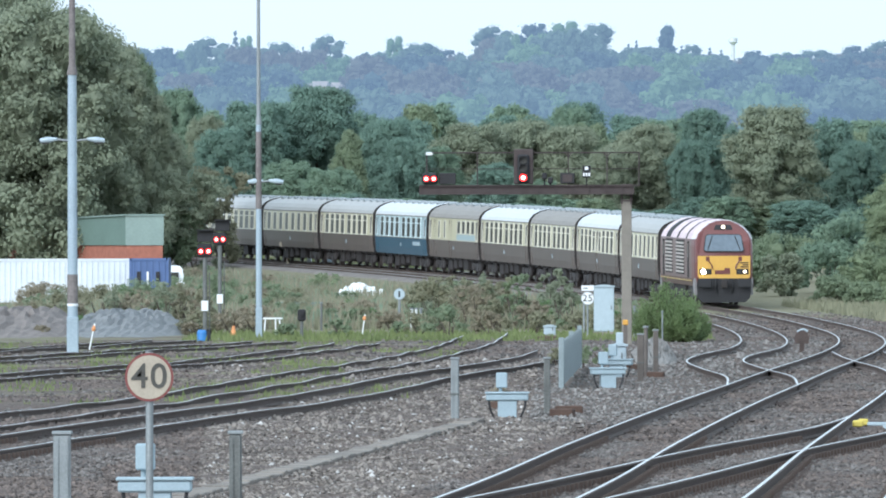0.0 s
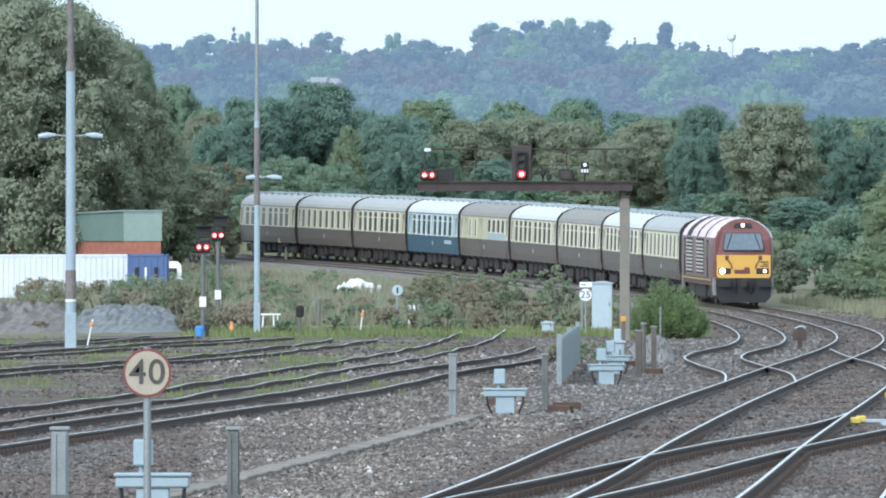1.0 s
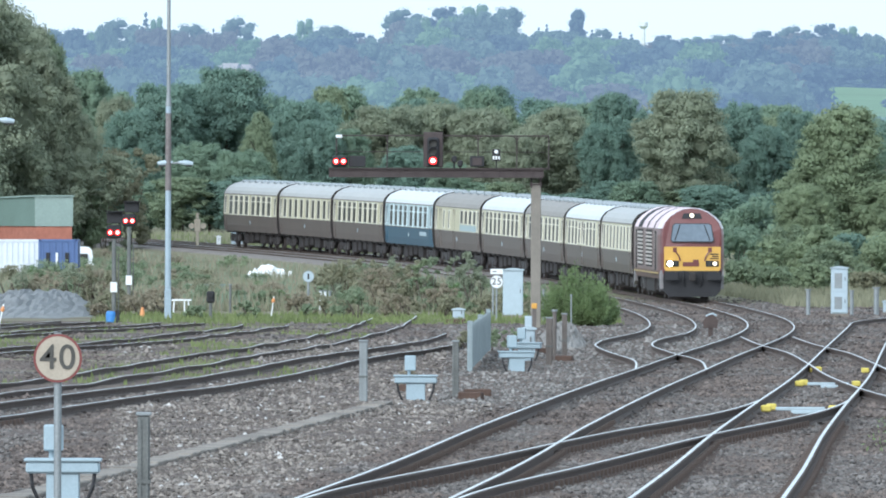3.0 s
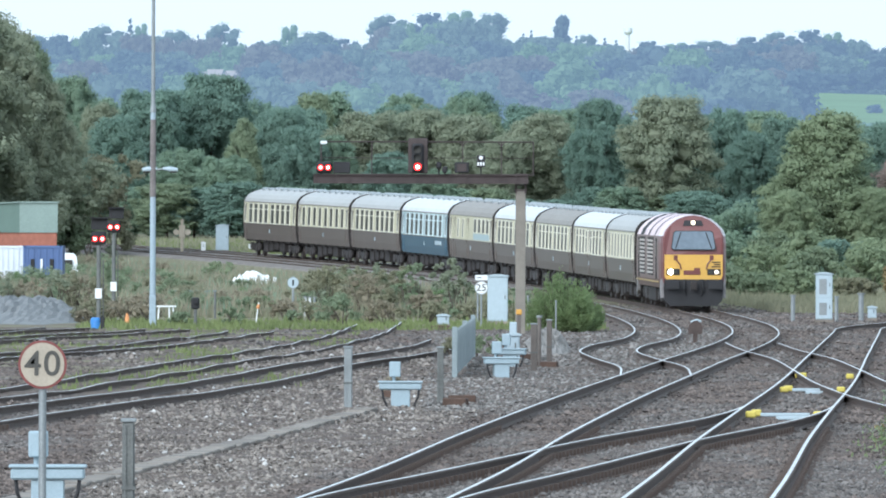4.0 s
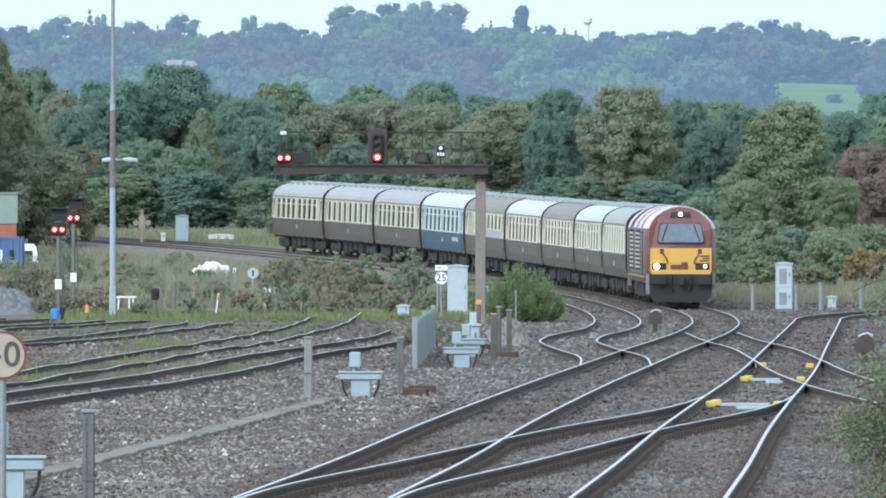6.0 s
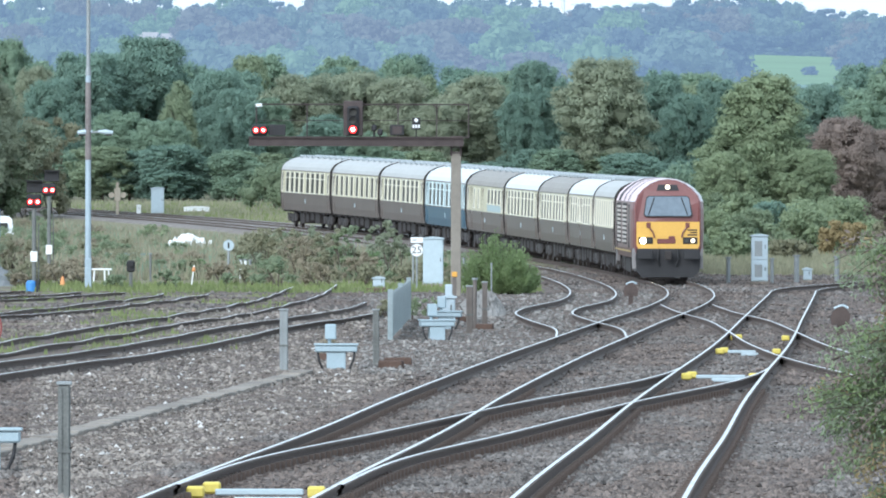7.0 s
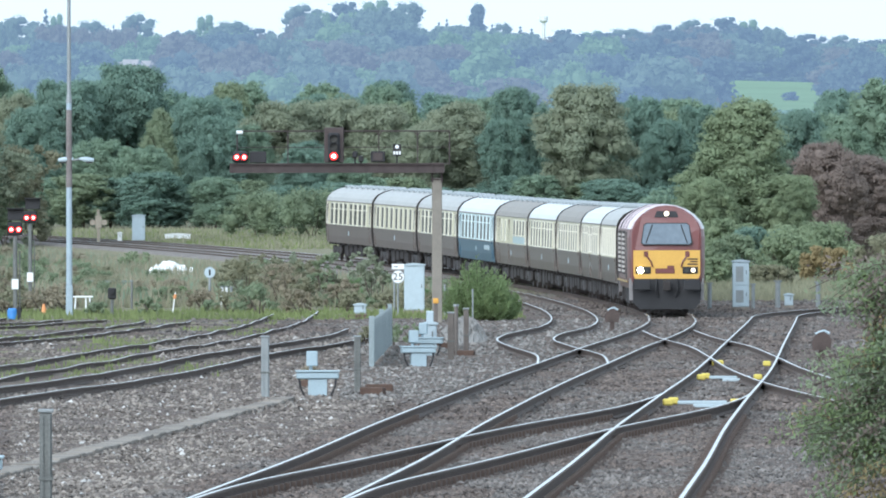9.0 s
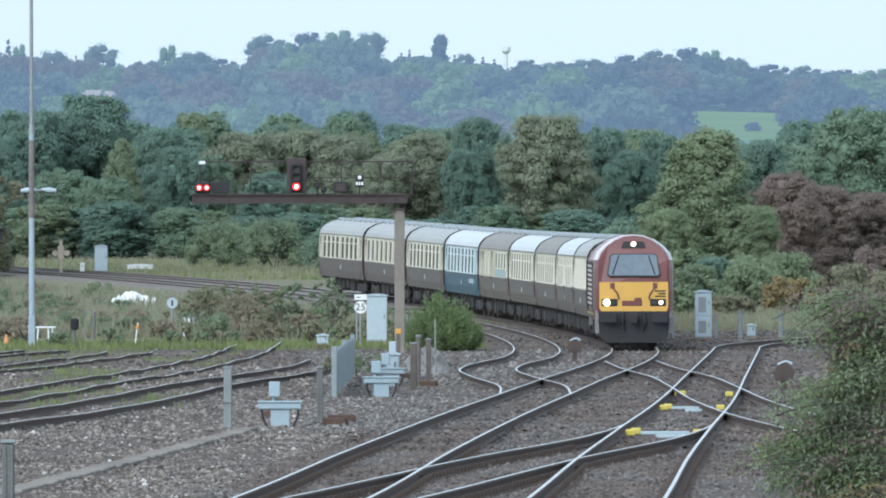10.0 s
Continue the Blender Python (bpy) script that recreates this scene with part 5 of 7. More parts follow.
def build_scrub():
    rng = np.random.default_rng(12)

    def waste(near, far, left=-21.0, gap=5.0):
        def spot(r, n):
            y = near + (far - near) * r.random(n)
            right = main_x(y) - gap - 5.5 * ease(520, 640, y)
            return left + (right - left) * r.random(n), y
        return spot

    def yard(r, n):
        y = 245 + 180 * r.random(n)
        x = -(3 + 17 * r.random(n))
        keep = np.array([noise.noise((p * 0.35, q * 0.05, 1.7)) for p, q in zip(x, y)]) > 0.06
        for _, fx, a, b, _ in TRACKS[5:]:
            keep &= np.abs(np.abs(x - fx(y)) - 0.75) > 0.22
        return x[keep], y[keep]

    def verge(r, n):
        y = 500 + 60 * r.random(n)
        return main_x(y) + 3.5 + 16 * r.random(n), y
    weeds(LEAF["grass"], 2000, waste(428, 462, -13), 0.05, 0.28, 1, "fresh green grass along the yard's edge", 0.05)
    weeds(LEAF["scrub"], 15000, waste(474, 700, -24), 0.25, 0.85, 2, "rough dull green weeds on waste ground", 0.05)
    weeds(LEAF["straw"], 10000, waste(476, 700, -24), 0.25, 0.95, 3, "dry brown weed stems on waste ground", 0.035)
    weeds(LEAF["mid"], 7000, waste(480, 720, -24), 0.25, 0.8, 4, "dark green nettles on waste ground", 0.06)
    weeds(LEAF["grass"], 4500, yard, 0.04, 0.16, 5, "low grass growing between the sidings", 0.035)
    weeds(LEAF["scrub"], 11000, verge, 0.08, 0.5, 6, "rough grass beyond the main line", 0.05)

    def beyond(r, n):
        y = 690 + 110 * r.random(n)
        return main_x(y) + 3 + 30 * r.random(n), y
    weeds(LEAF["grass"], 4500, beyond, 0.08, 0.3, 7, "rough green grass behind the curve", 0.06)
    weeds(LEAF["scrub"], 4500, beyond, 0.1, 0.45, 8, "dull weeds behind the curve", 0.06)

    for x, y, w, h, kind, s in ((-6.6, 754, 4.6, 2.6, "olive", 2), (-3.4, 748, 5.0, 2.8, "olive", 3), (0.2, 742, 4.2, 2.3, "mid", 4)):
        bush(x, y, w, h, kind, 1500 + s, "broad pale green thicket behind the curve", 7500, 0.12, "thicket behind the curve", 0.0, 0.5)
    for k in range(240):
        y = 446 + 250 * rng.random()
        lim = float(main_x(y)) - 6.0 - 6.0 * float(ease(520, 640, y))
        x = -23 + (lim + 23) * rng.random()
        kind = ("scrub", "straw", "fresh", "olive", "scrub", "olive", "light", "straw")[k % 8]
        big = rng.random() ** 2
        bush(x, y, 0.7 + 1.2 * big, 0.40 + 0.75 * big, kind, 300 + k, "straggling weedy scrub on waste ground", 900, 0.085, "scrub on the waste ground")
    spray_bush(3.80, 424, 1.15, 2.15, 210, 777)
    spray_bush(4.45, 427, 0.75, 1.6, 110, 778)
    for x, y, w, h, kind, s in ((-4.7, 470, 2.2, 2.1, "scrub", 1), (-3.4, 480, 2.0, 1.7, "straw", 2), (-5.6, 490, 1.8, 1.4, "scrub", 3), (0.1, 478, 1.1, 2.0, "tan", 4), (-2.3, 465, 1.5, 1.2, "scrub", 5),
                                (-8.6, 505, 2.6, 0.8, "straw", 6), (-16.0, 500, 2.4, 1.3, "scrub", 7), (-18.5, 560, 3.0, 1.5, "olive", 8), (-15.4, 560, 2.4, 2.0, "olive", 9), (-11.2, 520, 2.4, 0.9, "scrub", 10), (-0.9, 462, 1.4, 1.2, "straw", 11),
                                (-21.8, 560, 3.0, 1.2, "scrub", 12), (-24.6, 590, 2.6, 1.3, "straw", 13)):
        bush(x, y, w, h, kind, 500 + s, "tall straggling lineside scrub", 2200, 0.075, "tall scrub before the train")
    near_shrub()


def spray_bush(x, y, reach, height, stems, seed):
    """A bush of upright stems that fan out from the ground, each clad in narrow leaves."""
    t = thing("bush", stand(x, y), "feathery yellow green bush at the trackside", "bush", "trackside bushes")
    rng = np.random.default_rng(seed)
    bm, rows = bmesh.new(), []
    for k in range(stems):
        a, r = rng.random() * math.tau, math.sqrt(rng.random())
        foot = np.array([math.cos(a), math.sin(a), 0]) * r * reach * 0.55
        h = height * (1.0 - 0.62 * r ** 2) * (0.52 + 0.50 * rng.random())
        tip = np.array([math.cos(a) * reach * r * 1.05, math.sin(a) * reach * r * 1.05, h]) + rng.normal(size=3) * 0.06
        tube(bm, foot, tip, 0.010, 0.003, 4, False)
        n = 90
        u = 0.04 + 0.96 * rng.random((n, 1)) ** 0.85
        bow = np.array([math.cos(a), math.sin(a), 0.0]) * 0.16 * reach
        P = foot + (tip - foot) * u + bow * (u * (1 - u) * 2) + rng.normal(size=(n, 3)) * 0.045
        f = unit((tip - foot) / h * 0.8 + rng.normal(size=(n, 3)) * 0.55)
        w = unit(np.cross(f, rng.normal(size=(n, 3))))
        s = 0.045 + 0.035 * rng.random((n, 1))
        rows.append(np.stack([P, P + f * s + w * s * 0.28, P + f * s * 2, P + f * s - w * s * 0.28], 1).reshape(-1, 3))
    V = np.concatenate(rows)
    V[:, 2] = np.maximum(V[:, 2], 0.0)
    tagged(part("foliage", arrays("foliage", V, np.arange(len(V)).reshape(-1, 4), LEAF["willow"]), None, t), kind="stuff")
    tagged(part("stem", bm, M["bark"], t), kind="stuff")


def near_shrub():
    """A loose shrub leaning in close to the line: twigs that arch outward, each hung with small leaves."""
    near = thing("near_shrub", stand(4.42, 105), "loose leafy shrub with yellowing leaves leaning over the ballast", "bush")
    rng = np.random.default_rng(31)
    bm = bmesh.new()
    stores = {k: [] for k in ("light", "willow", "olive", "amber", "rust")}
    kinds = ("light", "olive", "willow", "olive", "light", "amber", "willow", "rust")
    for k in range(190):
        z0 = 0.1 + 2.35 * rng.random() ** 0.9
        x0 = 0.16 + 0.50 * rng.random()
        a = Vector((x0, 0.5 * (rng.random() - 0.5), z0))
        # lower and upper sprays hang out over the ballast, with a hollow between them
        most = float(np.interp(z0, (0.1, 0.8, 1.2, 1.55, 1.75, 2.1, 2.3, 2.45), (0.40, 0.75, 1.0, 0.75, 0.25, 0.20, 0.62, 0.75)))
        reach = most * (0.25 + 0.75 * rng.random()) + x0
        d = Vector((-reach if rng.random() < 0.72 else 0.5 * reach, 0.5 * (rng.random() - 0.5), 0.30 * rng.random() + 0.05))
        sag = 0.22 + 0.30 * rng.random()
        pts = [a + d * u + Vector((0, 0, -sag * u * u)) for u in (0, 0.25, 0.5, 0.75, 1.0)]
        for p, q in zip(pts, pts[1:]):
            tube(bm, p, q, 0.005, 0.003, 4, False)
        n = 170
        u = rng.random(n) ** 0.75
        P = np.array(a)[None] + np.array(d)[None] * u[:, None]
        P[:, 2] -= sag * u * u
        P += (rng.random((n, 3)) - 0.5) * np.array([0.15, 0.15, 0.15])
        s = 0.016 + 0.018 * rng.random((n, 1))
        f = rng.normal(size=(n, 3))
        f[:, 2] -= 0.6
        f /= np.linalg.norm(f, axis=1)[:, None]
        w = np.cross(f, rng.normal(size=(n, 3)))
        w /= np.linalg.norm(w, axis=1)[:, None]
        stores[kinds[k % 8]].append(np.stack([P, P + f * s + w * s * 0.38, P + f * s * 2.0, P + f * s - w * s * 0.38], 1).reshape(-1, 3))
    tagged(part("branch", bm, M["bark"], near), kind="stuff")
    for kind, rows in stores.items():
        V = np.concatenate(rows)
        tagged(part("foliage", arrays("foliage", V, np.arange(len(V)).reshape(-1, 4), LEAF[kind]), None, near), kind="stuff")
    bm = bmesh.new()
    for k in range(5):
        tube(bm, (0.12 * k, 0.05 * k, -0.3), (0.10 * k + 0.05, 0, 1.4 + 0.2 * k), 0.020, 0.008, 6)
    part("stem", bm, M["bark"], near)


# ---- fixtures of the yard ----
def stand(x, y, drop=0.0, rz=0.0):
    return pose(x, y, float(ground_z(x, y)) - drop, 0, 0, rz)


def lamp_mast(x, y, r0, r1, arm_z, arms, label, stained=False):
    t = thing("lamp_mast", stand(x, y), label, "lamp mast", "yard lamp masts")
    bm = bmesh.new()
    box(bm, -r0 * 1.1, r0 * 1.1, -r0 * 1.1, r0 * 1.1, -0.1, 1.1, 0.02)
    part("base", bm, M["mast_paint"], t)
    bm = bmesh.new()
    tube(bm, (0, 0, 1.0), (0, 0, arm_z + 2.2), r0, r0 * 0.85, 14)
    part("lower_pole", bm, M["mast_paint"], t)
    bm = bmesh.new()
    tube(bm, (0, 0, arm_z + 2.2), (0, 0, 17), r1, r1 * 0.6, 12)
    tube(bm, (0, 0, arm_z + 2.05), (0, 0, arm_z + 2.35), r0 * 1.05, r1 * 1.1, 12)
    part("upper_pole", bm, M["galv"] if stained else M["stain"], t)
    if stained:
        bm = bmesh.new()
        tube(bm, (0, 0, 4.6), (0, 0, arm_z + 1.8), r0 * 1.03, r0 * 0.92, 14)
        part("sleeve", bm, M["stain"], t, "rust stained middle length")
    else:
        bm = bmesh.new()
        tube(bm, (0, 0, 1.5), (0, 0, 2.42), r0 * 1.03, r0 * 1.02, 14)
        part("stain_band", bm, M["stain"], t, "rust stained length")
        bm = bmesh.new()
        tube(bm, (0, 0, 1.44), (0, 0, 1.52), r0 * 1.08, n=14)
        part("painted_band", bm, M["white"], t, "narrow white band")
    for s, reach in arms:
        bm = bmesh.new()
        tube(bm, (0, 0, arm_z), (s * reach, 0, arm_z + 0.06), 0.035, n=8)
        arm = part("arm", bm, M["galv"], t)
        bm = bmesh.new()
        tube(bm, (s * (reach - 0.15), 0, arm_z + 0.06), (s * (reach + 0.12), 0, arm_z + 0.04), 0.045, 0.10, 10)
        tube(bm, (s * (reach + 0.12), 0, arm_z + 0.04), (s * (reach + 0.38), 0, arm_z + 0.01), 0.10, 0.07, 10)
        part("lantern", bm, M["cream_grey"], arm)
        bm = bmesh.new()
        box(bm, *sorted((s * (reach + 0.10), s * (reach + 0.34))), -0.06, 0.06, arm_z - 0.10, arm_z - 0.04, 0.02)
        part("lens", bm, M["glass"], arm)
    return t


def lens(bm, x, y, z, r):
    return tube(bm, (x, y, z), (x, y - 0.03, z), r, n=14)


def hooded(parent, x, y, z, r, lit):
    bm = bmesh.new()
    lens(bm, x, y, z, r)
    part("lens", bm, M["lamp_red"] if lit else M["glass"], parent, "lit red lens" if lit else "")
    if lit:
        bm = bmesh.new()
        tube(bm, (x, y - 0.02, z), (x, y - 0.036, z), r * 0.55, n=12)
        part("lamp_core", bm, M["lamp_core"], parent, "bright lamp core")
    bm = bmesh.new()
    n = 10
    a = [[bm.verts.new((x + rr * math.cos(k * math.pi / n), y - d, z + rr * math.sin(k * math.pi / n))) for k in range(n + 1)] for rr, d in ((r * 1.2, 0.0), (r * 1.2, 0.16), (r * 1.08, 0.16), (r * 1.08, 0.0))]
    for p, q in zip(a, a[1:]):
        for k in range(n):
            bm.faces.new((p[k], p[k + 1], q[k + 1], q[k]))
    part("hood", bm, M["black"], parent)


def signal_gantry():
    """A cantilever gantry over the yard tracks: beam to the left of one concrete post."""
    t = thing("signal_gantry", stand(2.35, 417), "brown steel cantilever signal gantry on a concrete post", "signal gantry")
    bm = bmesh.new()
    box(bm, -0.17, 0.17, -0.17, 0.17, -0.2, 4.85, 0.02)
    part("post", bm, M["post_conc"], t, "grey concrete post")
    for sx in (-1, 1):
        for sy in (-1, 1):
            bm = bmesh.new()
            box(bm, *sorted((sx * 0.13, sx * 0.19)), *sorted((sy * 0.13, sy * 0.19)), 4.70, 5.36)
            part("cap_angle", bm, M["gantry"], t)
    for k in range(4):
        bm = bmesh.new()
        box(bm, -0.20, 0.20, -0.20, 0.20, 4.78 + 0.18 * k, 4.82 + 0.18 * k)
        part("cap_plate", bm, M["gantry"], t)
    for yy in (-0.45, 0.45):
        bm = bmesh.new()
        z0, z1 = 5.02, 5.30
        box(bm, -6.95, 0.25, yy - 0.02, yy + 0.02, z0, z1)
        for zz in (z0, z1 - 0.03):
            box(bm, -6.95, 0.25, yy - 0.07, yy + 0.07, zz, zz + 0.03)
        for k in range(13):
            box(bm, -6.9 + k * 0.56, -6.85 + k * 0.56, yy - 0.06, yy + 0.06, z0, z1)
        part("beam", bm, M["gantry"], t)
    bm = bmesh.new()
    box(bm, -6.95, 0.45, -0.55, 0.55, 5.30, 5.34)
    part("walkway", bm, M["gantry"], t)
    for yy in (-0.5, 0.5):
        bm = bmesh.new()
        tube(bm, (-6.7, yy, 6.42), (0.42, yy, 6.42), 0.022, n=6)
        tube(bm, (-6.7, yy, 5.88), (0.42, yy, 5.88), 0.010, n=6)
        for xx in (-6.7, -5.0, -3.2, -1.95, -0.65, 0.42):
            tube(bm, (xx, yy, 5.32), (xx, yy, 6.42), 0.018, n=6)
        for xx in (-1.95, -0.65):
            tube(bm, (xx - 0.12, yy, 6.42), (xx, yy, 6.28), 0.018, n=6)
            tube(bm, (xx + 0.12, yy, 6.42), (xx, yy, 6.28), 0.018, n=6)
        part("handrail", bm, M["gantry"], t)
    bm = bmesh.new()
    box(bm, -6.72, -6.50, -0.60, -0.46, 6.33, 6.44, 0.02)
    part("floodlight", bm, M["white"], t)
    bm = bmesh.new()
    box(bm, -3.78, -3.12, -0.64, -0.58, 5.36, 6.54, 0.03)
    back = part("backboard", bm, M["gantry"], t, "dark brown backboard of the main signal")
    bm = bmesh.new()
    box(bm, -3.66, -3.26, -0.76, -0.62, 5.40, 6.36, 0.06)
    part("signal_head", bm, M["black"], back)
    for zz, lit in ((6.16, False), (5.88, False), (5.58, True)):
        hooded(back, -3.46, -0.77, zz, 0.125, lit)
    bm = bmesh.new()
    box(bm, -6.86, -6.32, -0.68, -0.50, 5.36, 5.74, 0.07)
    sh = part("shunt_head", bm, M["black"], t)
    for xx in (-6.71, -6.46):
        hooded(sh, xx, -0.69, 5.55, 0.095, True)
    bm = bmesh.new()
    box(bm, -6.28, -5.72, -0.6, -0.3, 5.36, 5.74, 0.02)
    part("indicator_box", bm, M["black"], t)
    bm = bmesh.new()
    box(bm, -2.22, -1.74, -0.6, -0.3, 5.38, 5.74, 0.02)
    ib = part("indicator_box", bm, M["black"], t)
    bm = bmesh.new()
    box(bm, -2.13, -1.83, -0.62, -0.59, 5.44, 5.68)
    part("screen", bm, M["gantry"], ib)
    for xx, zz in ((-2.75, 5.62), (-2.55, 5.48)):
        bm = bmesh.new()
        tube(bm, (xx, -0.55, 5.32), (xx, -0.55, zz), 0.03, n=6)
        box(bm, xx - 0.09, xx + 0.09, -0.75, -0.45, zz - 0.1, zz + 0.12, 0.04)
        part("camera_head", bm, M["black"], t)
    bm = bmesh.new()
    tube(bm, (-1.34, -0.55, 5.32), (-1.34, -0.55, 5.7), 0.02, n=6)
    box(bm, -1.48, -1.20, -0.62, -0.57, 5.58, 5.98, 0.01)
    num = part("number_plate", bm, M["black"], t)
    bm = bmesh.new()
    tube(bm, (-1.34, -0.62, 5.89), (-1.34, -0.64, 5.89), 0.065, n=10)
    part("roundel", bm, M["white"], num)
    for k in range(3):
        bm = bmesh.new()
        box(bm, -1.46 + 0.09 * k, -1.40 + 0.09 * k, -0.635, -0.615, 5.63, 5.74)
        part("number_bar", bm, M["white"], num)
    return t


def shunt_post(x, y, height, box_dx, label):
    t = thing("shunt_signal", stand(x, y), label, "signal", "ground shunt signals")
    bm = bmesh.new()
    tube(bm, (0, 0, -0.1), (0, 0, height), 0.075, n=10)
    part("post", bm, M["galv_dark"], t)
    bm = bmesh.new()
    box(bm, -0.26, 0.26, -0.16, 0.02, height - 0.05, height + 0.42, 0.05)
    h = part("signal_head", bm, M["black"], t)
    for xx in (-0.13, 0.13):
        hooded(h, xx, -0.17, height + 0.16, 0.095, True)
    bm = bmesh.new()
    box(bm, -0.28 + box_dx, 0.28 + box_dx, -0.1, 0.15, height + 0.48, height + 0.88, 0.02)
    box(bm, -0.32 + box_dx, 0.32 + box_dx, -0.3, 0.15, height + 0.88, height + 0.92)
    part("route_box", bm, M["black"], t)
    bm = bmesh.new()
    box(bm, -0.12, 0.12, -0.12, -0.06, 1.0, 1.36, 0.01)
    part("notice_plate", bm, M["white"], t)
    bm = bmesh.new()
    tube(bm, (0.16, 0.1, 0), (0.16, 0.1, height * 0.8), 0.02, n=6)
    for k in range(7):
        tube(bm, (0, 0.1, 0.4 + 0.35 * k), (0.16, 0.1, 0.4 + 0.35 * k), 0.012, n=5)
    part("ladder", bm, M["galv_dark"], t)
    return t


def cabinet(x, y, w, h, paint, label, legs=False):
    t = thing("equipment_cabinet", stand(x, y), label, "cabinet", "lineside cabinets")
    z0 = 0.12
    bm = bmesh.new()
    box(bm, -w / 2, w / 2, -0.22, 0.22, z0, h, 0.015)
    part("body", bm, M[paint], t)
    bm = bmesh.new()
    arch = [(-w / 2 - 0.04, h), (w / 2 + 0.04, h), (w / 2 + 0.04, h + 0.035), (w / 4, h + 0.075), (0, h + 0.09), (-w / 4, h + 0.075), (-w / 2 - 0.04, h + 0.035)]
    rows = [[bm.verts.new((px, py, pz)) for px, pz in arch] for py in (-0.27, 0.27)]
    bm.faces.new(rows[0]), bm.faces.new(rows[1])
    for i in range(len(arch)):
        bm.faces.new((rows[0][i], rows[0][(i + 1) % len(arch)], rows[1][(i + 1) % len(arch)], rows[1][i]))
    part("lid", bm, M[paint], t)
    bm = bmesh.new()
    box(bm, -w / 2 - 0.03, w / 2 + 0.03, -0.25, 0.25, -0.1, z0, 0.01)
    part("plinth", bm, M["concrete"], t)
    doors = ((z0 + 0.04, h - 0.05),) if h < 1.78 else ((z0 + 0.04, h * 0.48), (h * 0.52, h - 0.05))
    for lo, hi in doors:
        bm = bmesh.new()
        box(bm, -w / 2 + 0.03, w / 2 - 0.03, -0.236, -0.22, lo, hi, 0.004)
        d = part("door", bm, M[paint], t)
        mid = (lo + hi) / 2
        bm = bmesh.new()
        box(bm, w / 2 - 0.12, w / 2 - 0.09, -0.255, -0.235, mid, mid + 0.14)
        part("handle", bm, M["galv_dark"], d)
        if len(doors) > 1:
            bm = bmesh.new()
            box(bm, -w * 0.30, w * 0.16, -0.242, -0.235, lo + 0.12, hi - 0.12)
            part("panel", bm, M["galv"], d, "grey recessed panel")
    return t


def tee_box(x, y, rz, label):
    """Cable termination stand: a trough top on a tapered pedestal, with a small box above it."""
    t = thing("cable_stand", stand(x, y, 0, rz), label, "cable stand", "cable termination stands")
    bm = bmesh.new()
    box(bm, -0.38, 0.38, -0.16, 0.16, 0.30, 0.42, 0.02)
    box(bm, -0.40, 0.40, -0.18, 0.18, 0.42, 0.455, 0.01)
    part("trough", bm, M["pale_blue"], t)
    bm = bmesh.new()
    box(bm, -0.17, 0.17, -0.12, 0.12, -0.1, 0.30, 0.01)
    part("pedestal", bm, M["pale_blue"], t)
    bm = bmesh.new()
    tube(bm, (-0.12, 0.05, 0.45), (-0.12, 0.05, 0.56), 0.03, n=8)
    box(bm, -0.20, 0.0, -0.06, 0.12, 0.53, 0.80, 0.015)
    part("junction_box", bm, M["pale_blue"], t)
    for s in (-1, 1):
        bm = bmesh.new()
        tube(bm, (s * 0.33, -0.08, 0.32), (s * 0.31, -0.12, 0.16), 0.022, n=6)
        tube(bm, (s * 0.31, -0.12, 0.16), (s * 0.24, -0.12, 0.0), 0.022, n=6)
        part("cable", bm, M["black"], t)
    return t


def square_post(x, y, h, w, paint, label, cap=True):
    t = thing("trackside_post", stand(x, y), label, "post", "trackside posts")
    bm = bmesh.new()
    box(bm, -w / 2, w / 2, -w / 2, w / 2, -0.15, h, 0.012)
    for s in (-1, 1):
        box(bm, s * w * 0.28 - 0.012, s * w * 0.28 + 0.012, -w / 2 - 0.015, -w / 2, 0.0, h - 0.03)
    part("shaft", bm, M[paint], t)
    if cap:
        bm = bmesh.new()
        box(bm, -w / 2 - 0.015, w / 2 + 0.015, -w / 2 - 0.015, w / 2 + 0.015, h, h + 0.035, 0.008)
        part("cap", bm, M["galv"], t)
    bm = bmesh.new()
    box(bm, -w / 2 - 0.01, w / 2 + 0.01, -w / 2 - 0.02, w / 2 + 0.01, h * 0.40, h * 0.43)
    part("strap", bm, M["galv_dark"], t)
    return t


def letters(text, size, parent, material, m, name="lettering"):
    cu = bpy.data.curves.new(name, "FONT")
    cu.body, cu.size, cu.align_x, cu.align_y, cu.extrude, cu.offset = text, size, "CENTER", "CENTER", 0.003, size * 0.006
    tmp = bpy.data.objects.new(name, cu)
    scene.collection.objects.link(tmp)
    bpy.context.view_layer.update()
    me = bpy.data.meshes.new_from_object(tmp.evaluated_get(bpy.context.evaluated_depsgraph_get()))
    bpy.data.objects.remove(tmp)
    me.materials.clear()
    me.materials.append(material)
    ob = part(name, me, None, parent)
    ob.matrix_basis = m
    return ob


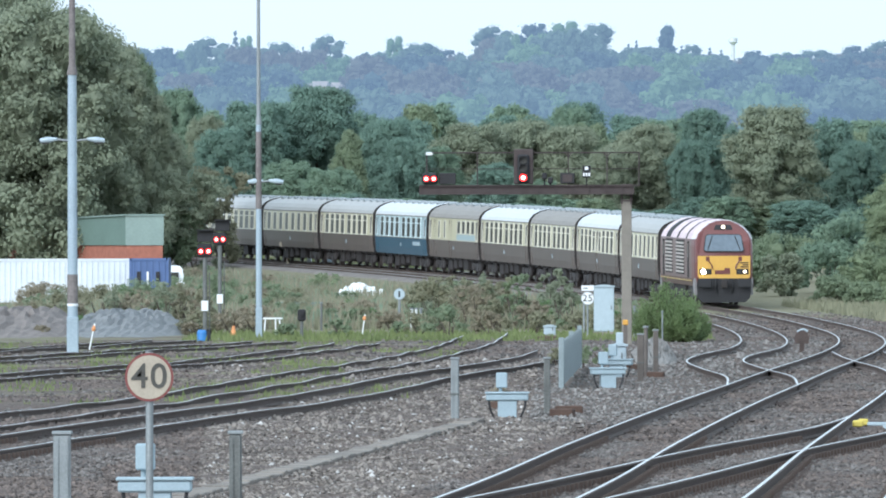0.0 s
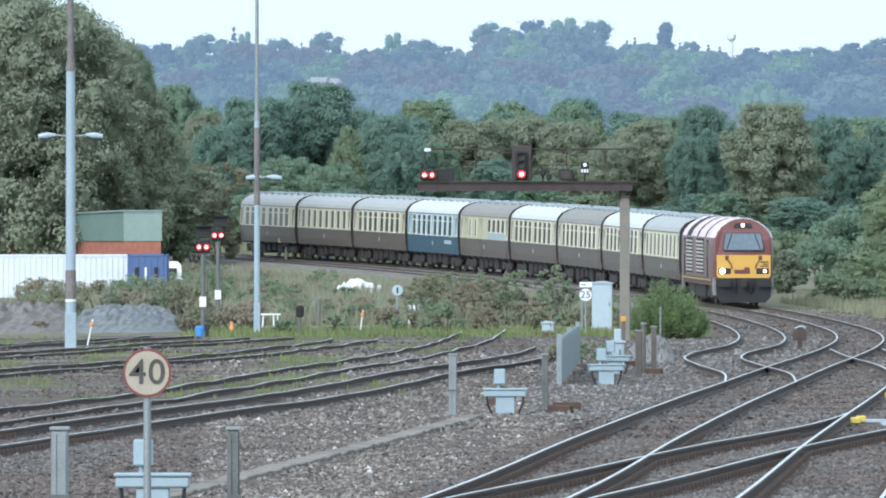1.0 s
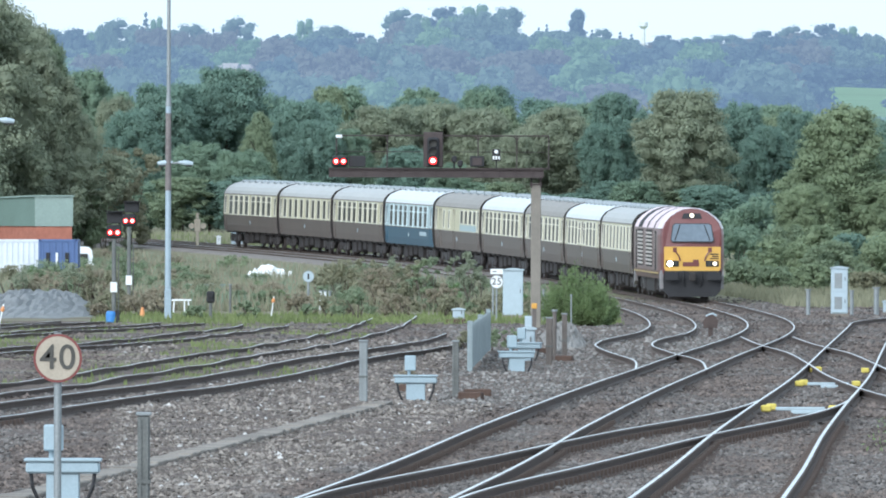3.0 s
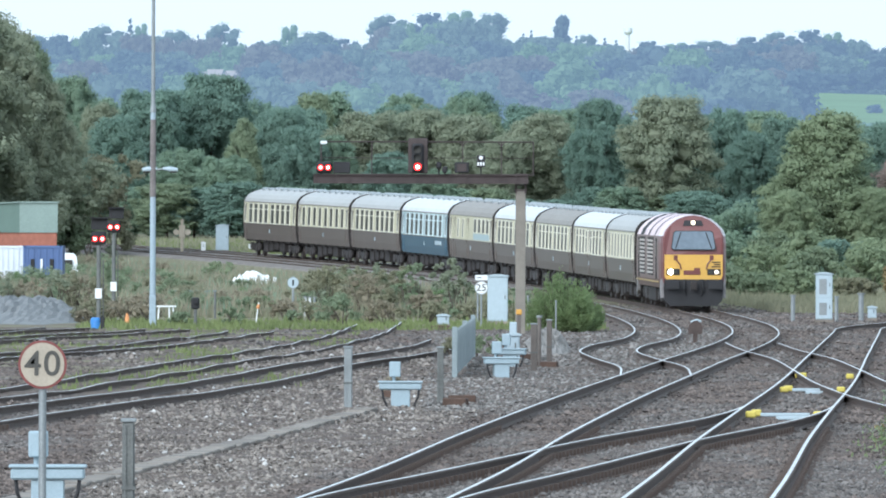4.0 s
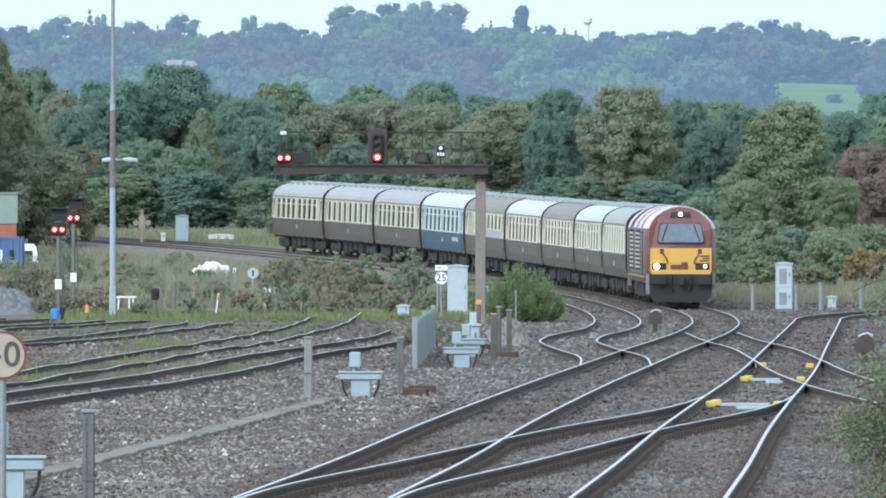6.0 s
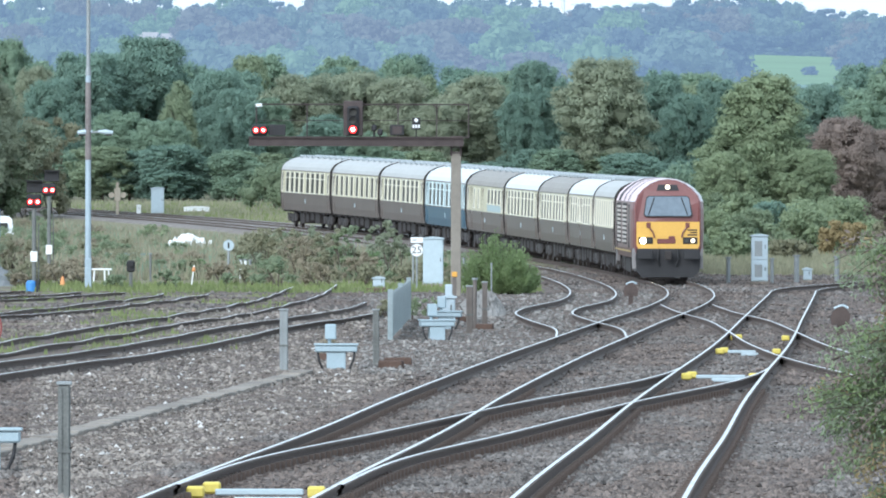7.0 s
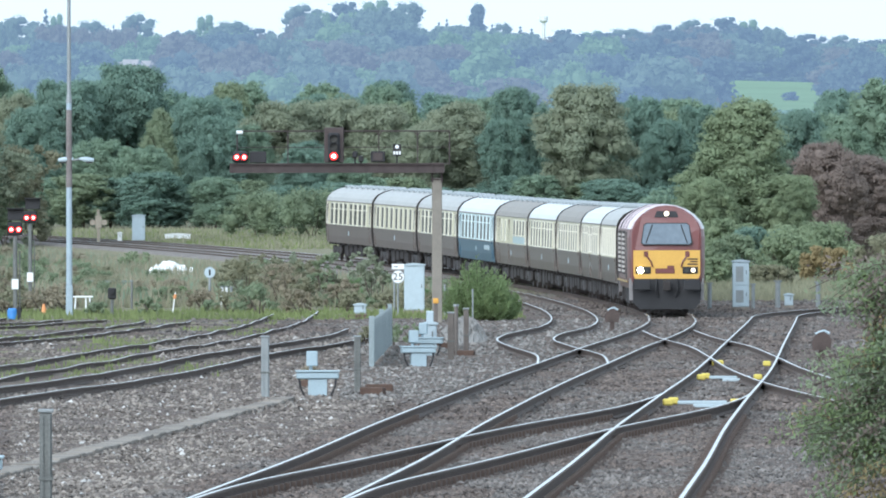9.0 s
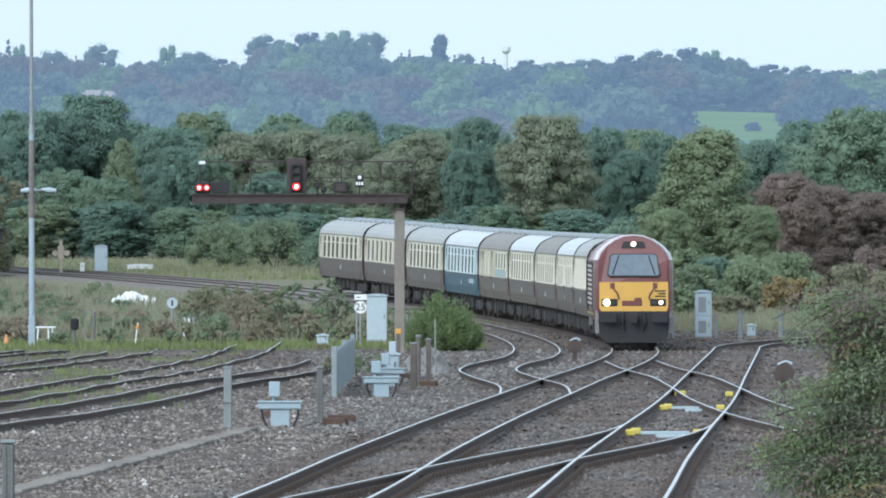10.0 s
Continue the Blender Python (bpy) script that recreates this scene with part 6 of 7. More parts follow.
def round_sign(x, y, zc, r, text, face, label, pole_r=0.035, rim="red"):
    t = thing("speed_sign", stand(x, y), label, "speed sign", "speed signs")
    c = zc - float(ground_z(x, y))
    bm = bmesh.new()
    tube(bm, (0, 0.03, -0.2), (0, 0.03, c + r * 1.05), pole_r, n=12)
    part("pole", bm, M["galv"], t)
    bm = bmesh.new()
    tube(bm, (0, 0, c), (0, -0.02, c), r, n=40)
    part("rim", bm, M[rim], t, "dull red rim" if rim == "red" else "")
    bm = bmesh.new()
    tube(bm, (0, -0.01, c), (0, -0.025, c), r * 0.90, n=40)
    part("face", bm, M[face], t, "stained cream face")
    for k, digit in enumerate(text):
        dx = (k - (len(text) - 1) / 2) * r * 0.78
        letters(digit, r * 1.45, t, M["faded_black"], pose(dx, -0.03, c, 90, 0, 0), "numeral")
    if text == "25":
        bm = bmesh.new()
        box(bm, -0.22, 0.22, -0.02, 0.0, c + r + 0.03, c + r + 0.22, 0.004)
        plate = part("plate", bm, M["white"], t, "small white plate with a dark arrow")
        bm = bmesh.new()
        box(bm, -0.15, 0.0, -0.026, -0.02, c + r + 0.11, c + r + 0.14)
        part("arrow", bm, M["black"], plate)
    if not text:
        bm = bmesh.new()
        box(bm, -r * 0.15, r * 0.15, -0.035, -0.02, c - r * 0.5, c + r * 0.5)
        part("bar", bm, M["black"], t)
    return t


def container(x, y, z, w, d, h, material, label, rz=0.0, ribs=True):
    t = thing("container", pose(x, y, z, 0, 0, rz), label, "container", "yard containers")
    bm = bmesh.new()
    box(bm, -w / 2, w / 2, -d / 2, d / 2, 0.05, h, 0.02)
    part("shell", bm, material, t)
    bm = bmesh.new()
    if ribs:
        n = max(3, int(w / 0.28))
        for k in range(n):
            xx = -w / 2 + (k + 0.5) * w / n
            box(bm, xx - 0.06, xx + 0.06, -d / 2 - 0.035, -d / 2, 0.18, h - 0.14, 0.012)
    for xx in (-w / 2, w / 2):
        box(bm, xx - 0.06, xx + 0.06, -d / 2 - 0.05, -d / 2 + 0.1, 0, h + 0.02)
    for zz in (0.0, h - 0.1):
        box(bm, -w / 2, w / 2, -d / 2 - 0.05, -d / 2 + 0.02, zz, zz + 0.12)
    part("ribs", bm, material, t)
    return t


def fence_panel():
    t = thing("fence_panel", stand(0.10, 275), "grey corrugated steel fence panel along the cess", "fence")
    dx, dy = 0.50, 52.0
    for k in range(3):
        bm = bmesh.new()
        x, y = dx * k / 2, dy * k / 2
        z = float(ground_z(0.1 + x, 275 + y) - ground_z(0.1, 275))
        box(bm, x - 0.06, x + 0.06, y - 0.06, y + 0.06, z - 0.1, z + 1.12, 0.01)
        part("post", bm, M["fence"], t)
    n = 40
    for k in range(n):
        bm = bmesh.new()
        u0, u1 = k / n, (k + 0.94) / n
        z = float(ground_z(0.1 + dx * u0, 275 + dy * u0) - ground_z(0.1, 275))
        bulge = 0.05 if k % 2 else 0.0
        vs = [bm.verts.new(v) for v in ((dx * u0 + bulge, dy * u0, z + 0.08), (dx * u1 + bulge, dy * u1, z + 0.08), (dx * u1 + bulge, dy * u1, z + 1.05), (dx * u0 + bulge, dy * u0, z + 1.05))]
        ws = [bm.verts.new(v.co + Vector((0.015, 0, 0))) for v in vs]
        bm.faces.new(vs), bm.faces.new(ws[::-1])
        for i in range(4):
            bm.faces.new((vs[i], vs[(i + 1) % 4], ws[(i + 1) % 4], ws[i]))
        part("slat", bm, M["fence"], t)


def point_clamps(fx, y, label, bars=True):
    """Point fittings between the rails: yellow cover boxes by each rail and pale stretcher bars."""
    x0, z0 = float(fx(y)), float(rail_z(y))
    t = thing("point_fitting", pose(x0, y, z0), label, "point fitting", "yellow point fittings")
    for s in (-1, 1):
        for k in range(2 if s < 0 else 1):
            bm = bmesh.new()
            box(bm, s * 0.56 - 0.10 + 0.13 * k, s * 0.56 + 0.07 + 0.13 * k, -0.12 + 1.6 * k, 0.12 + 1.6 * k, -0.14, -0.03, 0.02)
            part("cover", bm, M["yellow"], t, "yellow cover box")
    if bars:
        for yy, zz in ((0.6, -0.10), (-1.6, -0.12)):
            bm = bmesh.new()
            box(bm, -0.40 if yy > 0 else -0.2, 0.42, yy - 0.04, yy + 0.04, zz - 0.03, zz + 0.03, 0.01)
            part("stretcher_bar", bm, M["cream_grey"], t)


def dwarf_signal(x, y):
    t = thing("dwarf_signal", stand(x, y), "squat rusty brown ground signal seen from behind", "signal", "ground signals")
    bm = bmesh.new()
    box(bm, -0.07, 0.07, -0.07, 0.07, -0.1, 0.35, 0.01)
    part("post", bm, M["dwarf"], t)
    bm = bmesh.new()
    pts = [(-0.20, 0.28), (0.20, 0.28), (0.23, 0.48), (0.16, 0.62), (0.06, 0.70), (-0.06, 0.68), (-0.18, 0.58), (-0.23, 0.44)]
    rows = [[bm.verts.new((px, d, pz)) for px, pz in pts] for d in (-0.10, 0.16)]
    bm.faces.new(rows[0]), bm.faces.new(rows[1])
    for i in range(len(pts)):
        bm.faces.new((rows[0][i], rows[0][(i + 1) % 8], rows[1][(i + 1) % 8], rows[1][i]))
    part("housing", bm, M["dwarf"], t)
    bm = bmesh.new()
    tube(bm, (-0.14, -0.02, 0.645), (0.05, -0.02, 0.725), 0.035, n=6)
    tube(bm, (0.05, -0.02, 0.725), (0.18, -0.02, 0.66), 0.035, n=6)
    part("hood", bm, M["cream_grey"], t)


def cable_route():
    """Concrete cable trough: a row of lids slightly proud of the ballast."""
    t = thing("cable_trough", Matrix(), "line of grey concrete cable trough lids in the ballast", "cable trough", kind="structure")
    bm = bmesh.new()
    box(bm, -0.17, 0.17, -0.485, 0.485, -0.10, 0.055, 0.012)
    lid = made(bm, "lid", M["concrete"])
    a, b = Vector((-5.25, 113)), Vector((-1.42, 216))
    n = int((b - a).length)
    rng = random.Random(4)
    turn = -math.degrees(math.atan2(b.x - a.x, b.y - a.y))
    for k in range(n):
        p = a.lerp(b, (k + 0.5) / n)
        ob = part("lid", lid, None, t)
        ob.matrix_basis = pose(p.x + rng.uniform(-0.012, 0.012), p.y, float(ground_z(p.x, p.y)) + rng.uniform(-0.012, 0.012), rng.uniform(-0.5, 0.5), rng.uniform(-1, 1), turn + rng.uniform(-0.6, 0.6))


def mound(x, y, w, d, h, seed, material, label):
    """A heap of tipped stone."""
    rng = np.random.default_rng(seed)
    n, m = 44, 30
    X, Y = np.meshgrid(np.linspace(-1, 1, n), np.linspace(-1, 1, m))
    R = np.sqrt(X ** 2 + Y ** 2)
    Z = h * np.clip(1.5 * (1 - R) - 0.35 * X, 0, 1) ** 0.9 * (0.85 + 0.3 * rng.random(X.shape)) - 0.15
    gx, gy = x + X * w / 2, y + Y * d / 2
    base = float(ground_z(x, y))
    idx = np.arange(n * m).reshape(m, n)
    F = np.stack([idx[:-1, :-1], idx[:-1, 1:], idx[1:, 1:], idx[1:, :-1]], -1).reshape(-1, 4)
    V = np.stack([X * w / 2, Y * d / 2, Z + ground_z(gx, gy) - base], -1).reshape(-1, 3)
    ob = tagged(new("mound", arrays("mound", V, F, material)), label, "mound", "tipped mounds")
    ob.matrix_basis = pose(x, y, base)


def stake(x, y, h, lean):
    t = thing("marker_stake", stand(x, y) @ pose(0, 0, 0, 0, lean, 0), "thin white marker stake with orange top", "stake", "marker stakes")
    bm = bmesh.new()
    box(bm, -0.022, 0.022, -0.022, 0.022, -0.1, h, 0.004)
    part("shaft", bm, M["white"], t)
    bm = bmesh.new()
    tube(bm, (0, 0, h * 0.72), (0, 0, h * 0.80), 0.05, 0.07, 8)
    tube(bm, (0, 0, h * 0.80), (0, 0, h * 0.92), 0.07, 0.03, 8)
    part("top", bm, M["orange"], t)


def pole(x, y, h, r, paint, label):
    t = thing("thin_pole", stand(x, y), label, "pole", "thin lineside poles")
    bm = bmesh.new()
    tube(bm, (0, 0, -0.1), (0, 0, h), r, n=8)
    part("shaft", bm, M[paint], t)
    bm = bmesh.new()
    tube(bm, (0, 0, h), (0, 0, h + 0.05), r * 1.5, n=8)
    part("cap", bm, M["galv"], t)


def white_van(x, y, z):
    t = thing("van", pose(x, y, z, 0, 0, 12), "white van parked behind the blue container", "van")
    prof = [(-2.3, 0.35), (-2.35, 0.9), (-2.25, 1.35), (-2.0, 1.95), (-1.4, 2.1), (2.3, 2.12), (2.4, 1.8), (2.4, 0.35)]
    bm = bmesh.new()
    rows = [[bm.verts.new((xx * (1 if zz < 1.4 else 0.93), yy, zz)) for yy, zz in prof] for xx in (-0.9, 0.9)]
    bm.faces.new(rows[0]), bm.faces.new(rows[1])
    for i in range(len(prof)):
        bm.faces.new((rows[0][i], rows[0][(i + 1) % len(prof)], rows[1][(i + 1) % len(prof)], rows[1][i]))
    bmesh.ops.bevel(bm, geom=bm.edges[:], offset=0.06, segments=2, affect="EDGES")
    part("body", bm, M["white"], t)
    for s in (-1, 1):
        for yy in (-1.6, 1.6):
            bm = bmesh.new()
            tube(bm, (s * 0.72, yy, 0.33), (s * 0.92, yy, 0.33), 0.33, n=14)
            part("wheel", bm, M["black"], t)
        bm = bmesh.new()
        box(bm, *sorted((s * 0.66, s * 0.86)), -2.42, -2.3, 0.75, 1.05, 0.02)
        part("tail_lamp", bm, M["red"], t)
    bm = bmesh.new()
    box(bm, -0.55, 0.55, -2.34, -2.2, 1.45, 1.75, 0.02)
    part("rear_window", bm, M["glass"], t)


def green_building():
    """A low brick building with green cladding above, its long side running back to the left."""
    t = thing("yard_building", pose(-23.87, 690, -1.1), "low brick building with green cladded upper wall", "building")
    w, d = 2.0, 16.0
    left = -7.4
    # light is painted in: cladding front and roof paler, its other sides darker
    for name, z0, z1, z1l, mats in (("brick_wall", 0, 2.95, 2.95, ("brick", "brick")), ("cladding", 2.95, 4.60, 4.25, ("shaded_green", "pale_green"))):
        bm = bmesh.new()
        o = 0.0 if name == "brick_wall" else 0.06
        ring = [(0 - o, 0 - o), (w + o, 0 - o), (w + left + o, d), (left - o, d)]
        lo = [bm.verts.new((x, y, z0)) for x, y in ring]
        hi = [bm.verts.new((x, y, z1 if y < 1 else z1l)) for x, y in ring]
        for i in range(4):
            f = bm.faces.new((lo[i], lo[(i + 1) % 4], hi[(i + 1) % 4], hi[i]))
            f.material_index = 1 if i == 0 else 0
        bm.faces.new(hi)
        part(name, bm, [M[mats[0]], M[mats[1]]], t)
    bm = bmesh.new()
    hi = [bm.verts.new(p) for p in ((-0.15, -0.15, 4.60), (w + 0.15, -0.15, 4.60), (w + left + 0.15, d, 4.25), (left - 0.15, d, 4.25))]
    top = [bm.verts.new(v.co + Vector((0, 0, 0.08))) for v in hi]
    bm.faces.new(hi), bm.faces.new(top)
    for i in range(4):
        bm.faces.new((hi[i], hi[(i + 1) % 4], top[(i + 1) % 4], top[i]))
    part("roof", bm, M["pale_green"], t)


def blue_container():
    t = container(-20.9, 640, -1.17, 1.9, 6.0, 2.42, M["blue_box"], "blue steel container with dark door bays")
    for k, xx in enumerate((-0.62, -0.12, 0.36)):
        bm = bmesh.new()
        box(bm, xx, xx + (0.20 if k != 1 else 0.12), -3.09, -3.0, 0.55, 1.75, 0.01)
        part("door_bay", bm, M["black"] if k != 1 else M["white"], t)


def white_sheet():
    """A crumpled white tarpaulin lying over something in the weeds."""
    rng = np.random.default_rng(77)
    n, m = 26, 14
    X, Y = np.meshgrid(np.linspace(-0.66, 0.66, n), np.linspace(-0.5, 0.5, m))
    Z = 0.52 + 0.16 * np.cos(X * 5 + 1) * np.cos(Y * 3) + 0.26 * (rng.random(X.shape) - 0.5) - 0.30 * np.abs(X) ** 2 - 0.9 * np.abs(Y)
    idx = np.arange(n * m).reshape(m, n)
    F = np.stack([idx[:-1, :-1], idx[:-1, 1:], idx[1:, 1:], idx[1:, :-1]], -1).reshape(-1, 4)
    ob = tagged(new("tarpaulin", arrays("tarpaulin", np.stack([X, Y, Z], -1).reshape(-1, 3), F, M["white"])), "crumpled white tarpaulin lying in the weeds", "tarpaulin")
    ob.modifiers.new("thickness", "SOLIDIFY").thickness = 0.012
    ob.matrix_basis = stand(-9.1, 600) @ Matrix.Diagonal((2.4, 1.4, 1.25, 1))
    ob.scale = (2.4, 1.4, 1.25)


def bench(x, y):
    t = thing("stool", stand(x, y), "white wooden trestle stool at the yard's edge", "stool")
    bm = bmesh.new()
    box(bm, -0.36, 0.36, -0.15, 0.15, 0.60, 0.66, 0.01)
    part("top", bm, M["white"], t)
    for xx in (-0.31, 0.12, 0.29):
        bm = bmesh.new()
        tube(bm, (xx, -0.1, -0.05), (xx * 0.85, -0.08, 0.61), 0.03, n=6)
        part("leg", bm, M["white"], t)


def drum(x, y):
    t = thing("plastic_drum", stand(x, y), "blue plastic drum beside the siding", "drum")
    bm = bmesh.new()
    for z0, z1, r0, r1 in ((-0.05, 0.06, 0.16, 0.18), (0.06, 0.32, 0.18, 0.18), (0.32, 0.40, 0.18, 0.13)):
        tube(bm, (0, 0, z0), (0, 0, z1), r0, r1, 16)
    part("body", bm, M["drum_blue"], t)
    bm = bmesh.new()
    box(bm, 0.15, 0.30, -0.1, 0.1, -0.05, 0.42, 0.02)
    part("stand", bm, M["black"], t)


def topped_post(x, y, h, paint, label, w=0.09, hh=0.17):
    t = thing("marker_post", stand(x, y), label, "post", "marker posts")
    bm = bmesh.new()
    box(bm, -0.06, 0.06, -0.06, 0.06, -0.1, h, 0.01)
    part("shaft", bm, M["post_brown"], t)
    bm = bmesh.new()
    box(bm, -w, w, -0.08, 0.08, h, h + hh, 0.02)
    part("head", bm, M[paint], t)


def back_signal(x, y):
    t = thing("signal_post", stand(x, y), "rusty signal seen from behind beside the curve", "signal")
    bm = bmesh.new()
    tube(bm, (0, 0, -0.1), (0, 0, 1.95), 0.09, n=8)
    part("post", bm, M["sign_face"], t)
    bm = bmesh.new()
    box(bm, -0.19, 0.19, -0.08, 0.12, 0.85, 1.60, 0.05)
    head = part("signal_head", bm, M["sign_face"], t)
    for s in (-1, 1):
        bm = bmesh.new()
        tube(bm, (s * 0.34, -0.02, 1.2), (s * 0.34, 0.06, 1.2), 0.17, n=14)
        part("side_lamp", bm, M["sign_face"], head)


def trestle(x, y):
    t = thing("cable_trestle", stand(x, y), "pale green low steel trestle in the weeds", "trestle")
    for z in (0.35, 0.62):
        bm = bmesh.new()
        box(bm, -0.85, 0.85, -0.06, 0.06, z, z + 0.10, 0.01)
        part("rail", bm, M["pale_green"], t)
    for xx in (-0.7, 0.7):
        bm = bmesh.new()
        box(bm, xx - 0.05, xx + 0.05, -0.05, 0.05, -0.1, 0.72, 0.01)
        part("leg", bm, M["pale_green"], t)


def ground_lamp(x, y):
    t = thing("ground_signal", stand(x, y), "small dark ground signal on a grey post", "signal", "ground signals")
    bm = bmesh.new()
    tube(bm, (0, 0, -0.1), (0, 0, 0.62), 0.06, n=8)
    part("post", bm, M["galv_dark"], t)
    bm = bmesh.new()
    box(bm, -0.15, 0.15, -0.12, 0.12, 0.58, 1.00, 0.05)
    head = part("signal_head", bm, M["black"], t)
    bm = bmesh.new()
    tube(bm, (0, -0.12, 0.86), (0, -0.22, 0.86), 0.09, n=10)
    part("hood", bm, M["black"], head)


def traffic_cone(x, y):
    t = thing("traffic_cone", stand(x, y), "faded orange cone in the weeds", "cone")
    bm = bmesh.new()
    tube(bm, (0, 0, 0.03), (0, 0, 0.42), 0.12, 0.04, 12)
    part("body", bm, M["orange"], t)
    bm = bmesh.new()
    box(bm, -0.2, 0.2, -0.2, 0.2, -0.02, 0.035, 0.01)
    part("base", bm, M["orange"], t)


def build_fixtures():
    M["post_conc"] = mat("grey concrete post", (0.205, 0.188, 0.16), 0.9, 0, 0.25, 3, 40, 0.2)
    M["sign_face"] = mat("stained cream sign face", (0.36, 0.315, 0.245), 0.6, 0, 0.2, 6, 40, 0.05)
    # one cladding green in two tones, shaded sides then lit front and roof
    M["shaded_green"] = mat("grey green cladding, shade painted in", (0.13, 0.19, 0.165), 0.7, 0, 0.15, 0.6, 9, 0.05)
    M["pale_green"] = mat("pale green paint and lit cladding", (0.21, 0.275, 0.25), 0.7, 0, 0.15, 0.6, 9, 0.05)
    lamp_mast(-14.98, 384.5, 0.16, 0.105, 6.55, ((-1, 0.62), (1, 0.62)), "tall twin-arm steel lamp mast in the yard")
    lamp_mast(-10.59, 442, 0.108, 0.075, 5.55, ((1, 0.50), (-1, 0.0)), "tall single-arm steel lamp mast in the yard", True)
    signal_gantry()
    shunt_post(-12.4, 438, 2.95, 0.02, "shunt signal post with two lit red lamps")
    shunt_post(-12.9, 476, 3.30, 0.1, "shunt signal post with two lit red lamps")
    cabinet(1.72, 452, 0.74, 1.75, "cream_grey", "tall pale grey equipment cabinet beside the gantry")
    cabinet(13.95, 464, 0.62, 1.80, "cream_grey", "pale grey equipment cabinet beyond the crossing")
    cabinet(-13.34, 726, 0.75, 1.55, "cream_grey", "distant white equipment cabinet beside the curve")
    tee_box(-0.89, 223, 0, "pale blue cable stand on the ballast")
    tee_box(1.13, 275, 8, "pale blue cable stand beside a fence panel")
    tee_box(1.45, 300, -6, "pale blue cable stand below the gantry")
    tee_box(-4.14, 128, 0, "pale blue cable stand beside the speed sign")
    square_post(-1.81, 220.7, 1.06, 0.145, "galv", "grey galvanised trackside post")
    square_post(-0.18, 229, 1.0, 0.12, "galv_dark", "dark weathered trackside post")
    square_post(-3.00, 116, 1.05, 0.115, "galv_dark", "dark galvanised trackside post")
    square_post(-4.62, 116, 1.05, 0.16, "galv", "broad galvanised trackside post")
    square_post(1.94, 288, 1.1, 0.15, "post_brown", "short brown post by the cable stands")
    square_post(2.43, 305, 1.1, 0.13, "post_brown", "short brown post by the cable stands")
    round_sign(-3.69, 112.5, 1.535, 0.22, "40", "sign_face", "round red-rimmed speed sign reading 40")
    round_sign(1.1, 442, 0.31, 0.24, "25", "white", "small round speed sign reading 25", 0.035, "galv")


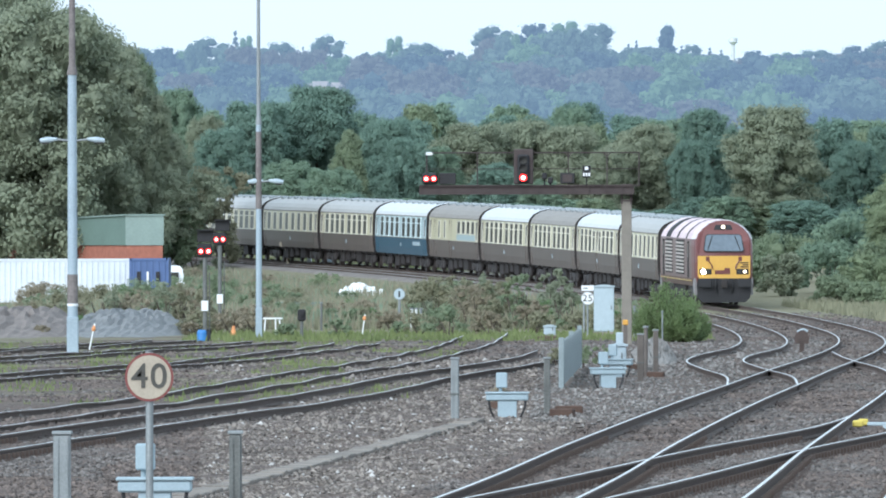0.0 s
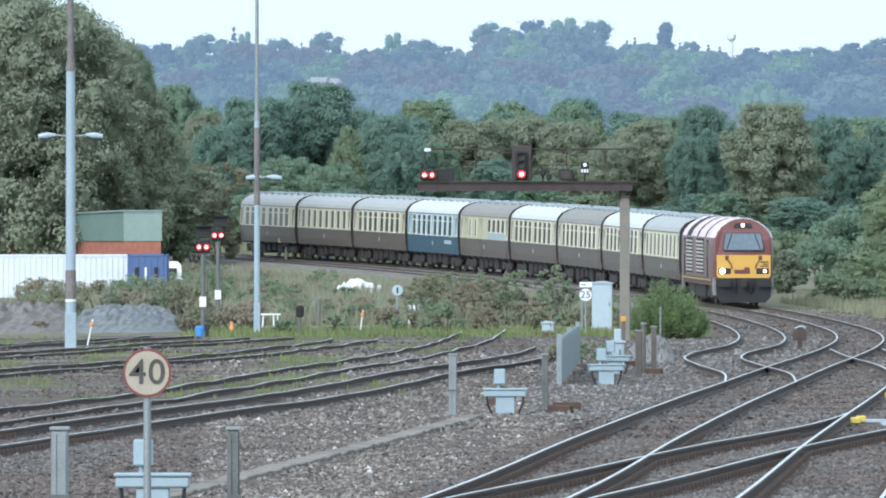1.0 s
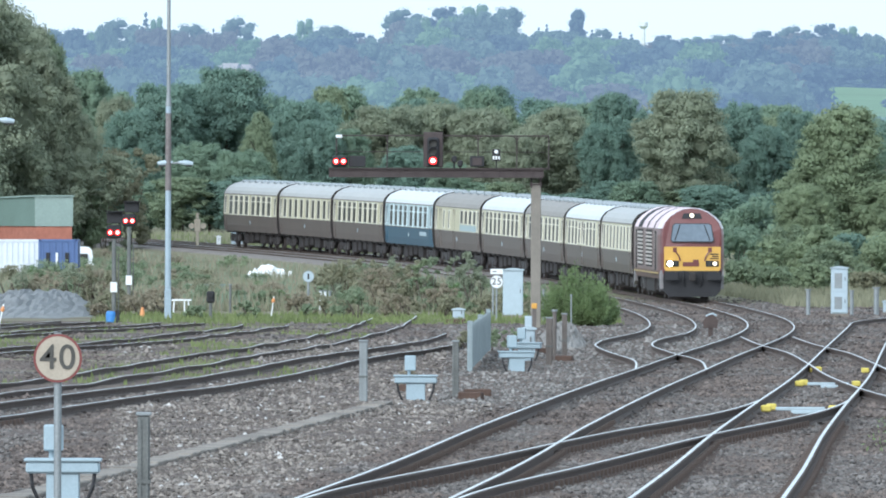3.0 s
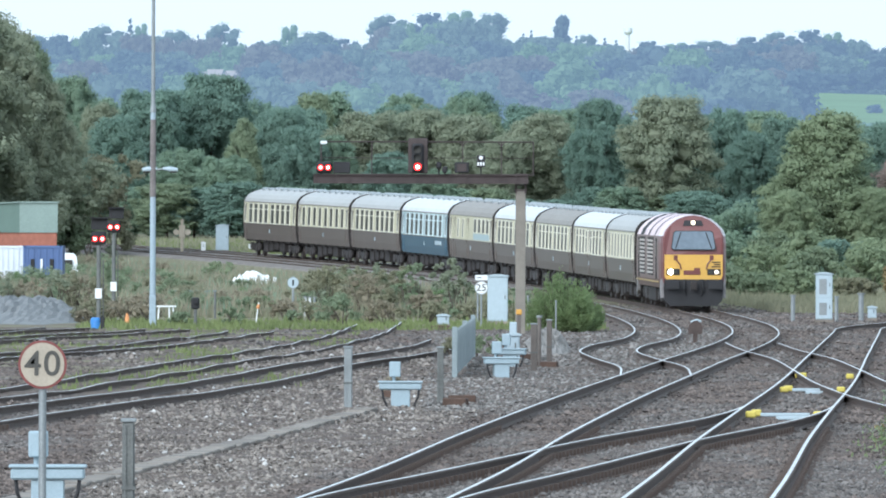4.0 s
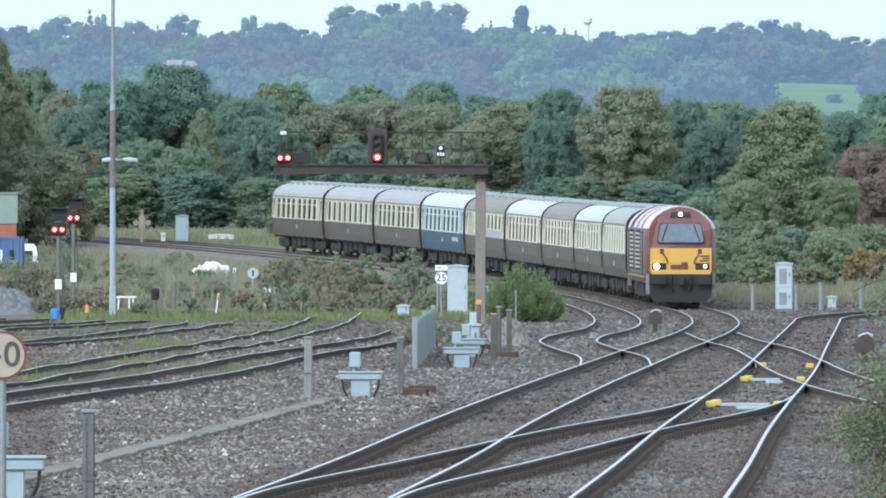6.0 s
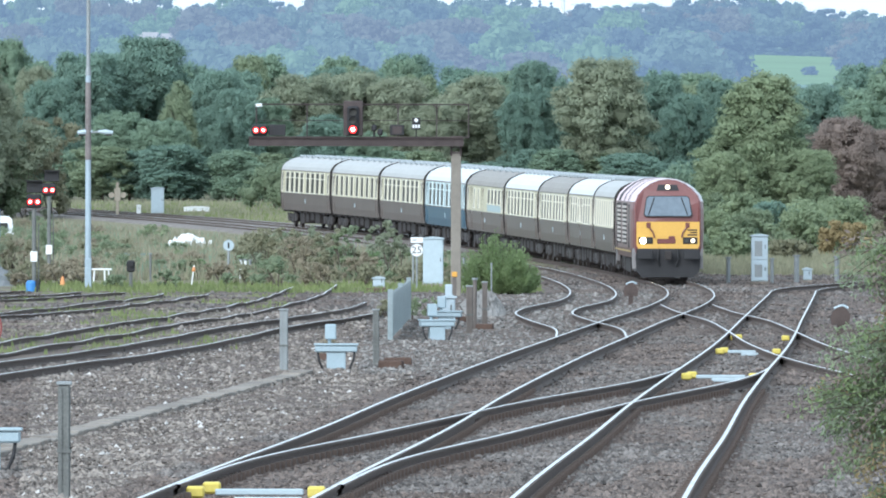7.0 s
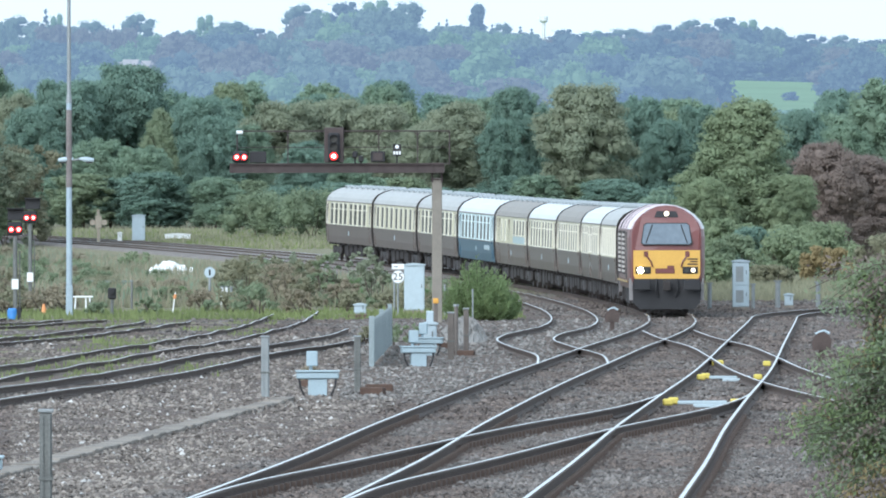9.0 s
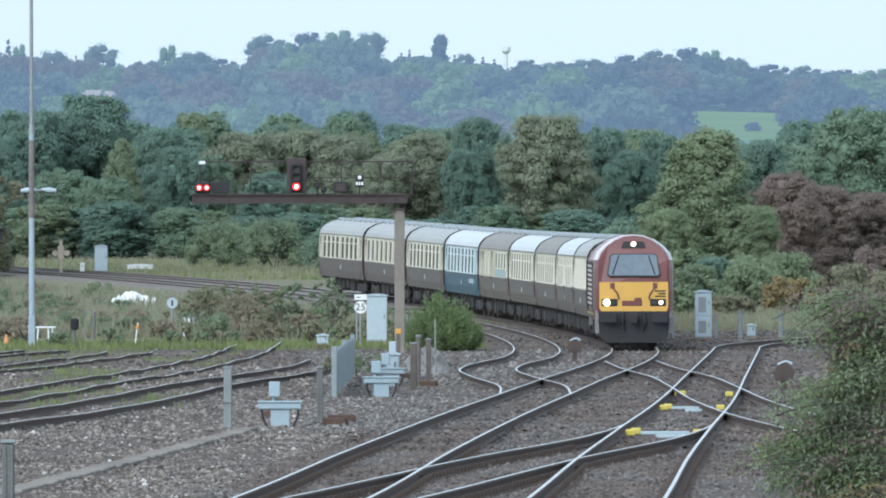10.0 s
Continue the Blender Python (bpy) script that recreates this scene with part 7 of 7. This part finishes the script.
def build_yard():
    M["blue_box"] = mat("faded blue container paint", (0.075, 0.125, 0.27), 0.55, 0, 0.2, 1.5, 20, 0.05)
    M["drum_blue"] = mat("blue plastic", (0.05, 0.20, 0.50), 0.45, 0, 0.1, 3, 30, 0.02)
    M["heap_grey"] = mat("tipped grey stone", (0.20, 0.208, 0.21), 0.95, 0, 0.4, 1.2, 16, 0.9, dist=0.06)
    M["heap_pale"] = mat("pale chippings", (0.235, 0.222, 0.205), 0.95, 0, 0.5, 3, 22, 0.9, dist=0.05)
    M["heap_brown"] = mat("tipped brown stone", (0.20, 0.175, 0.16), 0.95, 0, 0.4, 1.2, 16, 0.9, dist=0.06)
    M["white_box"] = mat("stained white container paint", (0.60, 0.64, 0.67), 0.55, 0, 0.10, 0.9, 8, 0.03)
    green_building()
    container(-26.3, 640, -1.17, 9.0, 2.44, 2.40, M["white_box"], "white ribbed steel container streaked with dirt")
    blue_container()
    white_van(-21.15, 664, -1.3)
    mound(-19.4, 458, 7.0, 30, 1.05, 1, M["heap_brown"], "low heap of brown tipped stone")
    mound(-15.6, 462, 6.2, 34, 0.95, 2, M["heap_grey"], "low heap of grey tipped stone")
    mound(2.95, 362, 1.5, 64, 0.60, 3, M["heap_pale"], "low ridge of pale chippings beside the points")
    drum(-12.27, 430)
    stake(-14.9, 396, 0.86, 12)
    stake(-7.05, 450, 0.80, 8)
    bench(-10.33, 452)
    back_signal(-15.6, 722)
    trestle(-10.9, 520)
    ground_lamp(-9.15, 446)
    traffic_cone(-11.6, 446)
    cabinet(-11.2, 735, 1.5, 0.35, "white", "low white box beside the curve")
    cabinet(-14.4, 724, 0.25, 0.55, "white", "small white box beside the curve")
    white_sheet()
    round_sign(-6.0, 474, 0.30, 0.22, "", "cream_grey", "small round pale sign on a post in weeds", 0.05, "galv")
    for x, y, h, r, p in ((-8.9, 470, 1.05, 0.045, "galv_dark"), (-5.55, 476, 0.78, 0.055, "white"), (-5.38, 476, 0.78, 0.05, "white"), (-5.2, 476, 0.76, 0.05, "galv"),
                          (-4.5, 492, 0.95, 0.05, "white"), (2.75, 440, 1.1, 0.03, "galv"), (3.4, 400, 1.15, 0.025, "galv"), (1.0, 455, 1.2, 0.04, "galv"),
                          (12.9, 468, 0.95, 0.08, "galv"), (14.6, 470, 0.9, 0.07, "galv"), (15.6, 472, 1.0, 0.1, "galv"), (17.2, 474, 0.95, 0.09, "galv"), (2.15, 300, 1.2, 0.05, "post_brown")):
        pole(x, y, h, r, p, "short pole standing in lineside growth")
    cabinet(15.95, 470, 0.32, 0.5, "cream_grey", "small pale junction cabinet on a post")
    cabinet(-0.25, 440, 0.42, 0.40, "cream_grey", "low grey concrete box in the weeds")
    cabinet(1.55, 306, 0.32, 0.72, "cream_grey", "small pale cabinet among cable stands")
    topped_post(1.72, 340, 0.52, "cream_grey", "pale box on a short brown post by the gantry", 0.10, 0.34)
    topped_post(2.2, 398, 0.75, "amber", "short brown post with an amber head by the gantry")
    fence_panel()
    for x, y, l, a in ((0.10, 224, 0.45, 68), (0.22, 229, 0.5, 105), (-1.05, 236, 0.4, 70), (2.35, 300, 0.5, 75), (1.9, 322, 0.6, 110), (-0.35, 432, 0.7, 80)):
        plank = tagged(new("timber_baulk"), "rotten brown timber lying on the ballast", "timber", "loose timbers")
        plank.matrix_basis = stand(x, y, -0.05, a - 90)
        bm = bmesh.new()
        box(bm, -l / 2, l / 2, -0.09, 0.09, -0.06, 0.09, 0.02)
        part("beam", bm, M["timber"], plank)
    bush(-1.12, 238, 0.5, 0.42, "straw", 4001, "small dead weed clump on the ballast", 700, 0.03)
    bush(0.55, 330, 0.9, 0.7, "light", 4002, "small yellowing weed bush by the fence", 1100, 0.045)
    bush(1.15, 335, 0.7, 0.55, "light", 4003, "small yellowing weed bush by the fence", 900, 0.045)
    bush(0.0, 330, 0.7, 0.5, "scrub", 4004, "small dry weed bush by the fence", 900, 0.045)
    # tall weeds grown up before the line
    rng = np.random.default_rng(77)
    for k in range(26):
        x = -5.7 + 4.4 * (k + rng.random()) / 26
        bush(x, 480 + 16 * rng.random(), 0.8 + 0.6 * rng.random(), 0.8 + 1.3 * rng.random(), ("scrub", "olive", "straw", "scrub", "tan", "light")[k % 6], 4100 + k, "tall ragged weeds gone brown before the line", 1500, 0.07, "tall weeds before the line")
    for x, y, w, h, s in ((-0.45, 486, 0.9, 2.2, 1), (0.05, 488, 0.9, 2.3, 2), (0.45, 485, 1.0, 1.8, 3), (-0.3, 482, 1.0, 1.5, 4)):
        bush(x, y, w, h, "tan", 4150 + s, "tall dead brown dock stems before the line", 1500, 0.07, "tall weeds before the line")
    # growth on the tipped stone
    for k in range(14):
        x = -20.5 + 7.2 * (k + 0.7 * rng.random()) / 14
        bush(x, 474 + 5 * rng.random(), 1.1 + 0.6 * rng.random(), 1.1 + 0.8 * rng.random(), ("straw", "scrub", "tan", "scrub")[k % 4], 4170 + k, "dry weed clump behind the tipped stone", 900, 0.07, "weeds behind the stone heaps")
    cable_route()
    right_x, left_x = TRACKS[1][1], TRACKS[0][1]
    point_clamps(right_x, 206, "yellow point fittings and pale stretcher bars")
    point_clamps(right_x, 245, "yellow point fittings and pale stretcher bars")
    point_clamps(right_x, 272, "dull yellow point fittings between the rails", False)
    point_clamps(left_x, 114.6, "yellow point fittings and pale stretcher bars")
    dwarf_signal(7.45, 378)
    dwarf_signal(10.35, 283)


def build_meadow():
    us, ys = np.linspace(625, 815, 16), np.linspace(2350, 3120, 20)
    U, Y = np.meshgrid(us, ys)
    X = U / 22000 * Y
    n, m = len(us), len(ys)
    idx = np.arange(n * m).reshape(m, n)
    F = np.stack([idx[:-1, :-1], idx[:-1, 1:], idx[1:, 1:], idx[1:, :-1]], -1).reshape(-1, 4)
    # the field material stands in for haze with a weak blue glow
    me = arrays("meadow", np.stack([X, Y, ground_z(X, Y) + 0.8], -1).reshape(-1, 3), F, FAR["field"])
    tagged(new("meadow", me), "bright green meadow on the far hillside, faint haze painted in", "meadow", kind="structure")


def motions():
    run_train(TRAIN)


build_ground()
build_meadow()
build_tracks()
build_bed()
TRAIN = build_train()
build_fixtures()
build_yard()
build_woods()
build_hill()
build_scrub()
build_ballast()
motions()
